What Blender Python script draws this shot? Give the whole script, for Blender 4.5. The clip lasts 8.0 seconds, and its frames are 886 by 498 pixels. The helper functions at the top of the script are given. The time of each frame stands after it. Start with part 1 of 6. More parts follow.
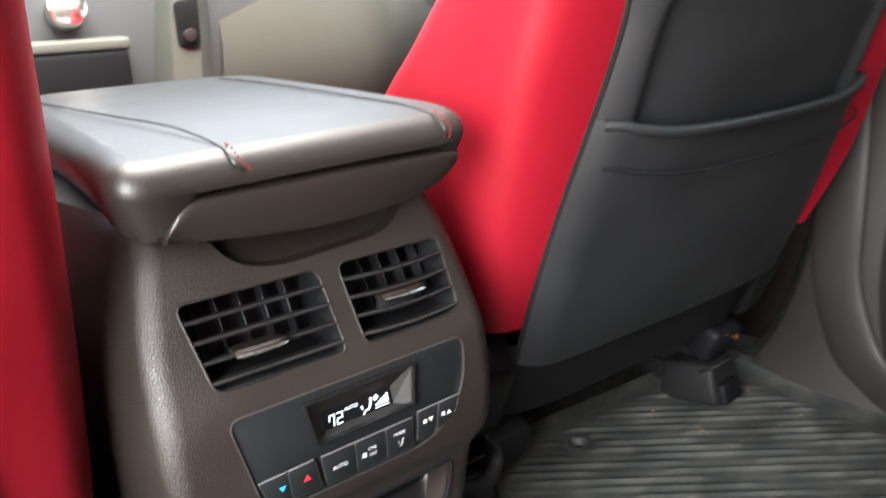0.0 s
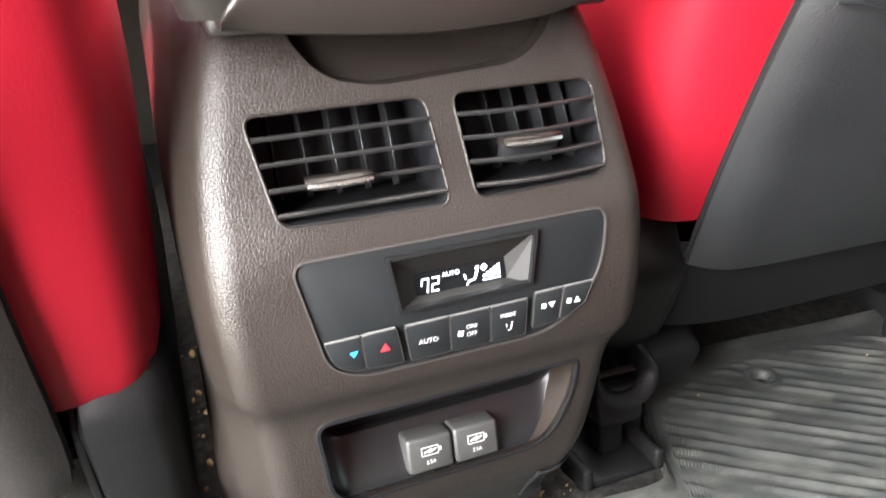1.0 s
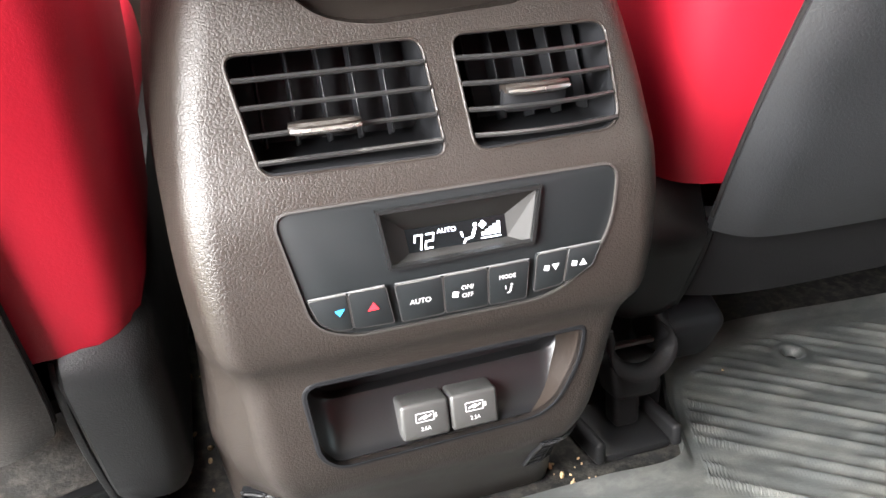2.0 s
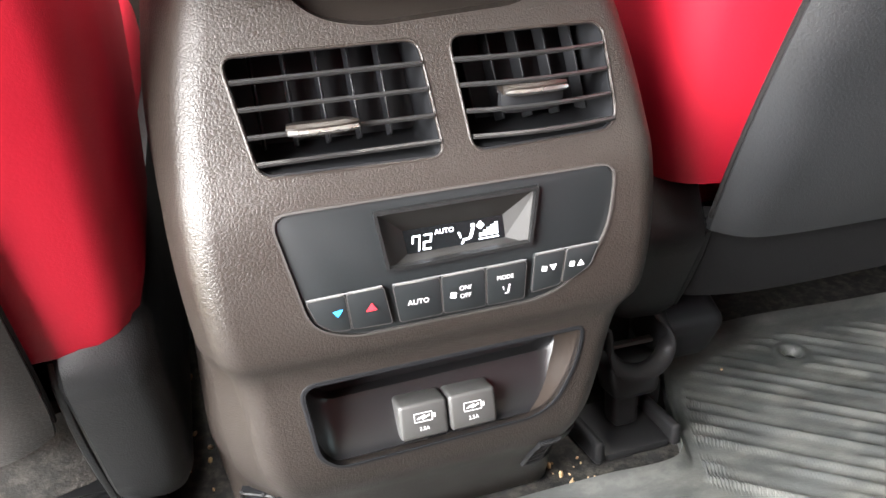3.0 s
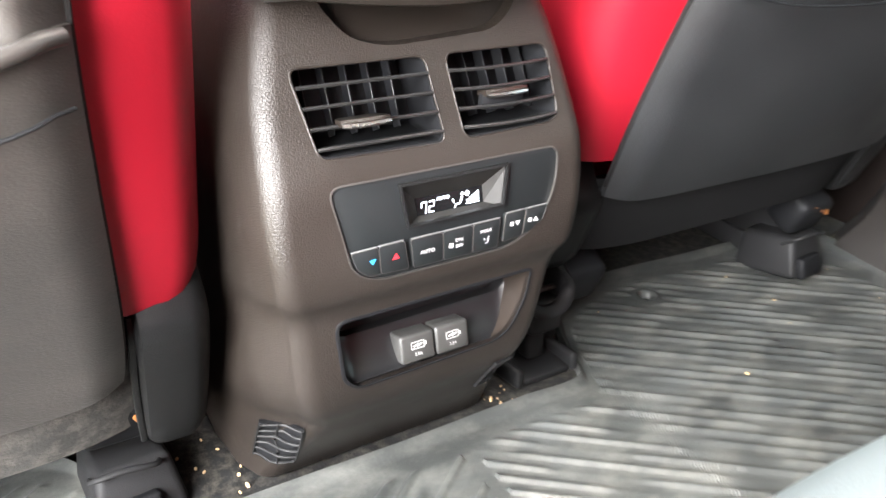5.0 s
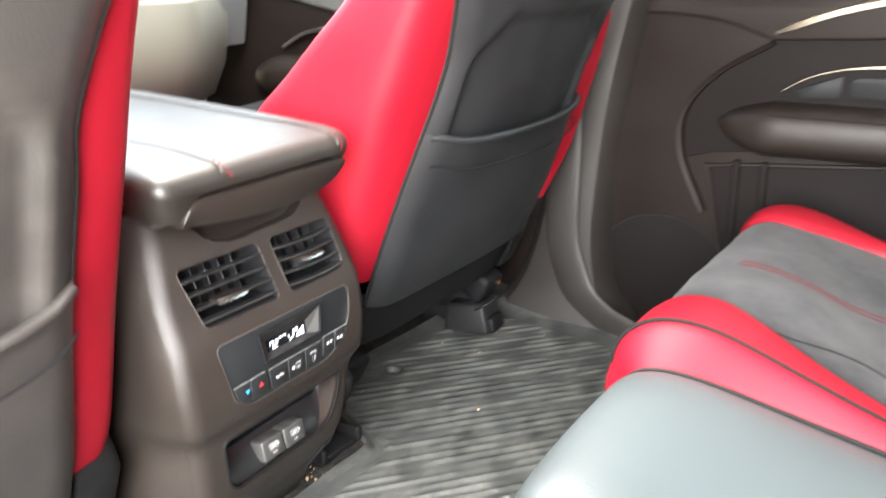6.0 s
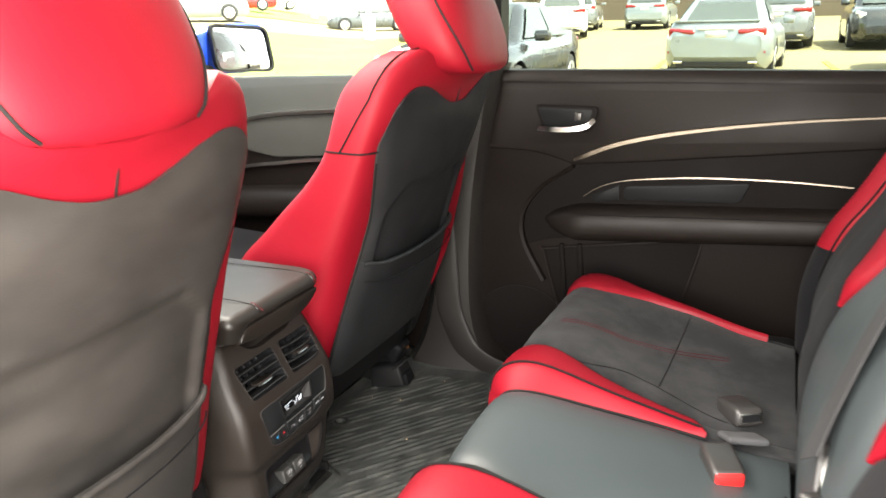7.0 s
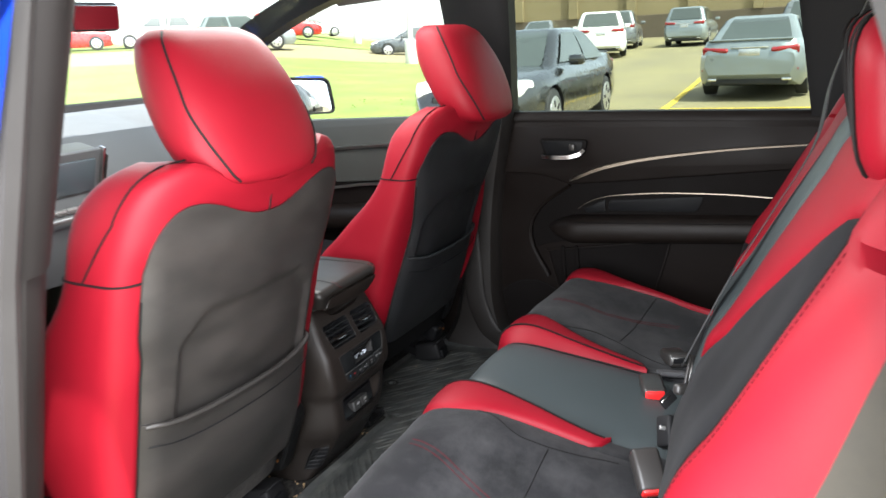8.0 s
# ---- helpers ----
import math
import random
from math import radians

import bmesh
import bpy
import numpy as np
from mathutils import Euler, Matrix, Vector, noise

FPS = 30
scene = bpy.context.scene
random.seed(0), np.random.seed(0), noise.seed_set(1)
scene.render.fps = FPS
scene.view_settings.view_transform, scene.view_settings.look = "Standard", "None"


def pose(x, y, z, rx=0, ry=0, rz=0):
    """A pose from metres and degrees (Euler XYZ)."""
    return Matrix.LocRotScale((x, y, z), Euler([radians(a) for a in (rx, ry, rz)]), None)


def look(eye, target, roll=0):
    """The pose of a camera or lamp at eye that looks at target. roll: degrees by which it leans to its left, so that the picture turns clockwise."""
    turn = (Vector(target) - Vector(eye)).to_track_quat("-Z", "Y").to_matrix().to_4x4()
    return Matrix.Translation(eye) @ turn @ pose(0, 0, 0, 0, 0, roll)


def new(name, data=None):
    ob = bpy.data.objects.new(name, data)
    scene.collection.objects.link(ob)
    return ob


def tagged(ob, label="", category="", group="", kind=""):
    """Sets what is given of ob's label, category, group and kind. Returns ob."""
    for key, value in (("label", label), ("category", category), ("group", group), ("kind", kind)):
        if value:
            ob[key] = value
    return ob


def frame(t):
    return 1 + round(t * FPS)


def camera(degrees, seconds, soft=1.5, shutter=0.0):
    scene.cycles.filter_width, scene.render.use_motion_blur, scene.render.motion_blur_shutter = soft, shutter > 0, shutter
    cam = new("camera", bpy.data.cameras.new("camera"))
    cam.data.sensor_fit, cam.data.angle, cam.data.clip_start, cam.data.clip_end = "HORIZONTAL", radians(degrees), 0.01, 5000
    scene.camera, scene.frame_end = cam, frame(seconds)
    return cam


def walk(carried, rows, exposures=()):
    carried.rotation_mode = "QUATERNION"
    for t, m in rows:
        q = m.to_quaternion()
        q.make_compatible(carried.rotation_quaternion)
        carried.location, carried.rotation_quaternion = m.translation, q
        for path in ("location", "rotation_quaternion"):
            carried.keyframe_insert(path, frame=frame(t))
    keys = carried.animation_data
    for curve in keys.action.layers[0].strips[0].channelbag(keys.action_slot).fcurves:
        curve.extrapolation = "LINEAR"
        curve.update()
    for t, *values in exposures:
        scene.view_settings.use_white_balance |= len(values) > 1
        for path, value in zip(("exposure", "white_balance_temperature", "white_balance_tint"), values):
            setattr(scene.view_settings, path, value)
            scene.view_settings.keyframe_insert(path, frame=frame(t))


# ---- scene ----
cam = camera(59.6, 8.0, soft=1.5, shutter=0.4)
PATH = [
    (0, (-0.211, -0.407, 0.503), (0.923, 1.111, -0.136), -2.4),
    (0.5, (-0.155, -0.379, 0.457), (0.697, 1.283, -0.259), -2.8),
    (1, (-0.127, -0.357, 0.433), (0.49, 1.35, -0.405), -2.0),
    (1.5, (-0.104, -0.345, 0.415), (0.414, 1.366, -0.483), -1.9),
    (3, (-0.099, -0.346, 0.417), (0.405, 1.362, -0.493), -2.1),
    (3.5, (-0.1, -0.347, 0.415), (0.421, 1.356, -0.494), -1.6),
    (4, (-0.102, -0.349, 0.419), (0.483, 1.329, -0.497), -0.7),
    (5.3, (-0.303, -0.439, 0.482), (0.823, 0.945, -0.423), 3.4),
    (5.5, (-0.343, -0.45, 0.504), (0.941, 0.813, -0.366), 4.1),
    (6, (-0.459, -0.488, 0.584), (1.119, 0.52, -0.12), 1.9),
    (6.5, (-0.662, -0.55, 0.697), (1.063, 0.255, 0.083), -0.7),
    (7, (-0.865, -0.646, 0.793), (0.898, 0.109, 0.224), -1.4),
    (7.5, (-1.091, -0.77, 0.841), (0.668, 0.02, 0.311), -2.1),
    (8, (-1.291, -0.882, 0.885), (0.437, -0.019, 0.369), -3.0),
]
walk(cam, [(t, look(eye, target, roll)) for t, eye, target, roll in PATH],
     [(t, stops, kelvin, 10) for t, stops, kelvin in ((0, 4.45, 6750), (0.5, 5.10, 6800), (1.0, 5.48, 6800), (1.5, 5.64, 6800), (3.5, 5.72, 6800), (4.2, 5.68, 6800), (5.5, 5.46, 6800), (6.0, 5.22, 6850), (6.5, 4.47, 7400), (7.0, 3.84, 7300), (7.5, 3.38, 6750), (8.0, 2.78, 6450))])


# ---- world and sun ----
SUN_EL, SUN_AZ = radians(58), radians(200)
world = bpy.data.worlds.new("sky")
scene.world = world
world.use_nodes = True
wt = world.node_tree
sky = wt.nodes.new("ShaderNodeTexSky")
sky.sky_type, sky.sun_disc = "NISHITA", False
sky.sun_elevation, sky.sun_rotation = SUN_EL, SUN_AZ
sky.air_density, sky.dust_density, sky.ozone_density = 0.9, 2.0, 0.3
wt.nodes["Background"].inputs["Strength"].default_value = 0.15
haze = wt.nodes.new("ShaderNodeHueSaturation")
haze.inputs["Saturation"].default_value = 0.45
wt.links.new(sky.outputs[0], haze.inputs["Color"])
wt.links.new(haze.outputs[0], wt.nodes["Background"].inputs[0])
sun_data = bpy.data.lights.new("sun", "SUN")
sun_data.energy, sun_data.angle, sun_data.color = 3.3, radians(0.6), (1.0, 0.95, 0.87)
sun = new("sun", sun_data)
# towards the sun: rotation 0 is +y, turning towards +x
sun_dir = Vector((math.sin(SUN_AZ) * math.cos(SUN_EL), math.cos(SUN_AZ) * math.cos(SUN_EL), math.sin(SUN_EL)))
sun.matrix_world = look(sun_dir * 50, (0, 0, 0))


def daylight_lamp(name, eye, target, sx, sy, watts, tint=(0.93, 0.97, 1.0)):
    """Area lamp standing in for daylight: in the open door, and as added fill overhead."""
    d = bpy.data.lights.new(name, "AREA")
    d.shape, d.size, d.size_y, d.energy, d.color = "RECTANGLE", sx, sy, watts, tint
    ob = new(name, d)
    ob.matrix_world = look(eye, target)
    return ob


daylight_lamp("door_opening_daylight", (-0.870, -0.50, 0.67), (-0.10, -0.22, 0.24), 0.74, 0.72, 4.5, (0.97, 0.98, 1.0))
# Added fill hung below the closed headliner; no roof opening is built.
daylight_lamp("overhead_fill", (0, 0.12, 1.10), (0, 0.06, 0), 0.75, 0.45, 2.8, (1.0, 0.99, 0.96))


# ---- materials ----
def material(name, colour, rough=0.5, metal=0.0, vary=0.15, vscale=6.0, grain=0.0, gscale=900.0,
             cells=0.0, cscale=600.0, coat=0.0, sheen=0.0, spec=0.5, rvary=0.08, sharp=False, dirt=None, dscale=9.0, damount=0.0, stretch=None, crease_width=0.35):
    """A surface with slow colour drift, fine grain and, where asked, leather cells and dust."""
    m = bpy.data.materials.new(name)
    m.use_nodes = True
    nt = m.node_tree
    p = nt.nodes["Principled BSDF"]
    link, add = nt.links.new, nt.nodes.new
    co = add("ShaderNodeTexCoord").outputs["Object"]
    if stretch:
        mp = add("ShaderNodeMapping")
        mp.inputs["Scale"].default_value = stretch
        link(co, mp.inputs[0])
        co = mp.outputs[0]
    slow = add("ShaderNodeTexNoise")
    slow.inputs["Scale"].default_value, slow.inputs["Detail"].default_value = vscale, 5
    link(co, slow.inputs["Vector"])
    ramp = add("ShaderNodeMapRange")
    ramp.inputs["From Min"].default_value, ramp.inputs["From Max"].default_value = 0.3, 0.7
    ramp.inputs["To Min"].default_value, ramp.inputs["To Max"].default_value = 1 - vary, 1 + vary
    link(slow.outputs["Fac"], ramp.inputs["Value"])
    mul = add("ShaderNodeVectorMath")
    mul.operation = "SCALE"
    mul.inputs[0].default_value = colour
    link(ramp.outputs[0], mul.inputs["Scale"])
    out = mul.outputs[0]
    fine = add("ShaderNodeTexNoise")
    fine.inputs["Scale"].default_value, fine.inputs["Detail"].default_value = gscale, 3
    link(co, fine.inputs["Vector"])
    if dirt:
        dn = add("ShaderNodeTexNoise")
        dn.inputs["Scale"].default_value, dn.inputs["Detail"].default_value, dn.inputs["Roughness"].default_value = dscale, 8, 0.7
        link(co, dn.inputs["Vector"])
        dr = add("ShaderNodeMapRange")
        dr.inputs["From Min"].default_value, dr.inputs["From Max"].default_value = 0.45, 0.75
        dr.inputs["To Max"].default_value = damount
        link(dn.outputs["Fac"], dr.inputs["Value"])
        mix = add("ShaderNodeMix")
        mix.data_type = "RGBA"
        mix.inputs["B"].default_value = (*dirt, 1)
        mix.inputs[7].default_value = (*dirt, 1)
        link(dr.outputs[0], mix.inputs[0])
        link(out, mix.inputs[6])
        out = mix.outputs[2]
    link(out, p.inputs["Base Color"])
    rr = add("ShaderNodeMapRange")
    rr.inputs["From Min"].default_value, rr.inputs["From Max"].default_value = 0.3, 0.7
    rr.inputs["To Min"].default_value, rr.inputs["To Max"].default_value = max(rough - rvary, 0.02), min(rough + rvary, 1)
    link(slow.outputs["Fac"], rr.inputs["Value"])
    link(rr.outputs[0], p.inputs["Roughness"])
    p.inputs["Metallic"].default_value = metal
    p.inputs["Coat Weight"].default_value = coat
    p.inputs["Coat Roughness"].default_value = 0.08
    p.inputs["Sheen Weight"].default_value = sheen
    p.inputs["Specular IOR Level"].default_value = spec
    height = None
    if grain:
        b = add("ShaderNodeBump")
        b.inputs["Strength"].default_value, b.inputs["Distance"].default_value = grain, 0.0004
        link(fine.outputs["Fac"], b.inputs["Height"])
        height = b.outputs[0]
    if cells:
        v = add("ShaderNodeTexVoronoi")
        v.feature = "DISTANCE_TO_EDGE" if sharp else "SMOOTH_F1"
        v.inputs["Scale"].default_value = cscale
        wob = add("ShaderNodeMix")
        wob.data_type = "VECTOR"
        wob.inputs[0].default_value = 0.0016
        link(co, wob.inputs[4])
        link(fine.outputs["Color"], wob.inputs[5])
        link(wob.outputs[1], v.inputs["Vector"])
        b2 = add("ShaderNodeBump")
        b2.invert = not sharp
        b2.inputs["Strength"].default_value, b2.inputs["Distance"].default_value = cells, 0.0008
        if sharp:
            crease = add("ShaderNodeMapRange")
            crease.inputs["From Max"].default_value = crease_width
            link(v.outputs["Distance"], crease.inputs["Value"])
            link(crease.outputs[0], b2.inputs["Height"])
        else:
            link(v.outputs["Distance"], b2.inputs["Height"])
        if height:
            link(height, b2.inputs["Normal"])
        height = b2.outputs[0]
    if height:
        link(height, p.inputs["Normal"])
    return m


def glass(name, tint=(0.9, 0.95, 0.93), rough=0.0):
    """Thin clear pane: see-through, with a mirror film that grows at flat angles."""
    m = bpy.data.materials.new(name)
    m.use_nodes = True
    nt = m.node_tree
    nt.nodes.remove(nt.nodes["Principled BSDF"])
    out = nt.nodes["Material Output"]
    t, g, mx, lw, pw, ma = (nt.nodes.new("ShaderNode" + k) for k in ("BsdfTransparent", "BsdfGlossy", "MixShader", "LayerWeight", "Math", "Math"))
    t.inputs[0].default_value = (*tint, 1)
    g.inputs["Roughness"].default_value = rough
    pw.operation, ma.operation = "POWER", "MULTIPLY_ADD"
    pw.inputs[1].default_value = 5
    ma.inputs[1].default_value, ma.inputs[2].default_value = 0.6, 0.0
    nt.links.new(lw.outputs["Facing"], pw.inputs[0])
    nt.links.new(pw.outputs[0], ma.inputs[0])
    nt.links.new(ma.outputs[0], mx.inputs[0])
    nt.links.new(t.outputs[0], mx.inputs[1])
    nt.links.new(g.outputs[0], mx.inputs[2])
    nt.links.new(mx.outputs[0], out.inputs[0])
    return m


def glow(name, colour, strength):
    m = bpy.data.materials.new(name)
    m.use_nodes = True
    p = m.node_tree.nodes["Principled BSDF"]
    p.inputs["Base Color"].default_value = (*colour, 1)
    p.inputs["Emission Color"].default_value = (*colour, 1)
    p.inputs["Emission Strength"].default_value = strength
    return m


RED = material("red_leather", (0.156, 0.0032, 0.0090), 0.52, spec=0.17, vary=0.07, vscale=5, grain=0.18, gscale=1500, cells=0.10, cscale=700)
LIDLEATHER = material("lid_black_leather", (0.0076, 0.0064, 0.0054), 0.47, spec=0.37, vary=0.12, grain=0.15, gscale=1500, cells=0.14, cscale=650)
LATCHDARK = material("latch_dark_plastic", (0.0085, 0.0068, 0.0057), 0.38, spec=0.29, vary=0.08, grain=0.12)
CENTRELEATHER = material("grey_black_leather", (0.030, 0.0372, 0.0392), 0.46, spec=0.38, vary=0.1, grain=0.15, gscale=1500, cells=0.10, cscale=650)
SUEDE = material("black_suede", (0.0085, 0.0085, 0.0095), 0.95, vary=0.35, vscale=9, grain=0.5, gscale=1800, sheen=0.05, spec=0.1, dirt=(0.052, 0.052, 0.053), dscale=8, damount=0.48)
# Same suede, darkened in colour where the opening lamps fall too strongly.
SUEDEDIM = material("black_suede_dimmed", (0.0058, 0.0058, 0.0066), 0.95, vary=0.35, vscale=9, grain=0.5, gscale=1800, sheen=0.02, spec=0.06)
# Driver's copy of the vinyl: door light put into the colour, plus dust.
SEATBACKLIT = material("lit_dusty_vinyl", (0.0155, 0.0145, 0.0136), 0.42, spec=0.38, vary=0.16, vscale=7, grain=0.25, gscale=1300, cells=0.2, cscale=750, dirt=(0.050, 0.0435, 0.040), dscale=5, damount=0.5, stretch=(0.7, 1, 1.5))
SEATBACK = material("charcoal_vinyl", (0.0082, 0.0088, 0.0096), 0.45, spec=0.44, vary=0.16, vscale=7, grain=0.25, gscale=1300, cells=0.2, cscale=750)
# Passenger's copy of the skirt felt, with under-seat shade put into its colour.
SKIRTSHADED = material("shaded_felt", (0.0058, 0.0058, 0.0060), 0.95, vary=0.2, grain=0.9, gscale=700, spec=0.06)
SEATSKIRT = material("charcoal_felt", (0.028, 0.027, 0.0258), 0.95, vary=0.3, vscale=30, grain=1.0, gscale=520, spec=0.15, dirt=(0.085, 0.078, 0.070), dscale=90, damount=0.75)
CONSOLE = material("brown_grained_plastic", (0.0108, 0.0085, 0.0072), 0.40, spec=0.27, vary=0.12, vscale=9, grain=0.10, gscale=1200, cells=0.26, cscale=520, sharp=True, crease_width=0.22)
CONSOLESMOOTH = material("brown_smooth_plastic", (0.0125, 0.0096, 0.0080), 0.34, spec=0.26, vary=0.10, grain=0.10)
SMOOTHDARK = material("smooth_dark_plastic", (0.021, 0.0192, 0.0183), 0.38, vary=0.08, grain=0.12)
PANELGREY = material("matt_grey_panel", (0.0064, 0.0073, 0.0078), 0.45, spec=0.21, vary=0.06, grain=0.1)
BLACKPLASTIC = material("black_plastic", (0.009, 0.009, 0.0095), 0.5, vary=0.1, grain=0.4, gscale=900, spec=0.12)
SHIELD = material("grained_black_plastic", (0.0052, 0.0053, 0.0055), 0.43, vary=0.1, grain=0.15, gscale=900, cells=0.16, cscale=620, sharp=True, spec=0.15)
VENTBLACK = material("vent_black", (0.0045, 0.0047, 0.0054), 0.6, vary=0.1, spec=0.12)
SLAT = material("vent_slat_plastic", (0.0105, 0.0103, 0.0105), 0.34, vary=0.08, spec=0.3)
FIN = material("vent_fin_plastic", (0.0062, 0.0064, 0.0074), 0.40, vary=0.08, spec=0.22)
KNOBMETAL = material("knob_metal", (0.36, 0.355, 0.36), 0.27, metal=1.0, vary=0.05, rvary=0.05)
CHROME = material("satin_chrome", (0.75, 0.73, 0.7), 0.16, metal=1.0, vary=0.04, rvary=0.04)
LEVERMETAL = material("satin_lever_metal", (0.30, 0.285, 0.27), 0.24, metal=1.0, vary=0.05)
WARMCHROME = material("brushed_metal_trim", (0.165, 0.138, 0.110), 0.42, metal=1.0, vary=0.05, grain=0.3, gscale=700, stretch=(1, 0.05, 1))
# Brighter copy of the trim metal; the front door's light is in its colour.
FRONTSTRIP = material("lit_metal_strip", (0.42, 0.41, 0.39), 0.38, metal=1.0, vary=0.05, grain=0.3, gscale=700)
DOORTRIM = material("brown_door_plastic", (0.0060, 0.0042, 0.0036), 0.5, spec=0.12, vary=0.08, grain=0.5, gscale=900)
PILLARTRIM = material("grey_pillar_plastic", (0.0105, 0.0090, 0.0081), 0.5, vary=0.08, grain=0.5, gscale=900, spec=0.25)
DOORDARK = material("dark_door_insert", (0.0038, 0.0029, 0.0027), 0.8, vary=0.12, grain=0.4, gscale=1000, spec=0.1)
DOORSOFT = material("door_armrest_leather", (0.0070, 0.0050, 0.0041), 0.5, spec=0.18, vary=0.08, grain=0.2, cells=0.25, cscale=650)
CARPET = material("dark_carpet", (0.008, 0.008, 0.0082), 1.0, vary=0.4, vscale=60, grain=1.0, gscale=420, spec=0.1, dirt=(0.09, 0.08, 0.065), dscale=110, damount=0.4)
MAT = material("black_rubber_mat", (0.030, 0.032, 0.031), 0.43, vary=0.35, vscale=20, grain=0.5, gscale=500, dirt=(0.22, 0.215, 0.19), dscale=30, damount=0.27, spec=0.42, rvary=0.12, stretch=(0.6, 1.0, 1.0))
BELT = material("seat_belt_webbing", (0.016, 0.016, 0.017), 0.7, vary=0.1, grain=0.8, gscale=800)
GREYWEB = material("grey_webbing", (0.12, 0.12, 0.13), 0.85, vary=0.2, grain=0.9, gscale=700)
FOLDGREY = material("folded_webbing_grey", (0.045, 0.045, 0.048), 0.85, vary=0.2, grain=0.9, gscale=700)
BUTTONRED = material("red_button_plastic", (0.6, 0.015, 0.015), 0.35, vary=0.04)
SEAMDARK = material("dark_thread", (0.006, 0.0055, 0.0055), 0.8, vary=0.1, spec=0.08)
DARKRED = material("dark_red_thread", (0.055, 0.006, 0.009), 0.9, vary=0.1, spec=0.08)
REDTHREAD = material("red_thread", (0.09, 0.004, 0.007), 0.8, vary=0.1, spec=0.08)
GREYPIPE = material("grey_piping", (0.009, 0.0085, 0.0085), 0.6, vary=0.1, spec=0.08)
RUBBER = material("grey_brown_door_seal", (0.0068, 0.0058, 0.0056), 0.65, vary=0.15, grain=0.3, spec=0.18)
SEALGREY = material("pale_rubber_seal", (0.0165, 0.0155, 0.0152), 0.65, vary=0.14, grain=0.3, spec=0.25)
COPPER = material("copper_clip", (0.55, 0.22, 0.07), 0.3, metal=0.8, vary=0.1)
LIGHTTRIM = material("taupe_side_trim", (0.026, 0.0225, 0.0165), 0.7, vary=0.15, vscale=14, grain=0.4, dirt=(0.012, 0.011, 0.009), dscale=10, damount=0.9)
HEADLINER = material("grey_headliner", (0.15, 0.145, 0.14), 0.95, vary=0.05, grain=0.6, gscale=500)
BLUEPAINT = material("blue_car_paint", (0.008, 0.045, 0.42), 0.3, metal=0.3, vary=0.04, coat=1.0)
# Door plastic paled for the front door's top, its light put into colour.
DOORTOP = material("lit_door_top_plastic", (0.046, 0.047, 0.042), 0.5, vary=0.08, grain=0.4, gscale=800, spec=0.3)
# Charcoal dash plastic made paler: sunlight through the windscreen is in the colour.
DASH = material("sunlit_dash_plastic", (0.085, 0.088, 0.074), 0.55, vary=0.08, grain=0.4, gscale=800)
# Pad on top has a bluish grey that includes the light on it.
DASHTOP = material("lit_dash_pad", (0.058, 0.064, 0.067), 0.6, vary=0.08, grain=0.4, gscale=800)
SILVER = material("silver_plastic", (0.45, 0.45, 0.44), 0.3, metal=0.7, vary=0.05)
SCREENBLACK = material("dark_screen", (0.004, 0.0045, 0.005), 0.3, vary=0.03, spec=0.15)
# Pale colour that paints the highlight along the keys' upper bevels.
KEYGLINT = material("key_edge_glint", (0.09, 0.09, 0.092), 0.4, vary=0.1)
WHITEINK = glow("white_legend", (0.42, 0.42, 0.42), 0.006)
LCDWHITE = glow("display_white", (0.6, 0.66, 0.74), 0.045)
BLUEINK = glow("blue_mark", (0.015, 0.20, 0.42), 0.012)
REDINK = glow("red_mark", (0.42, 0.012, 0.02), 0.008)
SOCKET = material("grey_socket_cover", (0.019, 0.0188, 0.018), 0.5, vary=0.06, grain=0.2)
POCKETBLACK = material("smooth_black_pocket", (0.0050, 0.0050, 0.0054), 0.30, spec=0.25, vary=0.08, grain=0.1)
# Screen colour raised to a blue-grey that paints the glare on it.
TOUCH = material("glare_touch_screen", (0.065, 0.082, 0.092), 0.22, vary=0.05)
FASCIA = material("silver_grey_fascia", (0.09, 0.097, 0.10), 0.45, metal=0.2, vary=0.05)
# Darker hood copy for the upper facet, whose shade is in the colour.
HOODSHADE = material("shaded_display_hood", (0.0065, 0.006, 0.0055), 0.4, vary=0.1, spec=0.25)
HOOD = material("matt_display_hood", (0.013, 0.0125, 0.012), 0.7, vary=0.05, spec=0.2)
CRUMB = material("crumb", (0.34, 0.23, 0.12), 0.8, vary=0.3)
GLASS = glass("window_glass", (0.57, 0.615, 0.58))
FRONTGLASS = glass("front_window_glass", (0.74, 0.77, 0.75))
SCREENGLASS = glass("windscreen_glass", (0.93, 0.96, 0.95))


# ---- mesh helpers ----
def part(name, bm, mat, parent=None, label="", smooth=True, loc=None):
    """Links a bmesh as one mesh object, under a thing or a part if given."""
    bmesh.ops.recalc_face_normals(bm, faces=bm.faces)
    me = bpy.data.meshes.new(name)
    bm.to_mesh(me)
    bm.free()
    return part_mesh(name, me, mat, parent, label, smooth, loc)


def part_mesh(name, me, mat, parent=None, label="", smooth=True, loc=None):
    if smooth:
        me.shade_smooth()
        me.set_sharp_from_angle(angle=radians(38))
    if mat and not me.materials:
        me.materials.append(mat)
    ob = new(name, me)
    if parent:
        ob.parent = parent
    if loc:
        ob.location = loc
    if label:
        ob["label"] = label
    return ob


def thing(name, label, category, group="", kind="", at=(0, 0, 0)):
    ob = new(name)
    ob.empty_display_size = 0.05
    ob.location = at
    return tagged(ob, label, category, group, kind)


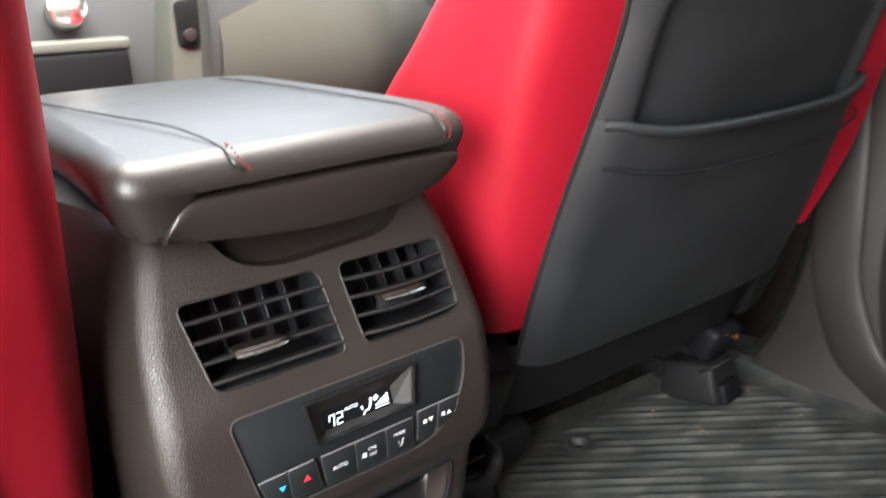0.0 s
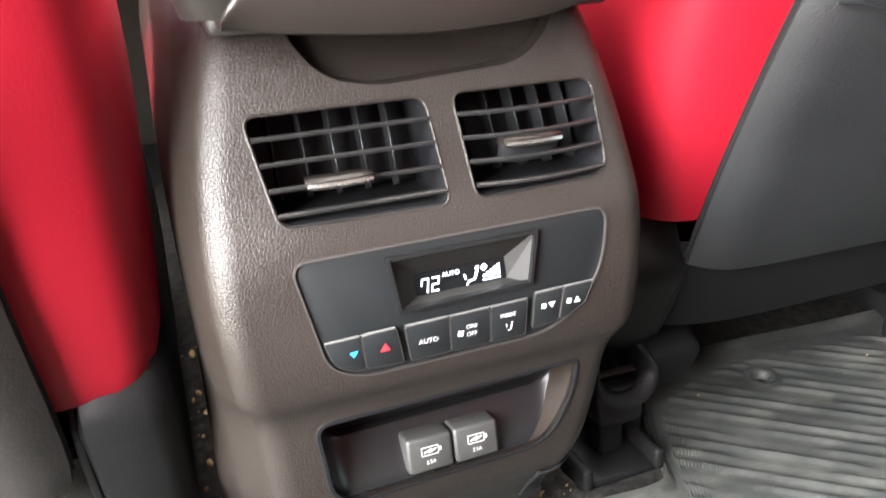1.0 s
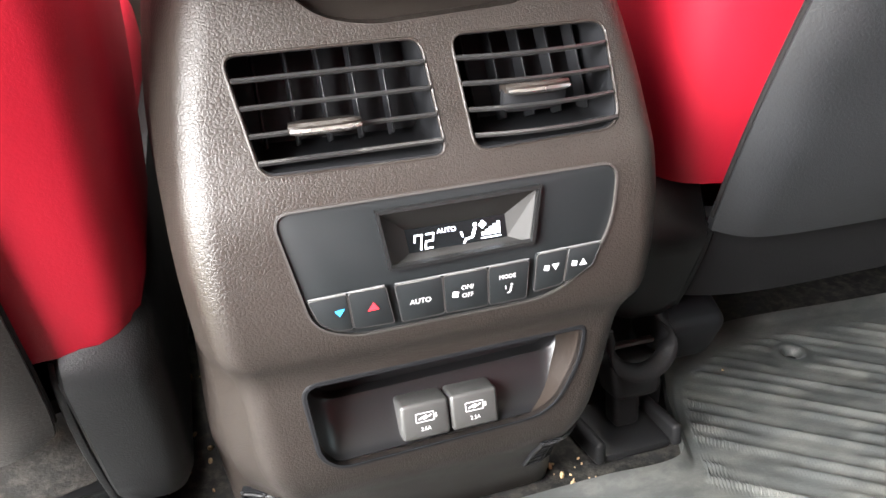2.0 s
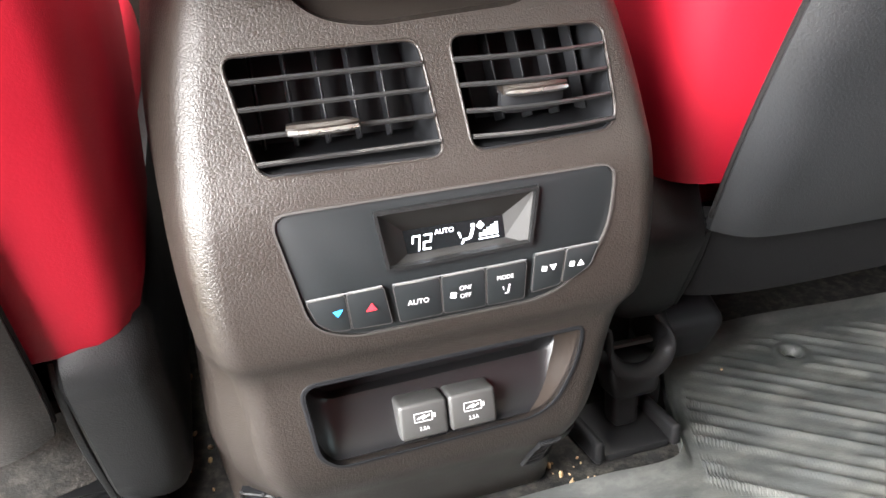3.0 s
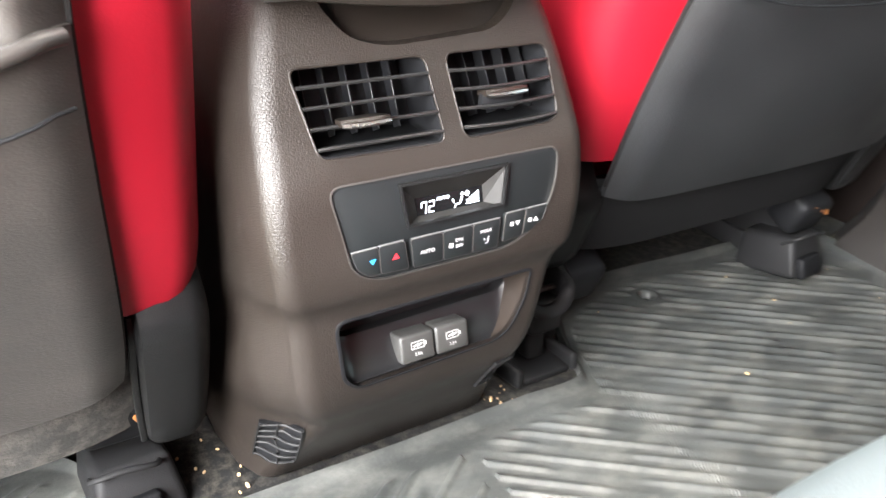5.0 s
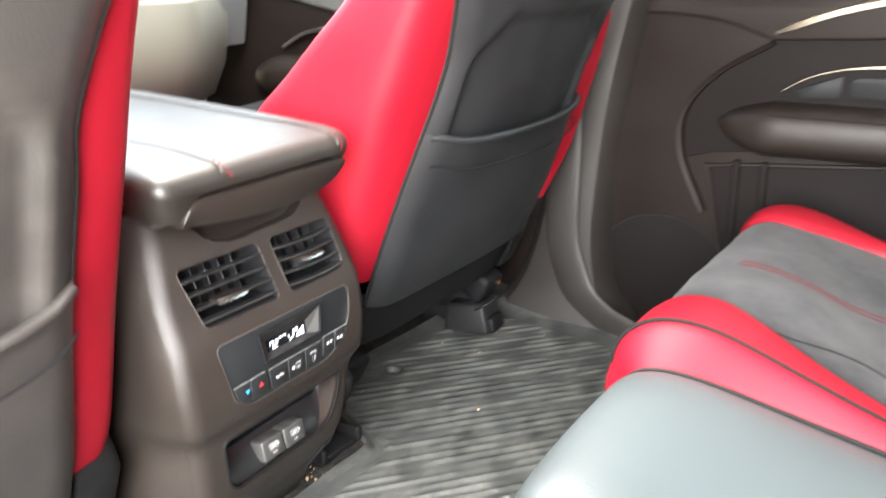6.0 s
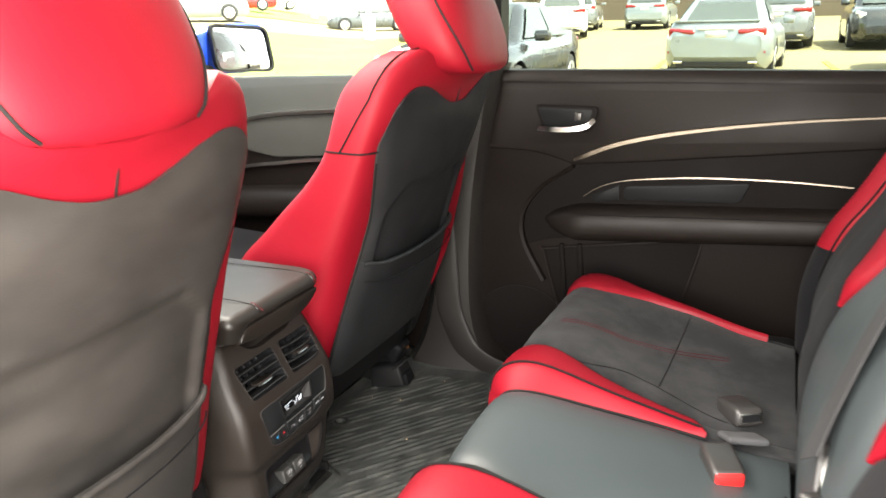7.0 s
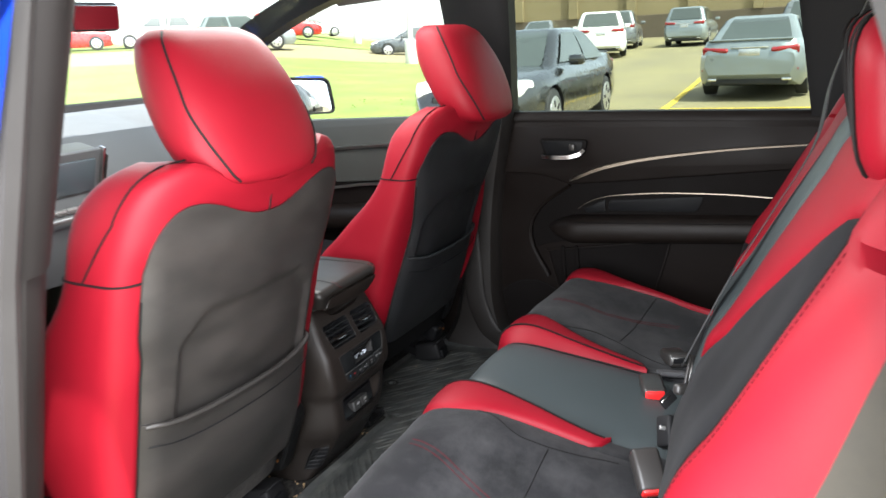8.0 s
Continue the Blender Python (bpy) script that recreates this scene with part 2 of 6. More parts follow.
def loft(rings, closed=True, caps=True):
    bm = bmesh.new()
    vs = [[bm.verts.new(p) for p in r] for r in rings]
    n = len(rings[0])
    for a, b in zip(vs, vs[1:]):
        for i in range(n if closed else n - 1):
            j = (i + 1) % n
            bm.faces.new((a[i], a[j], b[j], b[i]))
    if caps and closed:
        bm.faces.new(vs[0])
        bm.faces.new(vs[-1])
    return bm


def sheet(f, nu, nv, thick=0.0, direction=None):
    """A surface f(u, v), u and v from 0 to 1; with thick, a closed slab whose back lies thick along direction."""
    bm = bmesh.new()
    top = [[bm.verts.new(f(i / nu, j / nv)) for j in range(nv + 1)] for i in range(nu + 1)]
    for i in range(nu):
        for j in range(nv):
            bm.faces.new((top[i][j], top[i + 1][j], top[i + 1][j + 1], top[i][j + 1]))
    if thick:
        d = Vector(direction) * thick
        low = [[bm.verts.new(v.co + d) for v in row] for row in top]
        for i in range(nu):
            for j in range(nv):
                bm.faces.new((low[i][j], low[i][j + 1], low[i + 1][j + 1], low[i + 1][j]))
        rim = [(i, 0) for i in range(nu)] + [(nu, j) for j in range(nv)] + [(i, nv) for i in range(nu, 0, -1)] + [(0, j) for j in range(nv, 0, -1)]
        for (a, b), (c, d2) in zip(rim, rim[1:] + rim[:1]):
            bm.faces.new((top[a][b], top[c][d2], low[c][d2], low[a][b]))
    return bm


def rbox(size, r=0.005, seg=3, at=(0, 0, 0), rot=(0, 0, 0), taper=None):
    """A box with rounded edges; taper(co) may move its corners first."""
    bm = bmesh.new()
    bmesh.ops.create_cube(bm, size=1)
    for v in bm.verts:
        v.co = Vector((v.co.x * size[0], v.co.y * size[1], v.co.z * size[2]))
        if taper:
            v.co = Vector(taper(v.co))
    if r:
        bmesh.ops.bevel(bm, geom=list(bm.edges), offset=r, segments=seg, profile=0.5, affect="EDGES")
    bm.transform(pose(*at, *rot))
    return bm


def cyl(r, h, n=24, at=(0, 0, 0), rot=(0, 0, 0), r2=None, bevel=0.0):
    bm = bmesh.new()
    bmesh.ops.create_cone(bm, cap_ends=True, segments=n, radius1=r, radius2=r if r2 is None else r2, depth=h)
    if bevel:
        es = [e for e in bm.edges if abs(e.verts[0].co.z - e.verts[1].co.z) < 1e-6]
        bmesh.ops.bevel(bm, geom=es, offset=bevel, segments=2, profile=0.5, affect="EDGES")
    bm.transform(pose(*at, *rot))
    return bm


def smooth_path(pts, n=8):
    """Catmull-Rom through the points."""
    p = [Vector(q) for q in pts]
    p = [p[0] * 2 - p[1]] + p + [p[-1] * 2 - p[-2]]
    out = []
    for i in range(1, len(p) - 2):
        a, b, c, d = p[i - 1:i + 3]
        for k in range(n):
            t = k / n
            out.append(0.5 * ((2 * b) + (c - a) * t + (2 * a - 5 * b + 4 * c - d) * t * t + (3 * b - a - 3 * c + d) * t ** 3))
    return out + [p[-2]]


def sweep(pts, section, up=(0, 0, 1), scale=None, closed=False):
    """Carries a closed section of (side, up) pairs along the points; scale gives a factor for each point."""
    pts = [Vector(p) for p in pts]
    rings = []
    for i, p in enumerate(pts):
        a, b = pts[max(i - 1, 0)], pts[min(i + 1, len(pts) - 1)]
        t = (b - a).normalized()
        s = t.cross(Vector(up)).normalized()
        u = s.cross(t)
        k = scale[i] if scale else 1
        rings.append([p + s * (x * k) + u * (y * k) for x, y in section])
    return loft(rings)


def circle(r, n=8, sx=1.0):
    return [(r * sx * math.cos(2 * math.pi * i / n), r * math.sin(2 * math.pi * i / n)) for i in range(n)]


def tube(pts, r, n=8, up=(0, 0, 1)):
    return sweep(pts, circle(r, n), up)


def rounded(pts, r, seg=5):
    """A closed 2D outline with its corners rounded; r one radius or one for each corner."""
    out = []
    n = len(pts)
    for i in range(n):
        k = r[i] if isinstance(r, (list, tuple)) else r
        p, a, b = Vector(pts[i]), Vector(pts[i - 1]), Vector(pts[(i + 1) % n])
        if k <= 0:
            out.append(p)
            continue
        da, db = (a - p).normalized(), (b - p).normalized()
        cut = min(k, (a - p).length * 0.48, (b - p).length * 0.48)
        q0, q1 = p + da * cut, p + db * cut
        for s in range(seg + 1):
            t = s / seg
            out.append(q0 * (1 - t) ** 2 + p * (2 * t * (1 - t)) + q1 * t * t)
    return out


def plate(outline, to3, depth, bevel=0.0, seg=2):
    """A flat outline carried to space by to3(a, b, h) and given depth, with its front edge rounded."""
    bm = bmesh.new()
    n = len(outline)
    c = sum((Vector(p) for p in outline), Vector((0, 0))) / n
    rings = [(0.0, depth)]
    if bevel:
        for s in range(seg + 1):
            a = math.pi / 2 * s / seg
            rings.append((bevel * (1 - math.cos(a)), bevel * (1 - math.sin(a))))
    else:
        rings.append((0.0, 0.0))
    lay = []
    for inset, h in rings:
        row = []
        for i, p in enumerate(outline):
            p, a, b = Vector(p), Vector(outline[i - 1]), Vector(outline[(i + 1) % n])
            t = (b - a)
            nrm = Vector((-t.y, t.x)).normalized() if t.length else Vector((0, 0))
            if nrm.dot(c - p) < 0:
                nrm = -nrm
            q = p + nrm * inset
            row.append(bm.verts.new(to3(q.x, q.y, h)))
        lay.append(row)
    for a, b in zip(lay, lay[1:]):
        for i in range(n):
            j = (i + 1) % n
            bm.faces.new((a[i], a[j], b[j], b[i]))
    bm.faces.new(lay[0])
    bm.faces.new(lay[-1])
    return bm


def carve(bm, cutters):
    """The mesh with the cutters taken away, as mesh data."""
    me = bpy.data.meshes.new("carved")
    bmesh.ops.recalc_face_normals(bm, faces=bm.faces)
    bm.to_mesh(me)
    bm.free()
    body = new("carve_body", me)
    tools = []
    for c in cutters:
        bmesh.ops.recalc_face_normals(c, faces=c.faces)
        cm = bpy.data.meshes.new("cut")
        c.to_mesh(cm)
        c.free()
        ob = new("carve_tool", cm)
        md = body.modifiers.new("b", "BOOLEAN")
        md.object, md.operation, md.solver = ob, "DIFFERENCE", "EXACT"
        tools.append(ob)
    res = bpy.data.meshes.new_from_object(body.evaluated_get(bpy.context.evaluated_depsgraph_get()))
    for ob in [body, *tools]:
        bpy.data.objects.remove(ob)
    return res


def lettering(text, size, to3, align="CENTER"):
    """Letters of the built-in font as flat mesh, carried to space by to3(a, b, h)."""
    cu = bpy.data.curves.new("text", "FONT")
    cu.body, cu.size, cu.align_x, cu.align_y, cu.resolution_u = text, size, align, "CENTER", 2
    ob = new("text", cu)
    me = bpy.data.meshes.new_from_object(ob.evaluated_get(bpy.context.evaluated_depsgraph_get()))
    bpy.data.objects.remove(ob)
    for v in me.vertices:
        v.co = to3(v.co.x, v.co.y, 0)
    return me


def curve1(pairs):
    """A smooth function through (x, y) pairs."""
    xs, ys = [p[0] for p in pairs], [p[1] for p in pairs]
    def f(x):
        if x <= xs[0]:
            return ys[0]
        if x >= xs[-1]:
            return ys[-1]
        i = max(k for k in range(len(xs)) if xs[k] <= x)
        i = min(i, len(xs) - 2)
        h = xs[i + 1] - xs[i]
        t = (x - xs[i]) / h
        def slope(k):
            if k == 0:
                return (ys[1] - ys[0]) / (xs[1] - xs[0])
            if k == len(xs) - 1:
                return (ys[-1] - ys[-2]) / (xs[-1] - xs[-2])
            return (ys[k + 1] - ys[k - 1]) / (xs[k + 1] - xs[k - 1])
        m0, m1 = slope(i) * h, slope(i + 1) * h
        return (2 * t ** 3 - 3 * t * t + 1) * ys[i] + (t ** 3 - 2 * t * t + t) * m0 + (3 * t * t - 2 * t ** 3) * ys[i + 1] + (t ** 3 - t * t) * m1
    return f


def step(a, b, x):
    t = min(max((x - a) / (b - a), 0), 1)
    return t * t * (3 - 2 * t)


# ---- cabin structure ----
floor = tagged(part("floor", rbox((1.62, 2.9, 0.05), 0.0, at=(0, 0.05, -0.032)), CARPET), "dark grey cabin carpet with crumbs and dust", "floor", kind="structure")


MAT_EDGE = curve1([(0.0, 0.036), (0.13, 0.038), (0.185, 0.036), (0.203, 0.046), (0.214, 0.075), (0.228, 0.11), (0.252, 0.15), (0.31, 0.180), (0.36, 0.186), (0.48, 0.178), (0.70, 0.17)])


def mat_back(x):
    """Front edge of the mat: it steps back round the console."""
    return MAT_EDGE(abs(x))


def mat_height(x, y):
    """Ribbed rubber mat: slanting ribs, a raised rim, two fields that meet in the middle."""
    h = 0.0
    edge = min((0.70 - x) * 0.55, x + 0.70, mat_back(x) - y, y + 0.40)
    side = 1 if x > 0.045 else -1
    if edge > 0.030 and abs(x - 0.045) > 0.007:
        d, run = 0.61 * x * side + 0.79 * y, 0.79 * x * side - 0.61 * y
        row = math.floor(d / 0.0145)
        s = math.sin(2 * math.pi * d / 0.0145)
        long = 0.5 + 0.5 * math.sin(run * 24 + 2.4 * row + 1.3 * math.sin(row * 5.1))
        h += (0.0024 * step(-0.3, 1.0, s)) * (0.12 + 0.88 * step(0.10, 0.35, long)) * step(0.030, 0.04, edge)
    h += 0.005 * (1 - step(0.0, 0.018, edge))
    r = math.hypot(x - 0.369, y - 0.124)
    h += (0.0012 * math.exp(-((r - 0.0125) / 0.003) ** 2)) - 0.007 * math.exp(-(r / 0.008) ** 6) - h * (1 - step(0.016, 0.024, r))
    return h


def mat_point(u, v):
    x = -0.70 + 1.40 * u
    y = -0.40 + v * (mat_back(x) + 0.40)
    rim = u in (0, 1) or v in (0, 1)
    return (x, y, -0.0065 if rim else mat_height(x, y) - 0.0005)


floor_mat = part("floor_mat", sheet(mat_point, 640, 280), MAT)
tagged(floor_mat, "dusty black ribbed rubber floor mat with raised rim", "floor mat")

# headliner, rear closing wall, screens' frames
ROOF = [(-0.80, 0.0), (-0.66, 0.10), (-0.45, 0.155), (0, 0.175), (0.45, 0.155), (0.66, 0.10), (0.80, 0.0)]


def roof_point(x, y):
    z = curve1(ROOF)(x)
    return (x, y, 0.985 + z - 0.06 * max(0, (y - 0.1)) ** 1.5 - 0.03 * max(0, -y - 0.6))


ceiling = part("ceiling", sheet(lambda u, v: roof_point(-0.76 + 1.52 * u, -1.75 + 2.2 * v), 24, 16, 0.03, (0, 0, 1)), HEADLINER)
tagged(ceiling, "grey fabric headliner under the car roof", "ceiling", kind="structure")
wall_front = part("wall_front", rbox((1.5, 0.05, 0.76), 0.01, at=(0, 1.28, 0.33)), DASH)
tagged(wall_front, "dark footwell lining below the dashboard", "wall", kind="structure")
wall_back = part("wall_back", rbox((1.5, 0.06, 0.75), 0.02, at=(0, -1.75, 0.35)), HEADLINER)
tagged(wall_back, "grey trim closing the rear of the cabin", "wall", kind="structure")
for sx in (-1, 1):
    w = part("wall_quarter", rbox((0.05, 0.80, 0.75), 0.02, at=(sx * 0.775, -1.40, 0.33)), DOORTRIM)
    tagged(w, "plain plastic trim of the rear quarter", "side trim", kind="structure")


# ---- doors on the far side ----
DX = 0.757                                   # inner face of the door


door_1 = thing("door_1", "brown-black rear door trim with metal strips and padded armrest, closed", "car door", kind="structure")
# main panel, a slab with a softly rounded top
panel_out = [(-0.045, 0.0), (-0.04, 0.40), (-0.055, 0.53), (-0.10, 0.665), (-1.0, 0.665), (-1.0, 0.0)]
part("lower_panel", plate(rounded(panel_out, [0.01, 0.2, 0.05, 0.01, 0.01, 0.01]), lambda a, b, h: (DX + 0.006 + h, a, b), 0.06, 0.004), DOORTRIM, door_1)
# upper panel, proud, from the belt to the shoulder line
sh = smooth_path([(-0.056, 0.515), (-0.12, 0.516), (-0.19, 0.509), (-0.262, 0.488)], 5)
up_out = [(-0.103, 0.672), (-0.056, 0.53)] + [(p.x, p.y) for p in [Vector((a.x, a.y)) for a in [Vector((*q[:2], 0)) for q in sh]]] + [(-0.40, 0.50), (-1.0, 0.56), (-1.0, 0.672)]


def upper_x(a, b, h):
    return (DX - 0.004 + h + 0.012 * step(0.60, 0.672, b), a, b)


part("upper_panel", plate(up_out, upper_x, 0.045, 0.005), DOORTRIM, door_1, "soft brown-black upper door panel")
# rounded sill along the belt line
part("belt_sill", sweep([(DX + 0.03, -0.100, 0.672), (DX + 0.03, -0.5, 0.673), (DX + 0.03, -1.0, 0.671)], [(-0.035, -0.01), (-0.03, 0.006), (-0.018, 0.013), (0.02, 0.013), (0.03, 0.0), (0.03, -0.01)][::-1]), DOORTRIM, door_1)
# dark crescent insert: outer curve down round the armrest's nose
cres = smooth_path([(-0.262, 0.487), (-0.19, 0.436), (-0.152, 0.380), (-0.150, 0.335), (-0.158, 0.300)], 6)
top_c = smooth_path([(-1.0, 0.615), (-0.82, 0.602), (-0.66, 0.588), (-0.52, 0.570), (-0.40, 0.541), (-0.30, 0.507), (-0.262, 0.487)], 5)
ins = [(p.x, p.y) for p in top_c] + [(p.x, p.y) for p in cres[1:]] + [(-0.20, 0.315), (-0.26, 0.325), (-0.69, 0.37), (-1.0, 0.39)]
part("insert", plate(ins, lambda a, b, h: (DX + 0.002 + h, a, b), 0.03, 0.003), DOORDARK, door_1, "near-black fabric insert")
# thin rim round the crescent
rim = smooth_path([(DX + 0.001, -0.262, 0.487), (DX + 0.001, -0.19, 0.436), (DX + 0.001, -0.150, 0.376), (DX + 0.001, -0.153, 0.307), (DX + 0.001, -0.199, 0.220)], 8)
part("moulding", sweep(rim, [(-0.002, -0.016), (0.005, -0.012), (0.006, 0.002), (-0.002, 0.006)], (1, 0, 0)), DOORTRIM, door_1)
# metal strips
s1 = smooth_path([(DX - 0.006, -0.264, 0.499), (DX - 0.006, -0.345, 0.533), (DX - 0.006, -0.436, 0.556), (DX - 0.006, -0.54, 0.573), (DX - 0.006, -0.68, 0.590), (DX - 0.006, -0.83, 0.602), (DX - 0.006, -1.0, 0.612)], 6)
k1 = [(0.55 + 0.6 * step(0, 0.05, i / (len(s1) - 1))) * (1 - 0.58 * step(0.08, 0.9, i / (len(s1) - 1))) for i in range(len(s1))]
part("trim_strip", sweep(s1, [(-0.003, -0.0125), (0.004, -0.0105), (0.006, 0.0), (0.003, 0.0115), (-0.004, 0.0125)], (1, 0, 0), k1), WARMCHROME, door_1, "bright brushed metal strip")
s2 = smooth_path([(DX - 0.004, -0.285, 0.420), (DX - 0.005, -0.32, 0.443), (DX - 0.006, -0.37, 0.459), (DX - 0.006, -0.445, 0.468), (DX - 0.006, -0.534, 0.474), (DX - 0.006, -0.674, 0.475), (DX - 0.006, -0.80, 0.470)], 6)
k2 = [0.12 + 0.30 * step(0.2, 0.55, i / (len(s2) - 1)) for i in range(len(s2))]
part("trim_strip", sweep(s2, [(-0.002, -0.006), (0.004, -0.005), (0.005, 0.0), (0.003, 0.006), (-0.003, 0.006)], (1, 0, 0), k2), WARMCHROME, door_1, "thin bright metal strip over the pull")
# pull recess and switch
part("pull_recess", plate(rounded([(-0.37, 0.447), (-0.62, 0.467), (-0.60, 0.425), (-0.37, 0.418)], 0.012), lambda a, b, h: (DX - 0.0015 + h, a, b), 0.02, 0.002), VENTBLACK, door_1, "black pull recess")
part("switch_plate", plate(rounded([(-0.30, 0.422), (-0.362, 0.450), (-0.362, 0.416), (-0.31, 0.410)], 0.004), lambda a, b, h: (DX - 0.003 + h, a, b), 0.02, 0.002), VENTBLACK, door_1)
# padded armrest, a long lofted bolster
ra = []
for i in range(41):
    t = i / 40
    y = -0.203 - 0.75 * t
    k = min(1.0, math.sqrt(min(1, (t + 0.002) / 0.10)))
    lo, hi = 0.367 - 0.046 * k + 0.046 * t, 0.367 + 0.034 * k + 0.032 * t
    zc, hz, dep = (lo + hi) / 2, (hi - lo) / 2, 0.055 * k
    ra.append([(DX + 0.012 - (dep + 0.012) * max(0, math.cos(a)) ** 0.55 if math.cos(a) > 0 else DX + 0.012, y, zc + hz * math.copysign(abs(math.sin(a)) ** 0.75, math.sin(a))) for a in [2 * math.pi * q / 24 for q in range(24)]])
part("armrest", loft(ra), DOORSOFT, door_1, "padded dark leather armrest")
am = [(DX + 0.012 - (0.067 * min(1.0, math.sqrt((i / 30 + 0.01) / 0.1))) * 0.93, -0.215 - 0.73 * i / 30, 0.367 + 0.034 * min(1.0, math.sqrt((i / 30 + 0.01) / 0.1)) * 0.62 + 0.032 * i / 30) for i in range(31)]
part("seam", tube(am, 0.0012, 6), SEAMDARK, door_1)
# inner release handle in its bowl
bez = rounded([(-0.176, 0.614), (-0.314, 0.612), (-0.300, 0.558), (-0.196, 0.556)], [0.010, 0.014, 0.02, 0.012])
part("handle_bezel", plate(bez, lambda a, b, h: (DX - 0.0075 + h, a, b), 0.03, 0.002), DOORDARK, door_1)
bowl = rounded([(-0.182, 0.609), (-0.302, 0.607), (-0.292, 0.572), (-0.200, 0.570)], 0.008)
part("handle_bowl", plate(bowl, lambda a, b, h: (DX - 0.0085 + h, a, b), 0.004, 0.001), VENTBLACK, door_1)
part("handle", sweep(smooth_path([(DX - 0.014, -0.190, 0.568), (DX - 0.022, -0.22, 0.567), (DX - 0.022, -0.26, 0.568), (DX - 0.018, -0.29, 0.574), (DX - 0.012, -0.304, 0.585)], 5), [(-0.006, -0.010), (0.004, -0.009), (0.006, 0.0), (0.002, 0.009), (-0.006, 0.009)], (1, 0, 0)), LEVERMETAL, door_1, "bright metal release lever")
part("lock_slide", rbox((0.014, 0.016, 0.018), 0.003, at=(DX - 0.010, -0.272, 0.592)), SMOOTHDARK, door_1)
# map pocket below
mp = rounded([(-0.193, 0.292), (-0.535, 0.340), (-0.505, 0.20), (-0.44, 0.12), (-0.24, 0.12)], [0.02, 0.012, 0.05, 0.05, 0.05])
part("map_pocket", plate(mp, lambda a, b, h: (DX + 0.0035 + h, a, b), 0.02, 0.002), DOORDARK, door_1, "dark map pocket")
part("pocket_rib", rbox((0.012, 0.012, 0.19), 0.004, at=(DX + 0.001, -0.245, 0.215), rot=(-4, 0, 0)), DOORDARK, door_1)
part("pocket_rib", rbox((0.012, 0.012, 0.19), 0.004, at=(DX + 0.001, -0.285, 0.218), rot=(-4, 0, 0)), DOORDARK, door_1)
rimp = smooth_path([(DX, -0.50, 0.20), (DX, -0.533, 0.330), (DX, -0.52, 0.340), (DX, -0.36, 0.319), (DX, -0.205, 0.296), (DX, -0.20, 0.285), (DX, -0.235, 0.16)], 5)
part("pocket_rim", tube(rimp, 0.0030, 6, (1, 0, 0)), DOORTRIM, door_1)
# loudspeaker grille low in front
sp = [(-0.145 + 0.105 * math.cos(a), 0.115 + 0.085 * math.sin(a)) for a in [2 * math.pi * i / 40 for i in range(40)]]
part("loudspeaker_grille", plate(sp, lambda a, b, h: (DX + 0.001 + h, a, b), 0.02, 0.002), DOORDARK, door_1)
part("grille_rim", tube([(DX + 0.001, a, b) for a, b in sp[3:24]], 0.0016, 6, (1, 0, 0)), GREYPIPE, door_1)
# glass
part("window_pane", rbox((0.004, 0.95, 0.40), 0.0, at=(DX + 0.045, -0.53, 0.86), rot=(0, -6, 0)), GLASS, door_1)

# front passenger door
door_2 = thing("door_2", "dark front passenger door trim with metal strips, closed", "car door", kind="structure")
part("lower_panel", plate(rounded([(0.06, 0.0), (0.06, 0.665), (1.15, 0.645), (1.15, 0.0)], 0.01), lambda a, b, h: (DX + 0.006 + h, a, b), 0.06, 0.004), DOORTRIM, door_2)
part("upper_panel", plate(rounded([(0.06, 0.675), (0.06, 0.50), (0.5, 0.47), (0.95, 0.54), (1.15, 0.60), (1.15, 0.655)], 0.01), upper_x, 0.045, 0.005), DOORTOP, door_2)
s3 = smooth_path([(DX - 0.006, 0.06, 0.607), (DX - 0.006, 0.34, 0.590), (DX - 0.006, 0.53, 0.574), (DX - 0.006, 0.66, 0.540), (DX - 0.006, 0.728, 0.505)], 6)
part("trim_strip", sweep(s3, [(-0.003, -0.011), (0.004, -0.009), (0.006, 0.0), (0.003, 0.010), (-0.004, 0.011)], (1, 0, 0)), FRONTSTRIP, door_2, "bright brushed metal strip")
s4 = smooth_path([(DX - 0.006, 0.06, 0.476), (DX - 0.006, 0.35, 0.471), (DX - 0.006, 0.48, 0.458), (DX - 0.006, 0.62, 0.438), (DX - 0.006, 0.695, 0.402)], 6)
part("trim_strip", sweep(s4, [(-0.002, -0.006), (0.004, -0.005), (0.005, 0.0), (0.003, 0.006), (-0.003, 0.006)], (1, 0, 0)), FRONTSTRIP, door_2)
ra = []
for i in range(31):
    t = i / 30
    k = min(1.0, math.sqrt(min(1, (1.002 - t) / 0.10)))
    zc, hz, dep = 0.335 + 0.055 * (1 - t), 0.042 * k, 0.055 * k
    ra.append([(DX + 0.012 - (dep + 0.012) * max(0, math.cos(a)) ** 0.55 if math.cos(a) > 0 else DX + 0.012, 0.06 + 0.72 * t, zc + hz * math.sin(a)) for a in [2 * math.pi * q / 20 for q in range(20)]])
part("armrest", loft(ra), DOORSOFT, door_2, "padded dark armrest")
part("handle_bezel", plate(rounded([(0.718, 0.612), (0.598, 0.614), (0.608, 0.556), (0.705, 0.556)], 0.012), lambda a, b, h: (DX - 0.0075 + h, a, b), 0.03, 0.002), BLACKPLASTIC, door_2)
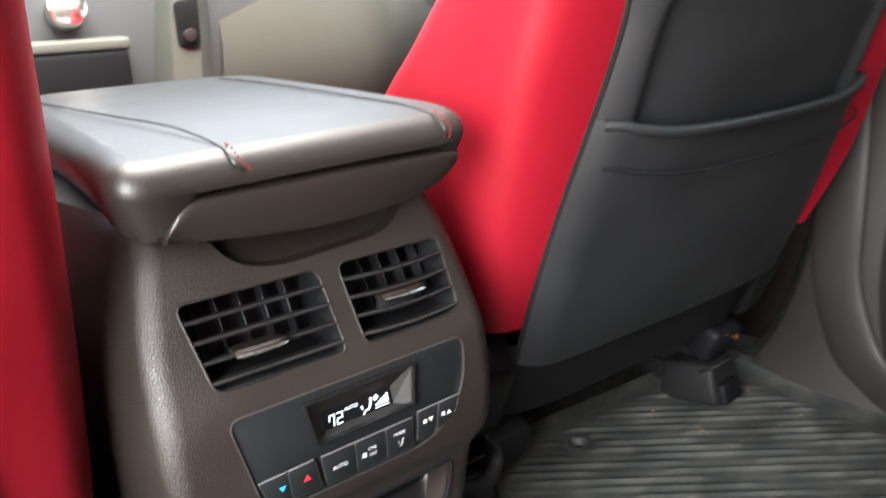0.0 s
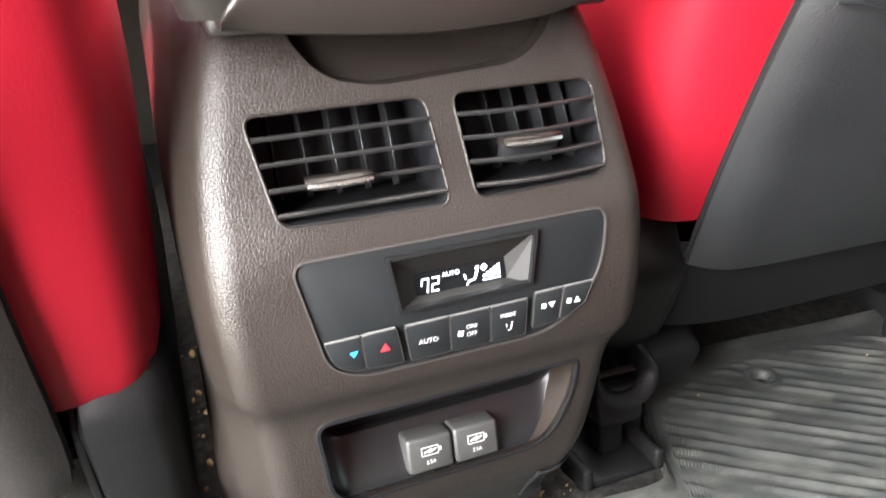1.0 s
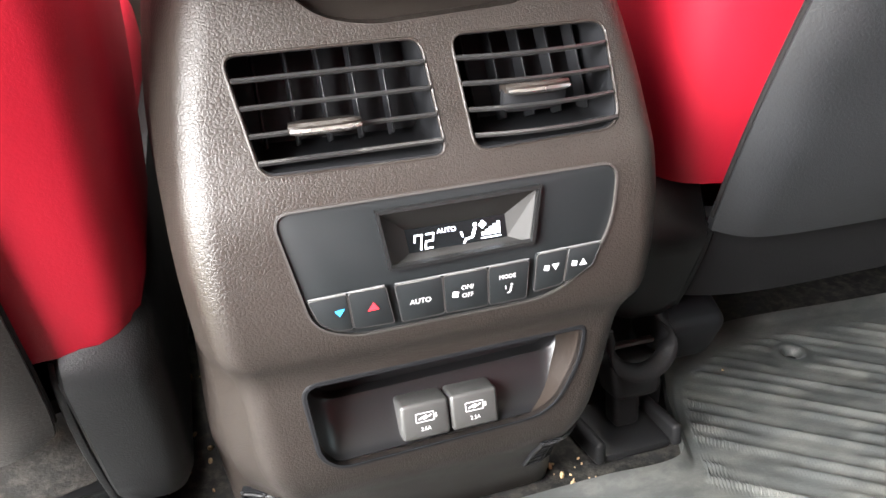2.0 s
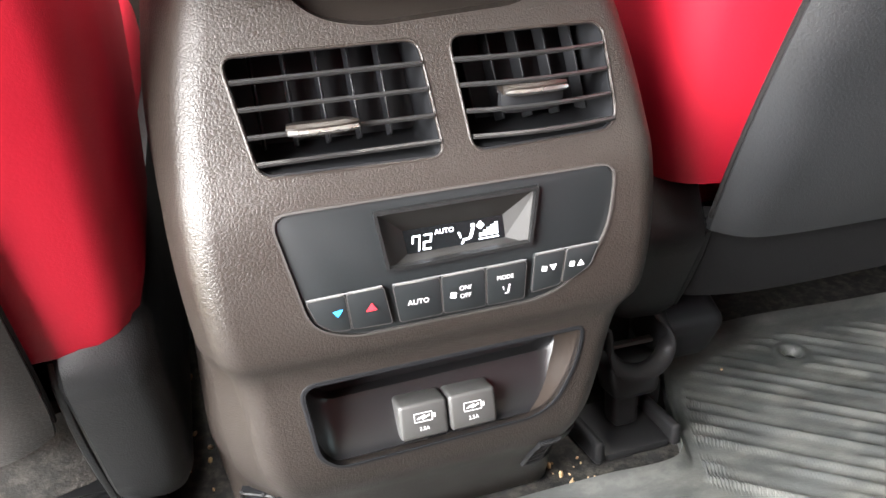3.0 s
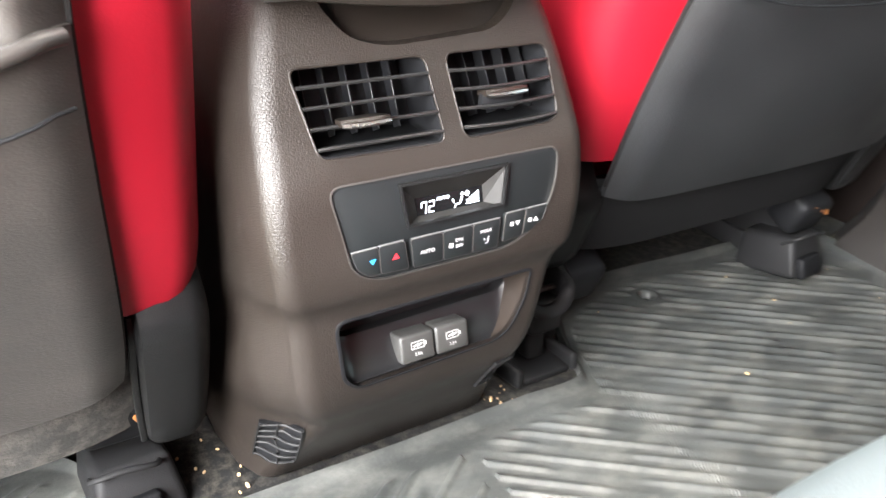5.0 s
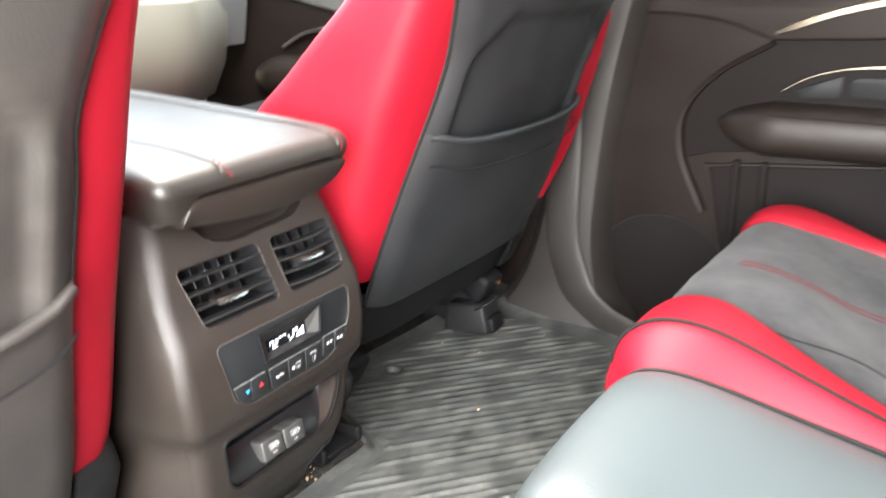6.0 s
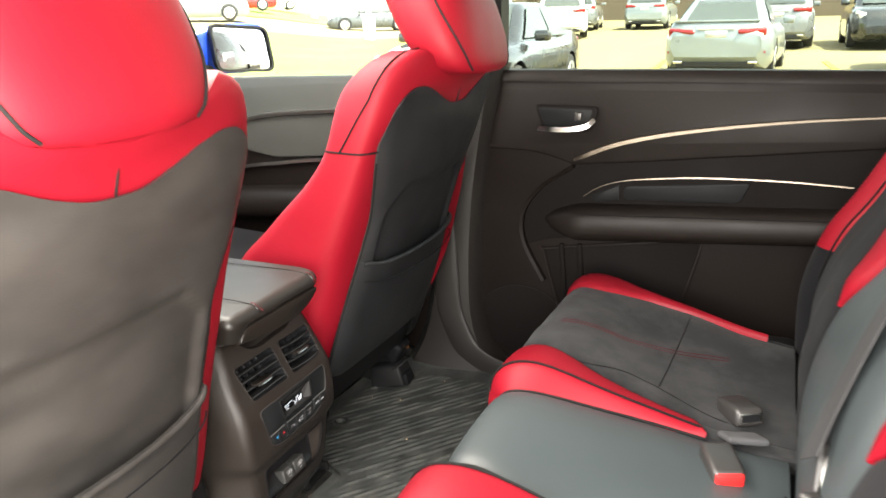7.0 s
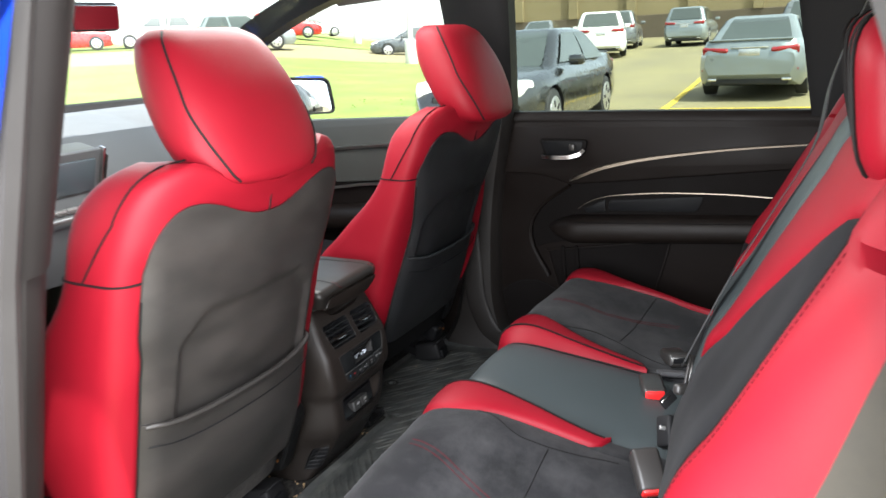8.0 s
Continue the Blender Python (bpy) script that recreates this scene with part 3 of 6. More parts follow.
part("handle", sweep(smooth_path([(DX - 0.014, 0.708, 0.568), (DX - 0.022, 0.68, 0.567), (DX - 0.022, 0.64, 0.568), (DX - 0.014, 0.605, 0.585)], 5), [(-0.006, -0.010), (0.004, -0.009), (0.006, 0.0), (0.002, 0.009), (-0.006, 0.009)], (1, 0, 0)), CHROME, door_2, "bright metal release lever")
part("window_pane", rbox((0.004, 1.0, 0.36), 0.0, at=(DX + 0.045, 0.56, 0.84), rot=(0, -6, 0)), FRONTGLASS, door_2)

# pillars
wall_pillar = thing("wall_pillar", "dark trim of the pillar between the doors", "pillar", kind="structure")
lower = []
for i in range(25):
    t = i / 24
    z = -0.02 + 0.72 * t
    f = curve1([(0, 0.135), (0.12, 0.095), (0.3, 0.07), (0.6, 0.05), (1, 0.055)])(t)
    b = curve1([(0, -0.16), (0.06, -0.10), (0.16, -0.065), (0.3, -0.052), (0.6, -0.06), (1, -0.105)])(t)
    xi = curve1([(0, 0.668), (0.08, 0.69), (0.2, 0.70), (0.5, 0.71), (1, 0.715)])(t)
    lower.append([(0.80, f, z), (xi + 0.035, f, z), (xi + 0.008, f - 0.02, z), (xi, (f + b) / 2 + 0.01, z), (xi + 0.008, b + 0.02, z), (xi + 0.03, b + 0.004, z), (0.80, b, z)])
part("lower_trim", loft(lower), PILLARTRIM, wall_pillar)
upper = []
for i in range(13):
    t = i / 12
    z = 0.695 + 0.42 * t
    f, b, xi = 0.055 + 0.02 * t, -0.105 - 0.03 * t, 0.715 - 0.07 * t - 0.03 * t * t
    upper.append([(xi + 0.07, f, z), (xi + 0.02, f, z), (xi, f - 0.025, z), (xi - 0.004, (f + b) / 2, z), (xi, b + 0.025, z), (xi + 0.02, b, z), (xi + 0.07, b, z)])
part("upper_trim", loft(upper), BLACKPLASTIC, wall_pillar)
rear_pillar = []
for i in range(13):
    t = i / 12
    z = 0.672 + 0.45 * t
    f, xi = -0.855 + 0.07 * t, 0.745 - 0.09 * t - 0.03 * t * t
    rear_pillar.append([(xi + 0.05, f, z), (xi + 0.01, f, z), (xi, f - 0.02, z), (xi, f - 0.3, z), (xi + 0.05, f - 0.3, z)])
rp = part("wall_pillar_rear", loft(rear_pillar), BLACKPLASTIC)
tagged(rp, "black trim of the rear door pillar", "pillar", kind="structure")
mould = smooth_path([(0.712, 0.040, 0.50), (0.708, 0.034, 0.40), (0.704, 0.024, 0.30), (0.701, 0.018, 0.22), (0.700, 0.012, 0.15), (0.698, -0.004, 0.10), (0.694, -0.034, 0.048), (0.688, -0.080, 0.018), (0.684, -0.13, 0.004)], 6)
part("moulding", sweep(mould, [(0.030 * math.cos(a), 0.0050 * math.sin(a)) for a in [2 * math.pi * q / 20 for q in range(20)]], (1, 0, 0)), PILLARTRIM, wall_pillar, "curved raised edge of the pillar trim")
# window head rails under the roof
for sx in (1, -1):
    hr = part("trim_roof_rail", sweep(smooth_path([(sx * 0.68, -1.6, 1.03), (sx * 0.665, -0.8, 1.075), (sx * 0.655, 0.0, 1.085), (sx * 0.66, 0.35, 1.06), (sx * 0.70, 0.75, 0.92), (sx * 0.735, 1.10, 0.70)], 8), [(-0.03, -0.035), (0.03, -0.035), (0.045, 0.03), (-0.045, 0.03)]), BLACKPLASTIC)
    tagged(hr, "dark roof rail trim above the doors", "roof rail", kind="structure")


# ---- rear end of the centre console ----
console = thing("centre_console", "brown-black grained plastic centre console with rear vents and climate panel", "car console", at=(0, 0, 0))
CY = curve1([(0.0, 0.050), (0.03, 0.030), (0.06, 0.010), (0.085, -0.006), (0.105, -0.020), (0.125, -0.026), (0.15, -0.0275), (0.175, -0.0275), (0.188, -0.028), (0.197, -0.031), (0.206, -0.036), (0.225, -0.0375),
             (0.25, -0.0355), (0.28, -0.030), (0.30, -0.021), (0.32, -0.011), (0.345, 0.0), (0.365, 0.010), (0.38, 0.022), (0.388, 0.034)])
CW = curve1([(0.0, 0.112), (0.03, 0.104), (0.06, 0.093), (0.085, 0.088), (0.105, 0.094), (0.125, 0.100), (0.15, 0.104), (0.175, 0.107), (0.19, 0.110), (0.2, 0.114), (0.21, 0.117), (0.25, 0.1205), (0.28, 0.1205), (0.3, 0.119), (0.32, 0.117), (0.345, 0.112), (0.365, 0.107), (0.388, 0.10)])
rings = []
for i in range(98):
    z = 0.388 * i / 97
    y, w = CY(z), CW(z)
    side = 0.122 + 0.005 * step(0.1, 0.3, z) - 0.010 * step(0.3, 0.388, z)
    right = [(0.0, y), (w * 0.3, y), (w * 0.6, y), (w - 0.020, y + 0.0004)]
    right += [(w - 0.020 + 0.017 * math.sin(a), y + 0.0004 + 0.017 * (1 - math.cos(a))) for a in [math.pi / 2 * 0.86 * k / 8 for k in range(1, 9)]]
    right += [(w + (side - w) * 0.45, y + 0.030), (side, y + 0.075), (side, 0.13), (side, 0.25), (side, 0.60)]
    dx = -0.012 + 0.006 * step(0.10, 0.22, z)
    rings.append([(dx - x, yy, z) for x, yy in reversed(right[1:])] + [(dx + x, yy, z) for x, yy in right])
body = loft(rings)


def on_console(a, b, h):
    """a across, b up, h into the console from its rear face."""
    return (a, CY(b) + h, b)


def cutter(outline, depth, lead=0.03):
    bm = bmesh.new()
    f = [bm.verts.new((p[0], CY(p[1]) - lead, p[1])) for p in outline]
    b = [bm.verts.new((p[0], CY(p[1]) + depth, p[1])) for p in outline]
    n = len(outline)
    for i in range(n):
        bm.faces.new((f[i], f[(i + 1) % n], b[(i + 1) % n], b[i]))
    bm.faces.new(f)
    bm.faces.new(b)
    return bm


VENT_L = rounded([(-0.0945, 0.3425), (-0.0055, 0.3425), (-0.001, 0.2925), (-0.0855, 0.2935)], 0.007)
VENT_R = rounded([(0.0085, 0.3425), (0.0875, 0.3425), (0.0885, 0.2945), (0.0125, 0.2925)], [0.007, 0.008, 0.012, 0.007])
PANEL = rounded([(-0.0855, 0.2795), (0.0845, 0.2805), (0.0795, 0.243), (0.052, 0.2145), (-0.055, 0.2135), (-0.0735, 0.2225)], [0.010, 0.010, 0.03, 0.045, 0.03, 0.02], 6)
POCKET = rounded([(-0.082, 0.1845), (0.0735, 0.1865), (0.0715, 0.165), (0.056, 0.130), (-0.066, 0.1255), (-0.077, 0.136)], [0.010, 0.006, 0.03, 0.03, 0.02, 0.02], 6)
DISP = [(-0.039, 0.2740), (0.0425, 0.2745), (0.0375, 0.2465), (-0.0350, 0.2450)]
SCOOP_CUT = rounded([(-0.078, 0.392), (0.077, 0.392), (0.072, 0.370), (0.050, 0.353), (-0.030, 0.349), (-0.056, 0.356)], [0.001, 0.001, 0.012, 0.016, 0.02, 0.016], 6)
body_me = carve(body, [cutter(SCOOP_CUT, 0.011), cutter(VENT_L, 0.05), cutter(VENT_R, 0.05), cutter(PANEL, 0.004), cutter(DISP, 0.022), cutter(POCKET, 0.045)])
part_mesh("console_body", body_me, CONSOLE, console, "brown-black grained plastic body")


def thick_ring(outline, to3, w, h0, h1):
    """A narrow band lying on the inside of an outline."""
    n = len(outline)
    c = sum((Vector(p) for p in outline), Vector((0, 0))) / n
    bm = bmesh.new()
    rows = []
    for k, h in ((0, h1), (0, h0), (1, h0), (1, h1)):
        row = []
        for i, p in enumerate(outline):
            p, a, b = Vector(p), Vector(outline[i - 1]), Vector(outline[(i + 1) % n])
            t = b - a
            nr = Vector((-t.y, t.x)).normalized()
            if nr.dot(c - p) < 0:
                nr = -nr
            q = p + nr * (w * k)
            row.append(bm.verts.new(to3(q.x, q.y, h)))
        rows.append(row)
    for a, b in zip(rows, rows[1:] + rows[:1]):
        for i in range(n):
            j = (i + 1) % n
            bm.faces.new((a[i], a[j], b[j], b[i]))
    return bm


def vent(name, outline, xl, xr, knob_x, fins, fin_bend, bowed):
    v = part(name, thick_ring(outline, on_console, 0.0012, 0.0015, 0.045), VENTBLACK, console, "black louvred air vent")
    part("vent_backing", plate(outline, lambda a, b, h: (a, CY(b) + 0.044 + h, b), 0.003), VENTBLACK, v)
    zs = [0.3320, 0.3210, 0.3100, 0.2992]
    for k, z in enumerate(zs):
        xa, xb = xl(z) + 0.001, xr(z) - 0.001
        pts = [(xa + (xb - xa) * i / 12, CY(z) + 0.006 + bowed * (1 - (2 * i / 12 - 1) ** 2) , z + 0.0005) for i in range(13)]
        part("vent_slat", sweep(pts, [(0.0066, 0.0012), (0.0076, 0.0003), (0.0070, -0.0010), (-0.006, -0.0046), (-0.006, -0.0030)]), SLAT, v)
    for k in range(fins):
        x = -0.080 + 0.0150 * k if knob_x < 0 else 0.021 + 0.0150 * k
        part("vent_fin", rbox((0.0012, 0.009, 0.048), 0.0004, 1, at=(x, CY(0.318) + 0.029, 0.318), rot=(-24, 0, fin_bend)), FIN if knob_x < 0 else VENTBLACK, v)
    zk = 0.3135 if knob_x < 0 else 0.3190
    kb = [(knob_x - 0.0155 + 0.031 * i / 10, CY(zk) - 0.0045 - 0.0012 * math.sin(math.pi * i / 10), zk) for i in range(11)]
    ks = [0.7, 0.95] + [1.0] * 7 + [0.95, 0.7]
    kn = part("vent_knob", sweep(kb, [(0.0052, -0.0028), (0.0060, -0.0015), (0.0058, 0.0014), (0.0040, 0.0026), (-0.012, -0.0010), (-0.012, -0.0056)], scale=ks), LATCHDARK, v)
    kc = [(q[0], q[1] - 0.0054, q[2] - 0.0010) for q in kb]
    if knob_x > 0:
        part("paddle", sweep([(q[0], q[1] + 0.0020, q[2] - 0.0062) for q in kb], [(0.0030, 0.0060), (0.0038, 0.0), (0.0022, -0.0058), (-0.006, -0.0080), (-0.004, 0.0060)], scale=ks), VENTBLACK, kn)
    part("metal_edge", sweep(kc, [(0.0010, -0.0010), (0.0018, 0.0002), (0.0008, 0.0014), (-0.0018, 0.0018), (-0.0014, -0.0013)], scale=ks), KNOBMETAL, kn, "bright metal edge")
    rim = [(q[0], CY(q[1]) + 0.0006, q[1]) for q in outline]
    part("vent_lip", tube(rim + rim[:2], 0.0008, 8, (0, 1, 0.3)), CONSOLE, v)
    return v


vent("air_vent", VENT_L, lambda z: -0.0945 + (0.3425 - z) * 0.18, lambda z: -0.0055 + (0.3425 - z) * 0.09, -0.0555, 5, 3, 0.0)
vent("air_vent", VENT_R, lambda z: 0.0085 + (0.3425 - z) * 0.12, lambda z: 0.0850 + (0.3425 - z) * 0.02, 0.045, 5, 12, -0.004)

# climate panel
cp_bm = plate([(p[0] * 0.988, 0.2475 + (p[1] - 0.2475) * 0.972) for p in PANEL], lambda a, b, h: (a, CY(b) + 0.0008 + h, b), 0.003, 0.0006)
cp = part_mesh("climate_panel", carve(cp_bm, [cutter(DISP, 0.022)]), PANELGREY, console, "matt dark grey climate control panel")
part("panel_edge", thick_ring(PANEL, lambda a, b, h: (a, CY(b) + h, b), 0.0010, -0.0006, 0.003), SMOOTHDARK, cp)
part("display_frame", thick_ring(rounded(DISP, 0.0015), lambda a, b, h: (a, CY(b) + h, b), 0.0016, -0.0014, 0.002), SHIELD, cp, "black display frame")
SCR = [(-0.0240, 0.2590), (0.0265, 0.2590), (0.0275, 0.2475), (-0.0225, 0.2472)]
bm = bmesh.new()
o = [bm.verts.new((p[0], CY(p[1]) - 0.0002, p[1])) for p in DISP]
q = [bm.verts.new((p[0], CY(p[1]) + 0.0095, p[1])) for p in SCR]
for i in range(4):
    bm.faces.new((o[i], o[(i + 1) % 4], q[(i + 1) % 4], q[i]))
hood = part("display_hood", bm, HOOD, cp, smooth=False)
hood.data.materials.append(HOODSHADE)
hood.data.polygons[0].material_index = 1
scr = part("display_screen", plate(SCR, lambda a, b, h: (a, CY(b) + 0.0093 + h, b), 0.002), SCREENBLACK, cp, "black display with white figures", smooth=False)


def on_screen(a, b, h=0):
    return (a, CY(0.2535 + b) + 0.0086, 0.2535 + b)


def bars(rects, to3, name, mat, parent):
    bm = bmesh.new()
    for pts in rects:
        f = bm.faces.new([bm.verts.new(to3(*p)) for p in pts])
    ob = part(name, bm, mat, parent, smooth=False)
    return ob


def digit(segs, x0, y0, w, h, t=0.0008):
    """Seven-segment strokes a to g, slanted a little."""
    y1, y2 = y0 + h / 2, y0 + h
    box = {"a": (x0, y2 - t, w, t), "d": (x0, y0, w, t), "g": (x0, y1 - t / 2, w, t), "f": (x0, y1, t, h / 2), "b": (x0 + w - t, y1, t, h / 2), "e": (x0, y0, t, h / 2), "c": (x0 + w - t, y0, t, h / 2)}
    out = []
    for s in segs:
        x, y, a, b = box[s]
        out.append([(x + 0.12 * (y - y0), y), (x + a + 0.12 * (y - y0), y), (x + a + 0.12 * (y + b - y0), y + b), (x + 0.12 * (y + b - y0), y + b)])
    return out


bars(digit("abcf", -0.0206, -0.0052, 0.0042, 0.0078) + digit("abged", -0.0149, -0.0052, 0.0042, 0.0078), on_screen, "figure", LCDWHITE, scr)
part_mesh("figure", lettering("AUTO", 0.0035, lambda a, b, h: on_screen(a - 0.0036, b + 0.0026)), LCDWHITE, scr, smooth=False)
# airflow mark and fan steps, as plain marks
def disc(x, y, r, n=10):
    return [(x + r * math.cos(2 * math.pi * i / n), y + r * math.sin(2 * math.pi * i / n)) for i in range(n)]


flow = [disc(0.0108, 0.0030, 0.0011), [(0.0100, 0.0016), (0.0116, 0.0014), (0.0100, -0.0030), (0.0086, -0.0026)], [(0.0086, -0.0026), (0.0098, -0.0034), (0.0060, -0.0040), (0.0056, -0.0030)], [(0.0056, -0.0030), (0.0066, -0.0034), (0.0052, -0.0056), (0.0044, -0.0054)],
        [(0.0030, 0.0006), (0.0042, 0.0006), (0.0048, -0.0022), (0.0040, -0.0022)]]
fan = [disc(0.0146 + 0.0011 * math.cos(k * math.pi / 2), 0.0026 + 0.0011 * math.sin(k * math.pi / 2), 0.0009, 8) for k in range(4)]
stepsb = [[(0.0140 + 0.0020 * k, -0.0030), (0.0156 + 0.0020 * k, -0.0030), (0.0156 + 0.0020 * k, -0.0014 + 0.0011 * k), (0.0140 + 0.0020 * k, -0.0014 + 0.0011 * k)] for k in range(5)] + [[(0.0136, -0.0046), (0.0240, -0.0046), (0.0240, -0.0040), (0.0136, -0.0040)]]
bars(flow + fan + stepsb, on_screen, "figure", LCDWHITE, scr)


def on_button(a, b, h=0):
    return (a, CY(b) - 0.0016, b)


def button(outline, label=""):
    out = rounded(outline, 0.0016, 3)
    b = part("button", plate(out, lambda a, bb, h: (a, CY(bb) - 0.0012 + h, bb), 0.003, 0.0006), PANELGREY, cp, label)
    ring = [(q[0] * 1.0, CY(q[1]) - 0.0009, q[1]) for q in out]
    part("button_edge", tube(ring + ring[:2], 0.00022, 6, (0, 1, 0)), SMOOTHDARK, b)
    return b


def light_edge(x0, x1, z0, z1):
    part("button_edge", tube([(x0, CY(z0) - 0.0006, z0), ((x0 + x1) / 2, CY(z0) - 0.0006, (z0 + z1) / 2), (x1, CY(z1) - 0.0006, z1)], 0.0003, 6), KEYGLINT, cp)


bl = button([(-0.0740, 0.2372), (-0.0560, 0.2378), (-0.0545, 0.2190), (-0.0625, 0.2195), (-0.0700, 0.2255)], "dark button with a blue mark")
bars([[(-0.0625, 0.2305), (-0.0575, 0.2310), (-0.0602, 0.2272)]], on_button, "mark", BLUEINK, bl)
br = button([(-0.0553, 0.2378), (-0.0375, 0.2382), (-0.0345, 0.2182), (-0.0538, 0.2190)], "dark button with a red mark")
bars([[(-0.0470, 0.2274), (-0.0415, 0.2276), (-0.0440, 0.2316)]], on_button, "mark", REDINK, br)
b1 = button([(-0.0332, 0.2378), (-0.0102, 0.2380), (-0.0095, 0.2180), (-0.0308, 0.2178)])
part_mesh("legend", lettering("AUTO", 0.0038, lambda a, b, h: on_button(a - 0.0214, b + 0.2277)), WHITEINK, b1, smooth=False)
b2 = button([(-0.0094, 0.2380), (0.0126, 0.2382), (0.0128, 0.2178), (-0.0088, 0.2180)])
part_mesh("legend", lettering("ON/", 0.0034, lambda a, b, h: on_button(a + 0.0022, b + 0.2305)), WHITEINK, b2, smooth=False)
part_mesh("legend", lettering("OFF", 0.0034, lambda a, b, h: on_button(a + 0.0022, b + 0.2262)), WHITEINK, b2, smooth=False)
bars([disc(-0.0040 + 0.0011 * math.cos(k * math.pi / 2 + 0.6), 0.2276 + 0.0011 * math.sin(k * math.pi / 2 + 0.6), 0.0009, 8) for k in range(4)], on_button, "mark", WHITEINK, b2)
b3 = button([(0.0134, 0.2382), (0.0345, 0.2384), (0.0330, 0.2180), (0.0136, 0.2178)])
part_mesh("legend", lettering("MODE", 0.0031, lambda a, b, h: on_button(a + 0.0228, b + 0.2322)), WHITEINK, b3, smooth=False)
MODE_MARK = [disc(0.0255, 0.2295, 0.0008), [(0.0245, 0.2283), (0.0258, 0.2281), (0.0250, 0.2242), (0.0241, 0.2244)], [(0.0238, 0.2242), (0.0246, 0.2236), (0.0222, 0.2232), (0.0219, 0.2238)], [(0.0205, 0.2292), (0.0211, 0.2292), (0.0216, 0.2264), (0.0211, 0.2264)]]
bars([[(0.0236 + (a - 0.0236) * 0.72, 0.2252 + (b - 0.2262) * 0.72) for a, b in q] for q in MODE_MARK], on_button, "mark", WHITEINK, b3)
b4 = button([(0.0388, 0.2405), (0.0552, 0.2408), (0.0525, 0.2222), (0.0370, 0.2205)])
b5 = button([(0.0560, 0.2408), (0.0735, 0.2412), (0.0688, 0.2300), (0.0590, 0.2240), (0.0533, 0.2228)])
for b, x, up in ((b4, 0.0455, -1), (b5, 0.0605, 1)):
    bars([disc(x - 0.002 + 0.0010 * math.cos(k * math.pi / 2 + 0.6), 0.2328 + 0.0010 * math.sin(k * math.pi / 2 + 0.6), 0.0008, 8) for k in range(4)] + [[(x + 0.0008, 0.2328 - up * 0.0016), (x + 0.0048, 0.2328 - up * 0.0016), (x + 0.0028, 0.2328 + up * 0.0018)]], on_button, "mark", WHITEINK, b)
light_edge(-0.0738, -0.0380, 0.2378, 0.2388)
light_edge(-0.0330, 0.0344, 0.2384, 0.2390)
light_edge(0.0390, 0.0734, 0.2411, 0.2418)

# open pocket with two charging sockets
pk = part("pocket_liner", thick_ring(POCKET, on_console, 0.0016, 0.0004, 0.043), CONSOLESMOOTH, console, "smooth brown-black pocket liner")
prim = [(q[0], CY(q[1]) + 0.0008, q[1]) for q in POCKET]
part("pocket_lip", tube(prim + prim[:2], 0.0012, 8, (0, 1, 0.3)), VENTBLACK, pk)
part("pocket_rim", thick_ring(POCKET, lambda a, b, h: (a, CY(b) + h, b), 0.0016, -0.0006, 0.004), VENTBLACK, pk)
part("pocket_back", plate(POCKET, lambda a, b, h: (a, CY(b) + 0.030 + 0.010 * step(0.15, 0.18, b) + h, b), 0.004), POCKETBLACK, pk)
def pocket_floor(u, v):
    """Smooth floor that slopes up from the lip to a ledge behind the sockets, turned up at both ends."""
    k, w = min(1, v / 0.7), max(0, v - 0.7) / 0.3
    e = max(0, abs(2 * u - 1) - 0.80) / 0.20
    return (-0.078 + 0.146 * u + 0.004 * k * u, CY(0.13) + 0.0035 + 0.022 * k ** 0.8 + 0.018 * w, 0.1285 + 0.024 * k ** 1.3 + 0.0015 * w + 0.012 * e * e + 0.004 * u)
part("pocket_floor", sheet(pocket_floor, 40, 24, 0.004, (0, 0.5, -0.9)), POCKETBLACK, pk, "smooth sloping floor of the pocket")
for x in (-0.0178, 0.0106):
    s = part("charging_socket", rbox((0.0274, 0.022, 0.0212), 0.0022, 3, at=(x, CY(0.137) + 0.015, 0.1398), rot=(-14, 0, 0)), SOCKET, pk, "grey charging socket cover")
    fy = CY(0.137) + 0.015 - 0.0112
    def on_socket(a, b, h=0, x=x, fy=fy):
        return (x + a, fy - 0.0008 + 0.249 * (b + 0.0028), 0.1398 + 0.0028 + b)
    def line(p, q, w=0.0004):
        d = (Vector(q) - Vector(p)).normalized()
        nrm = Vector((-d.y, d.x)) * w / 2
        return [tuple(Vector(p) + nrm), tuple(Vector(q) + nrm), tuple(Vector(q) - nrm), tuple(Vector(p) - nrm)]
    bars([line((-0.0055, 0.0000), (0.0045, 0.0000)), line((-0.0055, 0.0048), (0.0045, 0.0048)), line((-0.0055, 0.0000), (-0.0055, 0.0048)), line((0.0045, 0.0000), (0.0045, 0.0048)), line((0.0058, 0.0012), (0.0058, 0.0036), 0.0010),
          line((-0.0040, 0.0016), (0.0005, 0.0034), 0.0008), line((0.0005, 0.0034), (-0.0012, 0.0014), 0.0006), line((-0.0012, 0.0014), (0.0032, 0.0032), 0.0008)], on_socket, "mark", WHITEINK, s)
    part_mesh("legend", lettering("2.5A", 0.0031, lambda a, b, h: on_socket(a - 0.0004, b - 0.0042)), WHITEINK, s, smooth=False)
    part("cover_tab", rbox((0.013, 0.003, 0.0016), 0.0006, 2, at=(x, fy + 0.0035, 0.1262)), POCKETBLACK, s)

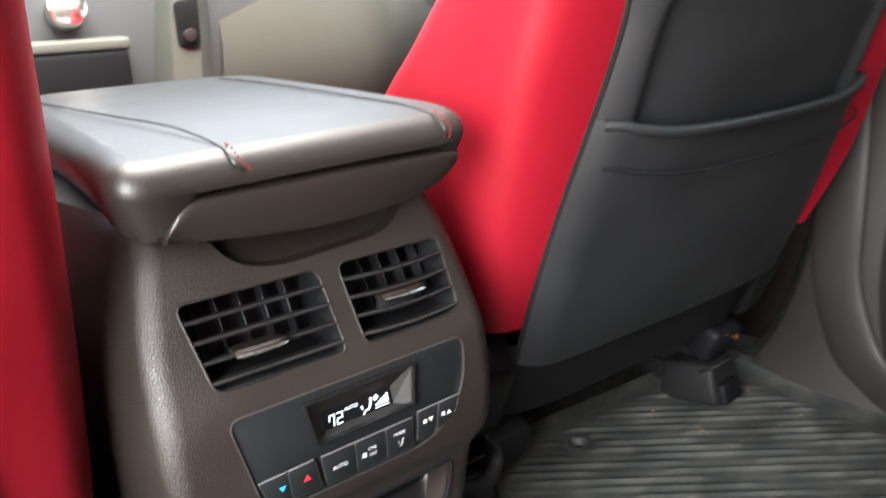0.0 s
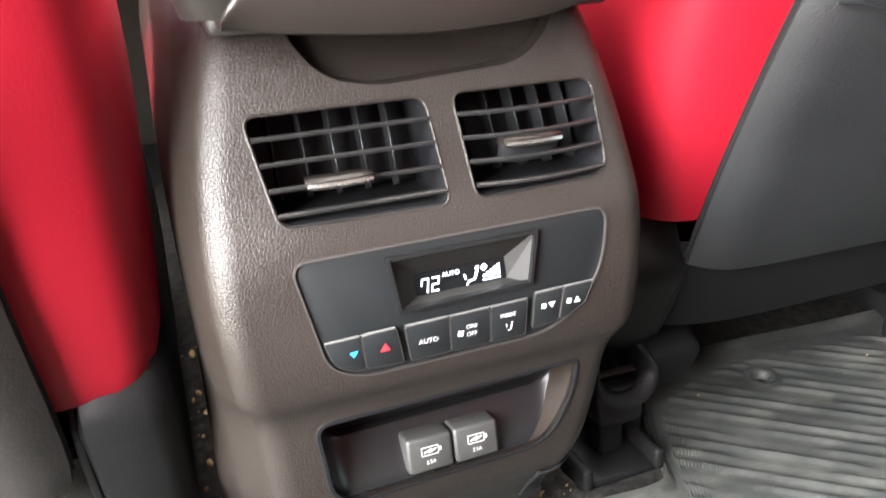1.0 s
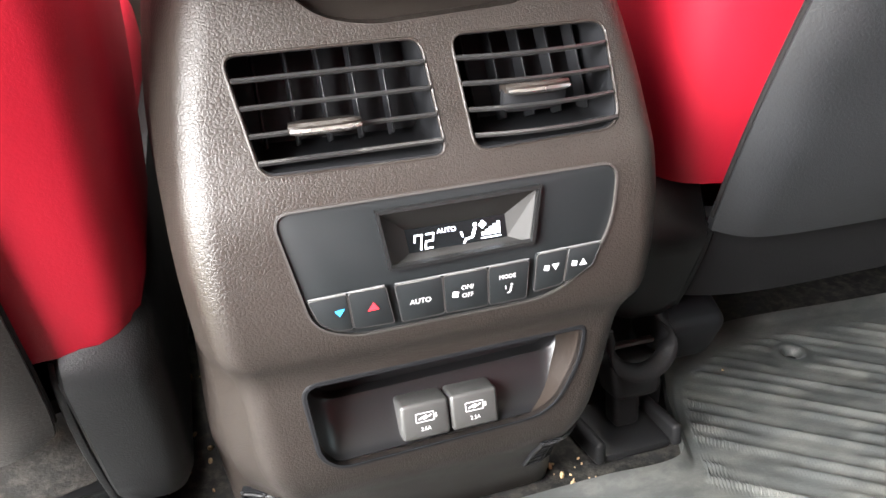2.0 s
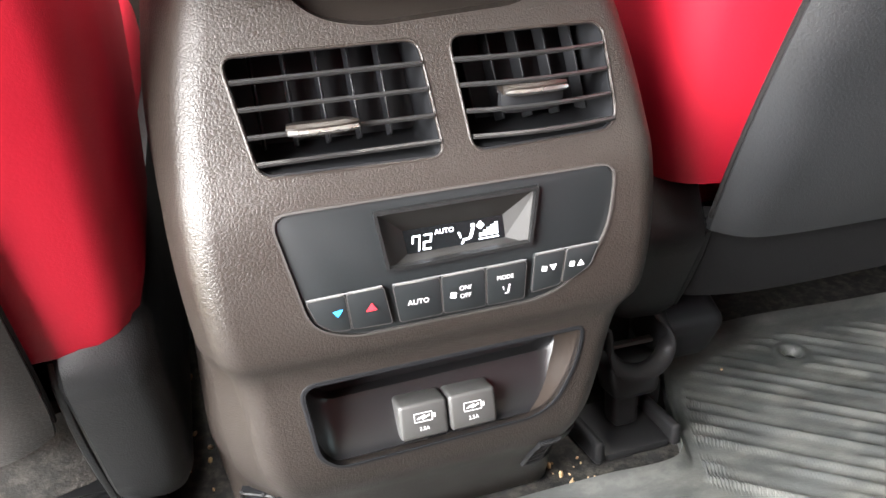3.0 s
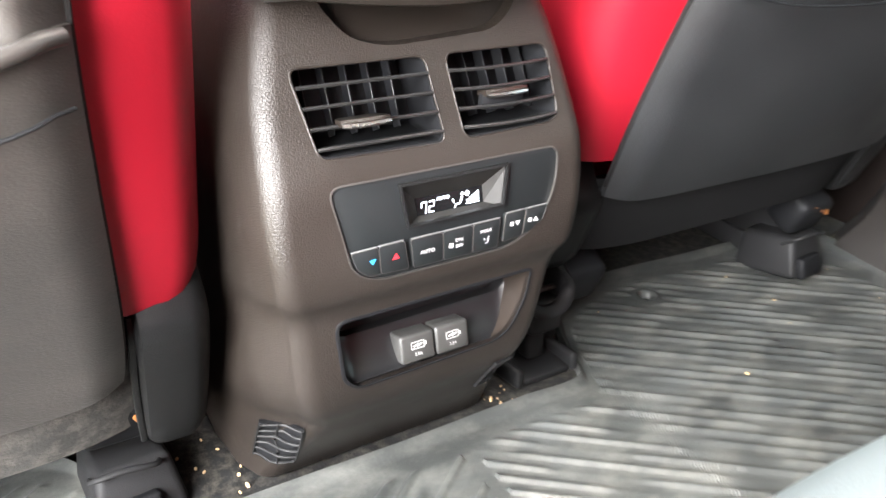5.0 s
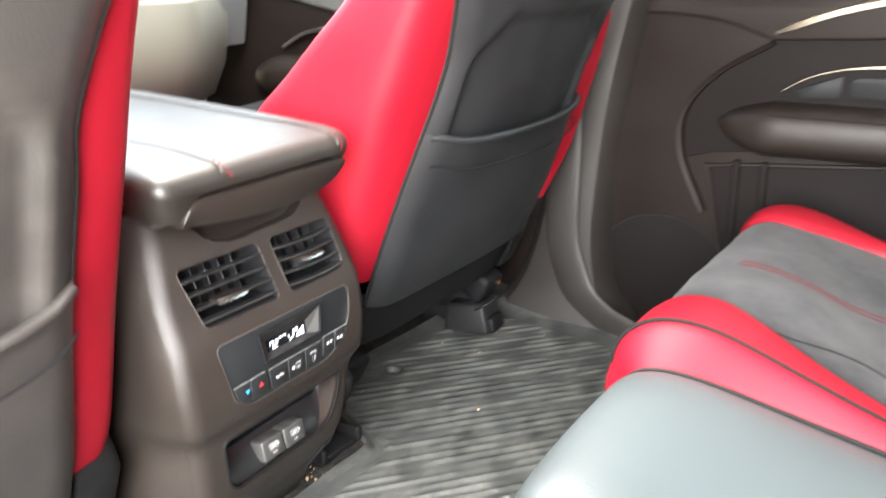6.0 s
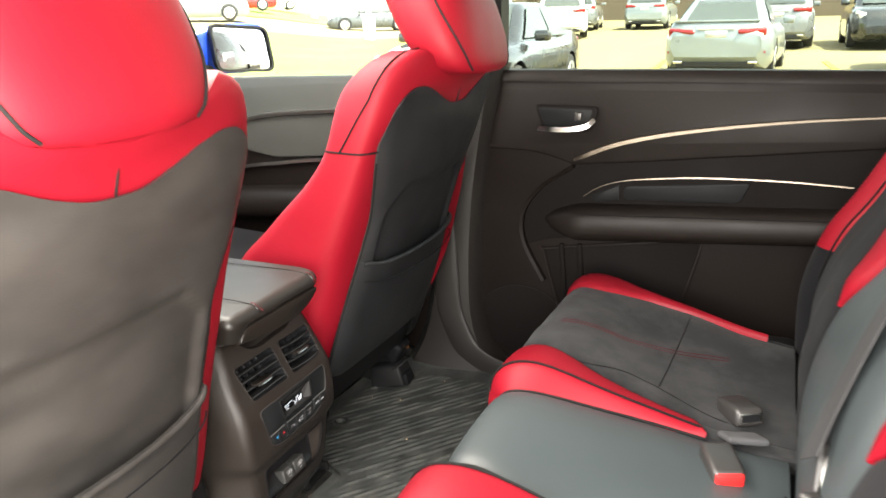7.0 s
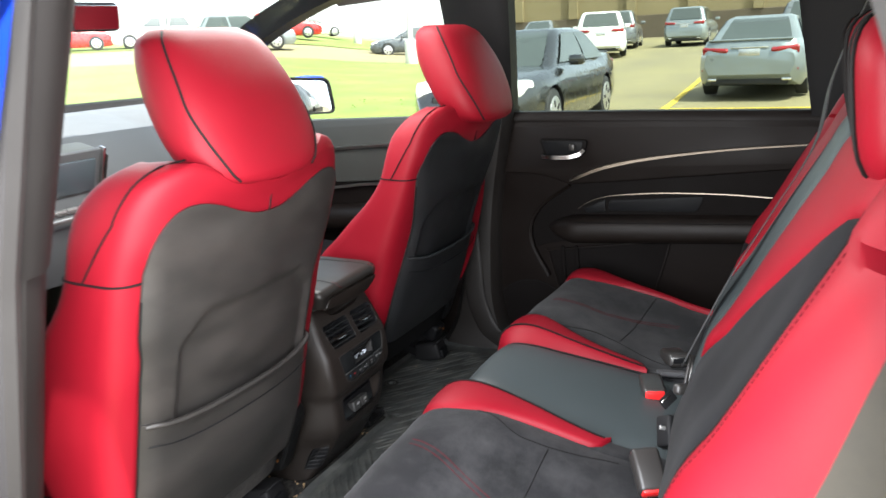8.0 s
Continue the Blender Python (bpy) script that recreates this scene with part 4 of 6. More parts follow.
# foot vents on the rounded lower corners
def on_corner(r, b, h):
    """r across from the body's middle, b up, h out of the surface."""
    w, y = CW(b), CY(b) + 0.0004
    k = (abs(r) - w + 0.024) / 0.024
    if k > 1:
        y += 0.020 + 0.0136 * (abs(r) - w) / (0.116 - w)
    elif k > 0:
        y += 0.020 * (1 - math.sqrt(1 - k * k))
    return (r - 0.012 + math.copysign(h * 0.5, r), y - h * 0.87, b)


for sx, r0, z0, zh in ((-1, 0.083, 0.026, 0.052), (1, 0.064, 0.062, 0.042)):
    g = part("foot_vent", sheet(lambda u, v: on_corner(sx * (r0 + 0.026 * u), z0 + zh * v, 0.0012), 8, 8, 0.004, (-0.3 * sx, 1, 0)), VENTBLACK, console, "small black grille")
    for k in range(6):
        z = z0 + zh * (0.06 + 0.177 * k)
        part("grille_bar", tube([on_corner(sx * (r0 + 0.026 * i / 6), z, 0.0020) for i in range(7)], 0.0011, 6), BLACKPLASTIC, g)
    for k in range(3):
        r = r0 + 0.0005 + 0.0125 * k
        part("grille_bar", tube([on_corner(sx * r, z0 + 0.001 + (zh - 0.002) * i / 6, 0.0020) for i in range(7)], 0.0011, 6), BLACKPLASTIC, g)

# padded lid: its lower edge is cut away at the rear for the latch flap
lid_corners = rounded([(-0.124, -0.030), (0.108, -0.026), (0.112, 0.335), (-0.112, 0.335)], [0.022, 0.026, 0.05, 0.05], 12)
lid_out = []
for a, b in zip(lid_corners, lid_corners[1:] + lid_corners[:1]):
    n = max(1, int((b - a).length / 0.004))
    lid_out += [a.lerp(b, k / n) for k in range(n)]


def lid_foot(a, b):
    """Height of the lid's lower edge."""
    cutaway = step(-0.106, -0.080, a) * (1 - step(0.088, 0.099, a)) * (1 - step(0.0, 0.02, b))
    return 0.388 + 0.006 * step(-0.02, 0.10, b) + 0.0205 * cutaway


def on_lid(a, b, h):
    """a across, b along, h down from the padded top, which swells a little and falls away behind."""
    dome = 0.004 * max(0, 1 - (a / 0.12) ** 2) * max(0, 1 - ((b - 0.16) / 0.19) ** 2)
    droop = 0.006 * max(0, 1 - (b + 0.030) / 0.05) ** 2
    top = 0.4310 + dome - droop
    k = min(1, h / 0.036)
    lean = 0.010 * k * k
    return (a - math.copysign(lean, a) * min(1, abs(a) / 0.10), b + (lean * 1.0 if b < 0.02 else 0), top * (1 - k) + lid_foot(a, b) * k if h > 0.0156 else top - h)


lid = part("lid", plate(lid_out, on_lid, 0.036, 0.0155, 10), LIDLEATHER, console, "padded black leather armrest lid")
part("lid_base", rbox((0.206, 0.33, 0.014), 0.005, 4, at=(0, 0.172, 0.384)), SMOOTHDARK, console)
# latch flap: a smooth curved tongue that fills the cut-away
FLAP_TOP = curve1([(-0.0985, 0.3885), (-0.093, 0.397), (-0.086, 0.4035), (-0.078, 0.4055), (0.0, 0.4065), (0.080, 0.4055), (0.0905, 0.404)])
FLAP_LOW = curve1([(-0.0985, 0.3835), (-0.067, 0.3795), (-0.034, 0.3765), (0.003, 0.375), (0.052, 0.3785), (0.080, 0.386), (0.0905, 0.394)])
tg = []
for i in range(49):
    t = i / 48
    x = -0.0985 + 0.189 * t
    zt, zb = FLAP_TOP(x), FLAP_LOW(x)
    bow = 0.004 * (1 - (2 * t - 1) ** 2)
    ring = []
    for k in range(9):
        a = math.pi * k / 8
        ring.append((x, -0.0155 - bow - 0.0055 * math.sin(a) ** 0.5 - 0.004 * (0.5 + 0.5 * math.cos(a)), (zt + zb) / 2 + (zt - zb) / 2 * math.cos(a)))
    tg.append(ring + [(x, 0.012, zb + 0.001), (x, 0.012, zt - 0.001)])
part("lid_latch", loft(tg), LATCHDARK, console, "smooth dark latch flap under the lid")
for xs in ((-0.0530, -0.0590, -0.0610, -0.0640, -0.0670, -0.1000), (0.0800, 0.0780, 0.0770, 0.0760, 0.0740, 0.0660)):
    top = lambda x, y: (x, y, on_lid(x, y, 0.0)[2] + 0.0002)
    pts = [(xs[0], -0.0215, 0.4095), (xs[0] - 0.001, -0.0262, 0.4160), (xs[1], -0.0265, 0.4210), top(xs[2], -0.016), top(xs[3], 0.02), top(xs[4], 0.06), top((2 * xs[4] + xs[5]) / 3, 0.12), top((xs[4] + 2 * xs[5]) / 3, 0.20), top(xs[5], 0.30)]
    se = smooth_path(pts, 8)
    part("seam", tube(se, 0.0007, 6), LATCHDARK, lid)
    run = [Vector((q.x + 0.0032, q.y - 0.0008, q.z + 0.0010)) for q in se[4:26]]
    for a, b in zip(run[::2], run[1::2]):
        part("stitch", tube([a, a.lerp(b, 0.9)], 0.0006, 5), REDTHREAD, lid)
# scoop below the latch
SCOOP = rounded([(-0.078, 0.386), (0.077, 0.386), (0.072, 0.370), (0.050, 0.353), (-0.030, 0.349), (-0.056, 0.356)], [0.002, 0.002, 0.012, 0.016, 0.02, 0.016], 6)
part("latch_scoop", plate([(p[0], p[1]) for p in SCOOP], lambda a, b, h: (a, CY(b) + 0.0105 + h, b), 0.004, 0.0), LATCHDARK, console)


# ---- front seats: built once about its own centre line, then copied ----
SW_R = curve1([(0.16, 0.190), (0.2, 0.216), (0.25, 0.236), (0.36, 0.249), (0.5, 0.247), (0.55, 0.246), (0.6, 0.246), (0.65, 0.243), (0.69, 0.234), (0.72, 0.222), (0.745, 0.203), (0.763, 0.165), (0.776, 0.09)])
SW_L = curve1([(0.16, 0.224), (0.2, 0.236), (0.23, 0.242), (0.25, 0.244), (0.36, 0.249), (0.5, 0.247), (0.55, 0.246), (0.6, 0.246), (0.65, 0.243), (0.69, 0.234), (0.72, 0.222), (0.745, 0.203), (0.763, 0.165), (0.776, 0.09)])
SB_R = curve1([(0.1, 0.075), (0.16, 0.042), (0.25, 0.010), (0.45, -0.055), (0.6, -0.102), (0.7, -0.132), (0.76, -0.146)])     # rear face by height
SB_L = curve1([(0.1, 0.040), (0.16, 0.016), (0.25, -0.014), (0.35, -0.038), (0.45, -0.064), (0.6, -0.103), (0.7, -0.132), (0.76, -0.146)])
ST = curve1([(0.16, 0.10), (0.25, 0.20), (0.34, 0.245), (0.41, 0.235), (0.46, 0.195), (0.5, 0.165), (0.55, 0.125), (0.6, 0.102), (0.69, 0.100), (0.735, 0.082), (0.763, 0.055), (0.776, 0.03)])  # thickness at the flanks


def half(PW, a, z):
    """Half width of the back panel; the driver's is wider on its door side."""
    return PW(z) + (0.028 * (1 - step(0.50, 0.62, z)) if PW is PW_L and a < 0 else 0)


def back_y(SB, u, z):
    """The seat's rear face: u from -1 to 1 across."""
    return SB(z) - 0.020 * (1 - u * u) * step(0.15, 0.3, z)


def backrest(thick, SW, PW, SB):
    rings = []
    zs = ([0.190, 0.191, 0.194, 0.198, 0.202, 0.206, 0.215, 0.224] if thick else [0.228, 0.2285, 0.230]) + [0.2325 + 0.01345 * i for i in range(39)] + [0.755, 0.763, 0.770, 0.776]
    for z in zs:
        w, t = SW(z), ST(z) + thick * step(0.40, 0.54, z)
        ring = []
        n = 44
        for k in range(n):
            a = 2 * math.pi * k / n
            c, s = math.cos(a), math.sin(a)
            u = math.copysign(abs(c) ** 0.34, c)
            v = math.copysign(abs(s) ** 0.42, s)
            bolster = 1 - 0.35 * (1 - abs(u) ** 2) if v > 0 else 1
            mid = SB(z) + t / 2
            y = mid + v * t / 2 * bolster - (0.020 * (1 - u * u) * step(0.15, 0.3, z) if v < 0 else 0)
            if v < 0:
                y += 0.019 * (1 - step(0.60, 0.65, z)) * (1 - abs(u) ** 4)
            narrow = half(PW, u, z) + 0.013 if z < 0.62 else w + (PW(0.62) + 0.013 - w) * (1 - step(0.62, 0.68, z))
            x = u * (w + (narrow - w) * (1 - step(-1.0, -0.82, v)))
            zf = max(z, min(0.245, 0.196 + 1.0 * max(0, y - 0.012))) if thick else z
            ring.append((x, y, min(zf, 0.69 + (zf - 0.69) * 0.82) - 0.048 * (1 - step(0.06, 0.15, abs(x))) * step(0.66, 0.776, z)))
        rings.append(ring)
    c = sum((Vector(q) for q in rings[-1]), Vector()) / 44
    rings.append([(q[0] * 0.5, c.y + (q[1] - c.y) * 0.6, 0.706) for q in rings[-1]])
    return loft(rings)


def top_line(a):
    """Upper edge of the charcoal back panel, a from -1 to 1 across."""
    return curve1([(0, 0.657), (0.14, 0.659), (0.32, 0.670), (0.5, 0.686), (0.66, 0.6945), (0.8, 0.691), (0.9, 0.673), (0.965, 0.645), (1.0, 0.612)])(abs(a))


# half width of the back panel by height
PW_R = curve1([(0.165, 0.186), (0.19, 0.197), (0.2, 0.1995), (0.25, 0.2005), (0.30, 0.199), (0.35, 0.195), (0.40, 0.1885), (0.45, 0.183), (0.49, 0.183), (0.54, 0.196), (0.57, 0.206), (0.60, 0.213), (0.65, 0.217), (0.70, 0.219)])
PW_L = curve1([(0.14, 0.178), (0.165, 0.183), (0.21, 0.1845), (0.25, 0.184), (0.30, 0.183), (0.38, 0.1825), (0.45, 0.1845), (0.49, 0.184), (0.54, 0.196), (0.57, 0.206), (0.60, 0.213), (0.65, 0.217), (0.70, 0.219)])


def back_panel(PW, SB, low):
    nu, nv = 64, 72
    def f(u, v):
        a = 2 * u - 1
        a = math.copysign(1 - (1 - abs(a)) ** 1.25, a)
        ztop = top_line(a)
        zbot = low + 0.003 + 0.010 * abs(a) ** 6
        z = zbot + (ztop - zbot) * v
        x = a * half(PW, a, z)
        y = back_y(SB, a, z) - 0.0035
        y += 0.009 * (max(0, abs(a) - 0.86) / 0.14) ** 2
        # sunk field above the pocket
        fx = 1 - step(0.146, 0.163, abs(x))
        fz = (1 - step(0.522 - 0.9 * max(0, abs(x) - 0.11), 0.537 - 0.9 * max(0, abs(x) - 0.11), z))
        y += 0.010 * fx * fz
        y += 0.0045 * noise.noise((x * 5 + z * 7, z * 9 - x * 3, 0.7)) * (1 - abs(a) ** 3) + 0.0030 * noise.noise((x * 9 + z * 22, z * 20 - x * 6, 0.2)) * (1 - abs(a) ** 3)
        return (x, y, z)
    return sheet(f, nu, nv, 0.004, (0, 1, 0))


def pocket_top(x, drop):
    return 0.399 - drop + 0.012 * min(1, abs(x) / 0.205) ** 5


def back_pocket(PW, SB, low, drop):
    def f(u, v):
        a = 2 * u - 1
        zt = pocket_top(a * 0.215, drop)
        z = low + 0.010 * abs(a) ** 6 + (zt - low - 0.010 * abs(a) ** 6) * v
        x = a * (half(PW, a, z) + 0.0006)
        y = back_y(SB, a, z) - 0.0075 - 0.005 * step(0.9, 1.0, v) * (1 - abs(a) ** 3) - 0.003 * math.sin(3.14 * v) * (1 - a * a)
        y += 0.0105 * (max(0, abs(a) - 0.86) / 0.14) ** 2
        y += 0.0040 * noise.noise((x * 6 + z * 5, z * 9, 3.1)) * (1 - a * a)
        return (x, y, z)
    return sheet(f, 56, 40, 0.004, (0, 1, 0))


def headrest():
    """Leans forward; sections from bottom to top."""
    zs = [0.690, 0.697, 0.708, 0.722, 0.736] + [0.75 + 0.0125 * i for i in range(13)] + [0.9095, 0.9175, 0.9225]
    HW = curve1([(0.690, 0.082), (0.697, 0.104), (0.708, 0.118), (0.736, 0.130), (0.76, 0.1335), (0.80, 0.131), (0.85, 0.122), (0.89, 0.112), (0.91, 0.101), (0.9225, 0.080)])
    HT = curve1([(0.690, 0.062), (0.697, 0.080), (0.72, 0.104), (0.77, 0.122), (0.83, 0.130), (0.88, 0.112), (0.91, 0.086), (0.9225, 0.050)])
    HC = curve1([(0.690, -0.118), (0.72, -0.102), (0.76, -0.086), (0.80, -0.070), (0.86, -0.046), (0.9225, -0.024)])
    up = lambda z: 0.708 + (z - 0.690) * 0.2145 / 0.2325
    rings = []
    for z in zs:
        w, t, c0 = HW(z), HT(z), HC(z)
        ring = []
        for k in range(40):
            a = 2 * math.pi * k / 40
            c, s = math.cos(a), math.sin(a)
            u, v = math.copysign(abs(c) ** 0.5, c), math.copysign(abs(s) ** 0.55, s)
            ring.append((u * w * (1.0 if v < 0 else 1 - 0.16 * v), c0 + v * t / 2 - (0.010 * (1 - u * u) if v < 0 else 0), up(z)))
        rings.append(ring)
    seams = []
    for sx in (-1, 1):
        line = []
        for z in zs[1:-1]:
            u = 0.80 + 0.15 * step(0.69, 0.82, z)
            v = (1 - u ** 4) ** 0.275
            line.append((sx * u * HW(z), HC(z) - v * HT(z) / 2 - 0.010 * (1 - u * u) - 0.0008, up(z)))
        seams.append(line)
    return loft(rings), seams


def front_seat(thick, label, x):
    vinyl = SEATBACKLIT if thick else SEATBACK
    PW, SW, SB, low, drop = (PW_L, SW_L, SB_L, 0.143, 0.026) if thick else (PW_R, SW_R, SB_R, 0.187, 0.0)
    seat = thing("front_seat", label, "car seat", "front seats", at=x)
    br = part("backrest", backrest(thick, SW, PW, SB), RED, seat, "red leather backrest")
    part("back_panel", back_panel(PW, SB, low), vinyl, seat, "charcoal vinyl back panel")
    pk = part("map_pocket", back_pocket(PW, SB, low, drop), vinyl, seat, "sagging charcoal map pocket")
    lip = [(a * (half(PW, a, pocket_top(a * 0.215, drop)) - 0.004), back_y(SB, a, pocket_top(a * 0.215, drop)) - 0.0125 + 0.003 * abs(a) ** 4 + 0.0085 * (max(0, abs(a) - 0.86) / 0.14) ** 2, pocket_top(a * 0.215, drop) - 0.004) for a in [(-1 + 2 * i / 40) for i in range(41)]]
    part("pocket_lip", tube(lip, 0.0042, 10), vinyl, pk)
    st = [(p[0], p[1] + 0.0015 , p[2] - 0.032) for p in lip]
    part("seam", tube(st, 0.0011, 6), VENTBLACK, pk)
    hb, seams = headrest()
    h = part("headrest", hb, RED, seat, "red leather headrest with dark piping")
    for s in seams:
        part("piping", tube(smooth_path(s, 3), 0.0018, 8, (0, 1, 0)), GREYPIPE, h)
    # edge piping between red and charcoal, seams over the flanks and shoulders
    for sx in (-1, 1):
        ed = [(sx * (half(PW, sx, z) + 0.0005), back_y(SB, 1, z) + 0.0060, z) for z in [low + 0.020 + 0.0125 * i for i in range(34 if thick else 31)]]
        part("piping", tube(ed, 0.0018, 6), SEAMDARK, seat)
        z0 = 0.600

        def flank(v, z):
            w, t = SW(z), ST(z) + thick * step(0.40, 0.54, z)
            c = math.sqrt(max(0, 1 - abs(v) ** (2 / 0.42)))
            near = half(PW, sx, z) + 0.013 if z < 0.62 else w + (PW(0.62) + 0.013 - w) * (1 - step(0.62, 0.68, z))
            x = c ** 0.34 * (w + (near - w) * (1 - step(-1.0, -0.82, v))) + 0.0006
            return (sx * x, SB(z) + t / 2 + v * t / 2, min(z, 0.69 + (z - 0.69) * 0.82) - 0.048 * (1 - step(0.06, 0.15, x)) * step(0.66, 0.776, z) + 0.0006)
        fl = [flank(-0.93 + 1.75 * i / 24, z0 + 0.004 * i / 24) for i in range(25)]
        part("seam", tube(fl, 0.0016, 6), SEAMDARK, br)
        sd = [flank(0.1 - 0.5 * min(1, i / 9), 0.602 + 0.0088 * i) for i in range(20)]
        part("seam", tube(sd, 0.0014, 6), SEAMDARK, br)
    part("seam", tube([(0, back_y(SB, 0, z) - 0.0010, z) for z in (0.655, 0.664, 0.672, 0.682, 0.69, 0.70)], 0.0013, 6), SEAMDARK, br)
    if not thick:
        def wing(u, v):
            z = 0.240 + 0.284 * v
            k = math.sin(math.pi * (0.04 + 0.92 * v)) ** 0.5
            return (PW(z) - 0.004 + (SW(z) + 0.010 - PW(z)) * u * k, SB(z) + 0.003 - 0.009 * (1 - step(0.30, 0.42, z)) * u + 0.030 * step(0.85, 1.0, u), z)
        part("side_wing", sheet(wing, 14, 30, 0.03, (0, 1, 0)), RED, seat)
    # lower skirt of felt under the back panel
    def skirt(u, v):
        a = 2 * u - 1
        k = min(1, v / 0.6)
        w = max(0, v - 0.6) / 0.4
        return (a * (0.200 - 0.008 * v), 0.026 + 0.028 * k + 0.11 * w + 0.02 * abs(a) ** 6, low + 0.013 - 0.075 * k - 0.008 * math.sin(w * 1.57) + 0.02 * w * w)
    part("skirt", sheet(skirt, 24, 20, 0.008, (0, 0.7, 0.7)), SEATSKIRT if thick else SKIRTSHADED, seat, "dark felt skirt")
    # cushion
    cu = []
    for i in range(25):
        t = i / 24
        y = 0.14 + 0.44 * t
        top = 0.315 + 0.035 * t - 0.10 * max(0, t - 0.85) / 0.15 * max(0, t - 0.85) / 0.15
        ring = []
        for k in range(32):
            a = 2 * math.pi * k / 32
            c, s = math.cos(a), math.sin(a)
            u, v = math.copysign(abs(c) ** 0.4, c), math.copysign(abs(s) ** 0.5, s)
            lo = 0.155
            zc, hz = (top + lo) / 2, (top - lo) / 2
            ring.append((u * 0.228, y, zc + v * hz * (1 - 0.14 * (1 - u * u) if v > 0 else 1)))
        cu.append(ring)
    part("cushion", loft(cu), RED, seat, "red leather seat cushion")
    part("cushion_centre", sheet(lambda u, v: (-0.14 + 0.28 * u, 0.14 + 0.36 * v, 0.318 + 0.022 * v + 0.008 * abs(2 * u - 1) ** 2), 12, 10, 0.02, (0, 0, -1)), SUEDEDIM, seat)
    # side shields and rails
    for sx in (-1, 1):
        def rear(z):
            """Rear face of the shield: it leans with the seat's back."""
            return (0.010 if thick else 0.036) + 0.40 * max(0, 0.190 - z) + 0.55 * max(0, z - 0.190)
        zlo, zhi, xi, xo = (0.062, 0.234, 0.192, 0.238) if thick else (0.112, 0.240, 0.194, 0.242)
        sh = []
        for i in range(15):
            t = i / 14
            z = zlo + (zhi - zlo) * t
            y0, e = rear(z), 0.004 * max(0, 1 - t / 0.10) ** 2
            xr = xo + 0.004 * math.sin(math.pi * t)
            ring = [(xi + e, y0 + 0.016), (xi + e, y0 + 0.004 + e), (xi + 0.003 + e, y0 + e), (xi + 0.014, y0 - 0.0015 + e), (xi + 0.026, y0 + e)]
            ring += [(xr - 0.020 + (0.020 - e) * math.sin(a), y0 + 0.0225 - (0.0225 - e) * math.cos(a)) for a in [math.pi / 2 * q / 7 for q in range(1, 8)]]
            ring += [(xr - e, y0 + 0.10), (xr - 0.002 - e, 0.44), (xi + 0.01, 0.44), (xi + 0.01, y0 + 0.05)]
            low_edge = -0.10 * max(0, 1 - t / 0.4)
            sh.append([(sx * a, c, z + low_edge * (a - xi) * (1 if thick else 0.0)) for a, c in ring])
        ss = part("side_shield", loft(sh), SHIELD, seat, "black grained plastic seat side shield")
        part("shield_lip", sweep([(sx * (xi - 0.0010 - 0.0020 * math.sin(math.pi * q / 12)), rear(z) + 0.004 + 0.004 * (q / 12) ** 4, z) for q, z in [(q, zlo + 0.008 + (zhi - 0.045 - zlo) * q / 12) for q in range(13)]], circle(0.0015, 8, 1.7), (0, 1, 0)), SHIELD, ss)
        rail = part("rail", rbox((0.035, 0.50, 0.03), 0.004, 2, at=(sx * 0.19, 0.35, 0.012)), BLACKPLASTIC, seat)
        if sx > 0:
            z0 = 0.010 if thick else 0.026
            part("rail_end", rbox((0.070, 0.085, 0.050), 0.007, 3, at=(0.178, 0.105, z0), rot=(-10, 0, 6), taper=lambda q: (q.x * (1.0 if q.z < 0 else 0.78), q.y * (1.0 if q.z < 0 else 0.8), q.z)), BLACKPLASTIC, rail)
            part("rail_cap", rbox((0.040, 0.012, 0.026), 0.004, 3, at=(0.176, 0.060, z0 - 0.004), rot=(-16, 0, 6)), VENTBLACK, rail)
            part("latch_wire", tube(smooth_path([(0.150, 0.085, z0 + 0.020), (0.152, 0.066, z0 + 0.034), (0.172, 0.060, z0 + 0.040), (0.196, 0.064, z0 + 0.034), (0.200, 0.085, z0 + 0.020)], 5), 0.0022, 8), BLACKPLASTIC, rail)
        part("rail_leg", rbox((0.025, 0.10, 0.11), 0.006, 2, at=(sx * 0.19, 0.16, 0.075)), BLACKPLASTIC, rail)
        bk = part("bracket", rbox((0.055, 0.045, 0.05), 0.010, 3, at=(sx * 0.175, 0.09, 0.088), rot=(25, 0, 0)), VENTBLACK, rail)
        for k in range(3 if sx > 0 else 0):
            part("clip", rbox((0.010, 0.006, 0.005), 0.0015, 2, at=(sx * 0.165 + 0.012 * k, 0.066, 0.098 - 0.004 * k), rot=(20, 30 * k, 0)), COPPER, bk, "copper-coloured clip")
    part("under_box", rbox((0.32, 0.36, 0.06), 0.01, 2, at=(0, 0.30, 0.13)), BLACKPLASTIC, seat)
    return seat


seat_r = front_seat(0.0, "red leather passenger seat with charcoal vinyl back panel and map pocket", (0.39, 0, 0))
seat_l = front_seat(0.050, "red leather driver's seat with dusty charcoal back, coloured paler for door light, and map pocket", (-0.388, -0.004, 0))
for st, back in ((seat_r, 0.050), (seat_l, 0.012)):
    for ob in st.children:
        if ob.name.startswith("headrest"):
            ob.location.y -= back

# loop-shaped plastic guide on the tunnel beside the console
guide = thing("rail_guide", "black plastic loop guide at the foot of the seat rail", "rail cover")
